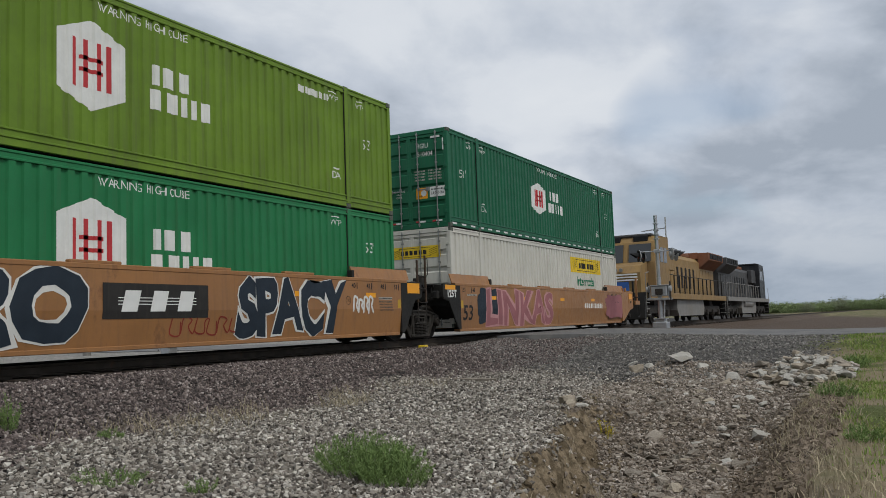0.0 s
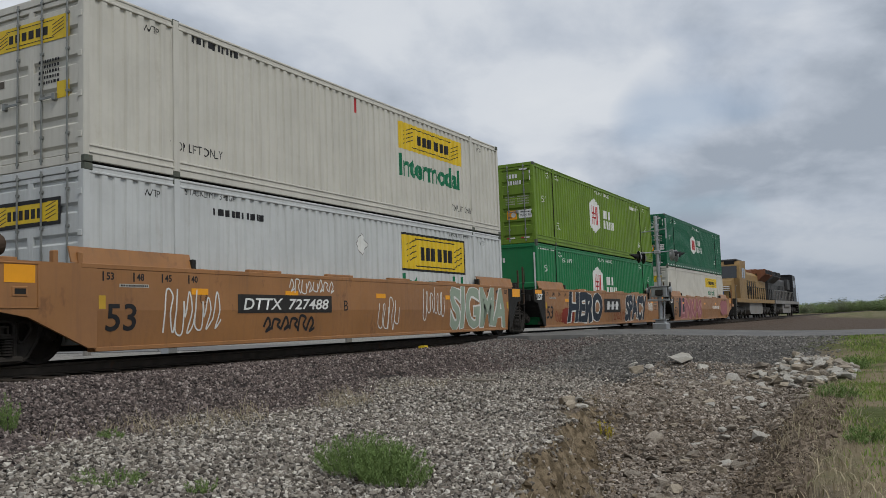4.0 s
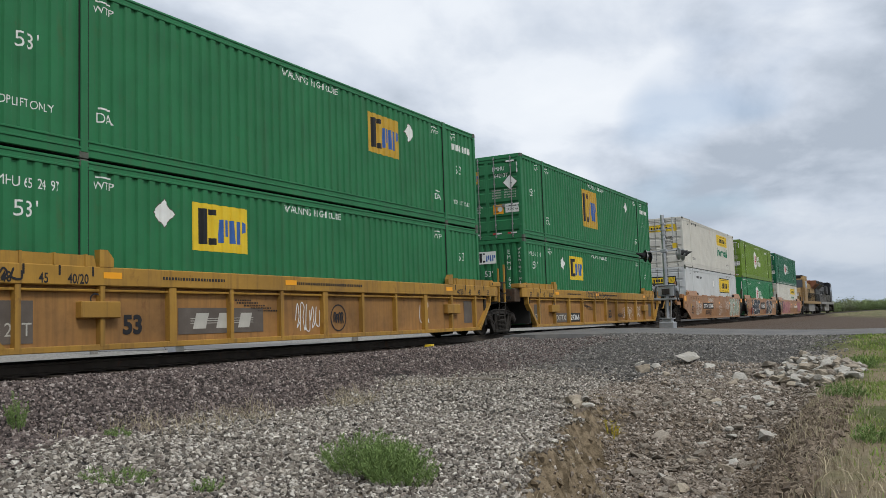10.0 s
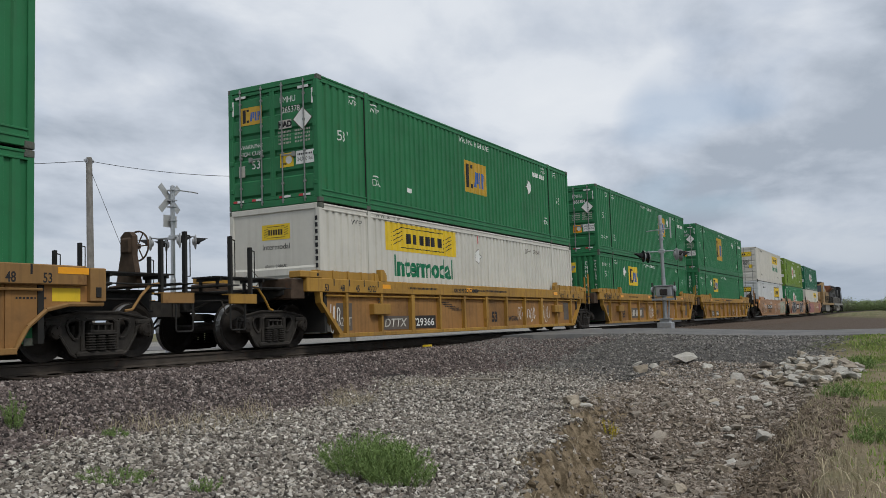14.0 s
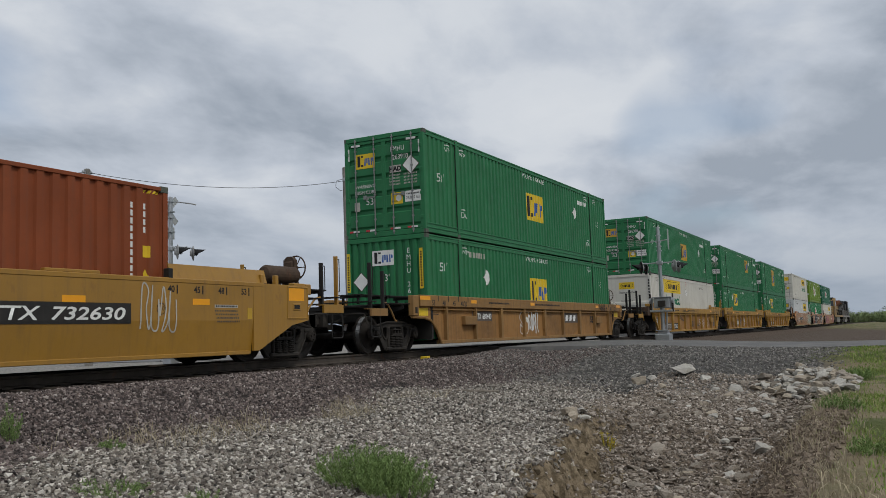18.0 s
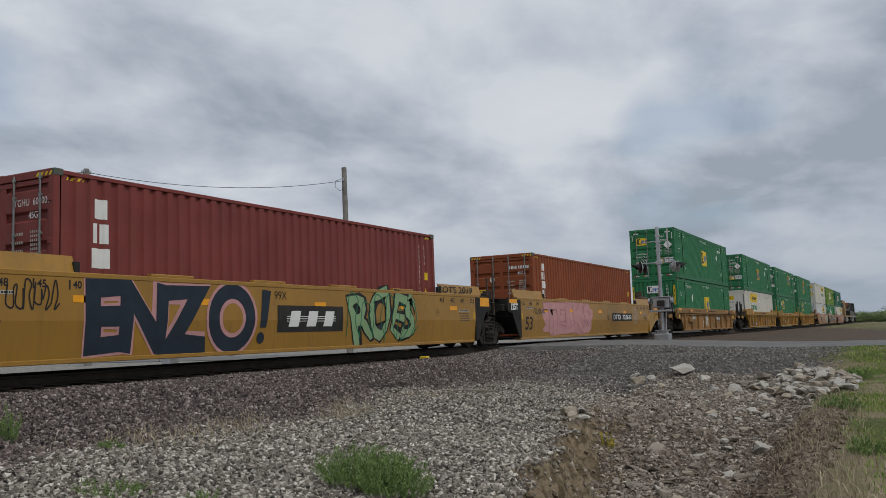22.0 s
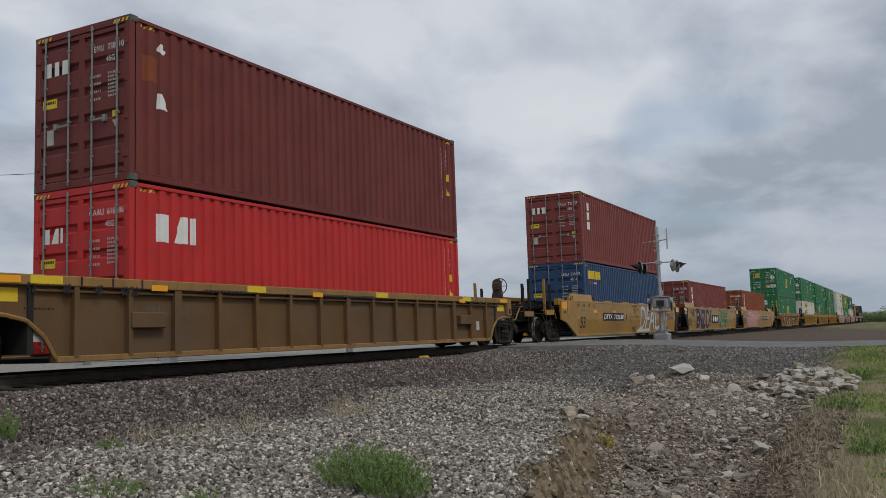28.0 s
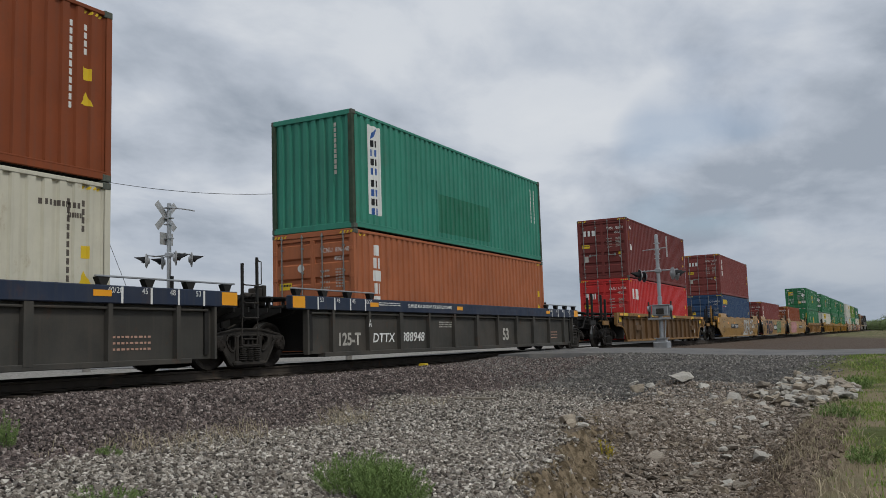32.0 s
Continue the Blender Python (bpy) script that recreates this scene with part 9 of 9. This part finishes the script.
    scribble(car, -1.6, -0.5, 0.3, 1.1, q - 0.003, WHITE_SPRAY, 3, 5, 0.03)
    words("53", 0.26, INK, car, 5.3, q, 0.7, bold=0.014)
    words("IL 53 1-3/4", 0.12, INK, car, 6.4, -1.507, 1.32, bold=0.004)
    words("IW 8 9-7/8", 0.12, INK, car, 6.4, -1.507, 1.18, bold=0.004)
    # bright yellow cars
    car = c[7]
    words("53", 0.44, INK, car, -7.3, y, 0.48, bold=0.008, thin=1.12)
    words("125T", 0.2, TIN_WHITE, car, -8.55, y - 0.008, 1.13, bold=0.010)
    blob(car, -6.2, -0.6, 0.22, 1.5, y + 0.002, PINK, 4, 9)
    fitted("TELKS", car, -6.0, -0.8, 0.26, 1.46, y, PINK, PINK_EDGE, 0.03, 0.06, shear=-0.12)
    words("B", 0.24, INK, car, 1.4, y, 0.78)
    number_board(car, 2.0, 5.0, 0.75, 1.08, y, DARK_PANEL, TIN_WHITE, 73, number="732630")
    scribble(car, -6.9, -5.9, 1.02, 1.2, y - 0.003, GREY_PANEL, 8, 5, 0.016)
    scribble(car, 5.2, 6.0, 0.6, 1.4, y, FADED_WHITE, 9, 4, 0.014)
    car = c[8]
    words("53", 0.44, INK, car, -7.44, y, 0.48, bold=0.008, thin=1.12)
    words("125T", 0.2, TIN_WHITE, car, -8.55, y - 0.008, 1.13, bold=0.010)
    fitted("ENZ", car, -5.75, -3.0, 0.22, 1.47, y, NAVY_SPRAY, PINK, 0.05, 0.075, wild=0.9, spacing=0.92)
    for r0, mat, d in ((0.70, PINK, 0.003), (0.64, NAVY_SPRAY, 0.004), (0.36, PINK, 0.006), (0.28, BRIGHT_CAR, 0.008)):
        disc(car, -2.42, y - d, 0.84, r0, mat, name="graffiti")
    shape(car, [(-0.13, -0.12), (0.05, -0.12), (0.2, 0.6), (-0.06, 0.62)], -1.5, y - 0.003, 0.78, NAVY_SPRAY, name="graffiti")
    disc(car, -1.6, y - 0.003, 0.46, 0.11, NAVY_SPRAY, name="graffiti")
    words("99X", 0.17, INK, car, -1.0, y, 1.22)
    stamp_board(car, -1.1, 1.2, 0.56, 1.10, y, DARK_PANEL, TIN_WHITE)
    fitted("ROES", car, 1.45, 4.5, 0.26, 1.46, y, GREEN_SPRAY, INK, 0.07, 0.03, shear=0.2, wild=2.2, spacing=0.95)
    scribble(car, 1.35, 4.6, 0.3, 1.44, y - 0.005, DECAL_GREEN, 4, 6, 0.014)
    scribble(car, -7.1, -6.2, 0.95, 1.4, y, INK, 6, 6, 0.012)
    fitted("ROTS 2019", c[8], 5.75, 7.85, 1.55, 1.73, y + 0.02, INK, bold=0.02, wild=0.5)
    fitted("MATR", c[9], 6.5, 7.4, 1.54, 1.73, y + 0.02, INK, bold=0.0, shear=0.2, wild=0.35)
    car = c[9]
    words("53", 0.44, INK, car, -7.3, y, 0.48, bold=0.008, thin=1.12)
    number_board(car, -4.78, -1.7, 0.75, 1.08, y, DARK_PANEL, TIN_WHITE, 76, number="732630")
    words("A", 0.3, INK, car, -1.33, y, 0.76, bold=0.012)
    disc(car, -0.66, y, 0.88, 0.2, INK, name="stencil_ring", inner=0.186)
    words("PLATE", 0.065, INK, car, -0.66, y, 0.87)
    words("H", 0.1, INK, car, -0.66, y, 0.74)
    words("DTTX 732630 A", 0.1, INK, car, -0.05, y, 1.34)
    words("LO LMT  116 900  PER UNIT", 0.088, INK, car, 0.27, y, 0.88)
    fitted("\"DFACE\"", car, -0.05, 0.72, 1.08, 1.28, y - 0.008, INK, bold=0.0, shear=0.15, wild=0.25)
    fitted("DFACE", car, 0.8, 5.5, 0.27, 1.44, y - 0.003, SILVER_SPRAY, INK, 0.025, 0.02, shear=0.25)
    shape(car, [(-0.75, -0.09), (1.6, -0.09), (1.6, 0.06), (-0.6, 0.06)], 1.18, y - 0.006, 0.3, SILVER_SPRAY, name="graffiti")
    for k in range(2):
        shape(car, [(-0.14, -0.18), (0.0, -0.22), (0.14, 0.16), (0.0, 0.2)], 5.75 + 0.28 * k, y, 0.95 - 0.18 * k, SILVER_SPRAY, name="graffiti")
    fitted("SMOKE", car, 6.22, 6.88, 0.98, 1.14, y, INK, bold=0.004, wild=0.3)
    fitted("WEED", car, 6.35, 6.88, 0.80, 0.95, y, INK, bold=0.004, wild=0.3)
    fitted("MEVK", car, -0.32, 0.22, 0.2, 0.46, y, INK, bold=0.0, shear=0.2, wild=0.3)
    fitted("MAR2", car, 5.75, 6.45, 0.22, 0.44, y, INK, bold=0.0, shear=0.15, wild=0.3)
    # grimy brown car
    car = c[10]
    plate(car, -7.95, q, 0.62, 0.22, 0.28, FADED_WHITE, name="notice")
    plate(car, 6.9, q, 0.62, 0.2, 0.26, FADED_WHITE, name="notice")
    number_board(car, -6.0, -4.9, 0.82, 1.1, q, BROWN_YELLOW, GREY_PANEL, 79)
    for x in (-7.9, -3.2, 1.4, 6.0):
        plate(car, x, -1.505, 1.385, 0.55, 0.12, SIGN_YELLOW, name="reflector")
    # dark blue cars
    for i, letter in ((11, "A"), (12, "C")):
        car = c[i]
        words("125-T", 0.28, FADED_WHITE, car, -6.62, q, 0.40, bold=0.012)
        words(letter, 0.2, TIN_WHITE, car, -5.88, -1.49, 0.80, thin=0.7)
        fitted("DTTX", car, -5.62, -4.6, 0.44, 0.66, q, TIN_WHITE, bold=0.02, name="lettering", shear=0.15, wild=0.0)
        if i == 11:
            fitted("888948", car, -4.28, -3.1, 0.44, 0.68, q, TIN_WHITE, bold=0.02, name="lettering", shear=0.15, wild=0.0)
        else:
            bars(car, -3.85, q, 0.44, 1.1, 0.23, TIN_WHITE, 6, 82, lean=0.15)
        words("53", 0.36, FADED_WHITE, car, 2.2, q, 0.42, bold=0.016)
        words("52,800 LBS. MAX. GROSS WT. FOR 20 FT CONTAINERS", 0.085, TIN_WHITE, car, -2.9, -1.504, 1.3, bold=0.003, thin=0.85)
        for k in range(3):
            bars(car, -1.8, q, 0.92 - 0.06 * k, 0.9, 0.035, FADED_WHITE, 12, k, name="stencil")
            bars(car, 6.4, q, 0.62 - 0.1 * k, 0.8, 0.035, PEACH_SPRAY, 9, 9 + k, name="stencil")
        bars(car, -5.0, -1.504, 1.37, 1.0, 0.025, TIN_WHITE, 20, 6, name="stencil")
        bars(car, -5.0, -1.504, 1.32, 1.0, 0.025, TIN_WHITE, 22, 7, name="stencil")


paint_cars()


def lay_on_fold(car):
    """Bends the paint on a smooth side where the plate folds inwards below."""
    for ob in [o for o in car.children if o.type == "MESH" and o.name.split(".")[0] in ("graffiti", "lettering", "stencil", "marking", "number_panel", "owner_panel", "owner_mark", "load_mark", "stencil_ring", "notice", "number_line")]:
        at = ob.matrix_basis.translation
        co = np.empty(len(ob.data.vertices) * 3, dtype=np.float32)
        ob.data.vertices.foreach_get("co", co)
        co = co.reshape(-1, 3) + np.array(at)
        if len(co) == 0 or co[:, 1].max() > -1.4 or co[:, 2].min() > 0.8 or abs(co[:, 0]).max() > 8.0:
            continue
        ob.data = ob.data.copy()
        bm = bmesh.new()
        bm.from_mesh(ob.data)
        if co[:, 2].max() > 0.8:
            bmesh.ops.bisect_plane(bm, geom=bm.verts[:] + bm.edges[:] + bm.faces[:], plane_co=(0, 0, 0.8 - at.z), plane_no=(0, 0, 1), dist=1e-5)
        for v in bm.verts:
            z = v.co.z + at.z
            if z < 0.8:
                v.co.y += 0.07 * (0.8 - z) / 0.6
        bm.to_mesh(ob.data)
        bm.free()


for car in CARS[:3] + CARS[7:10]:
    lay_on_fold(car)


motions()
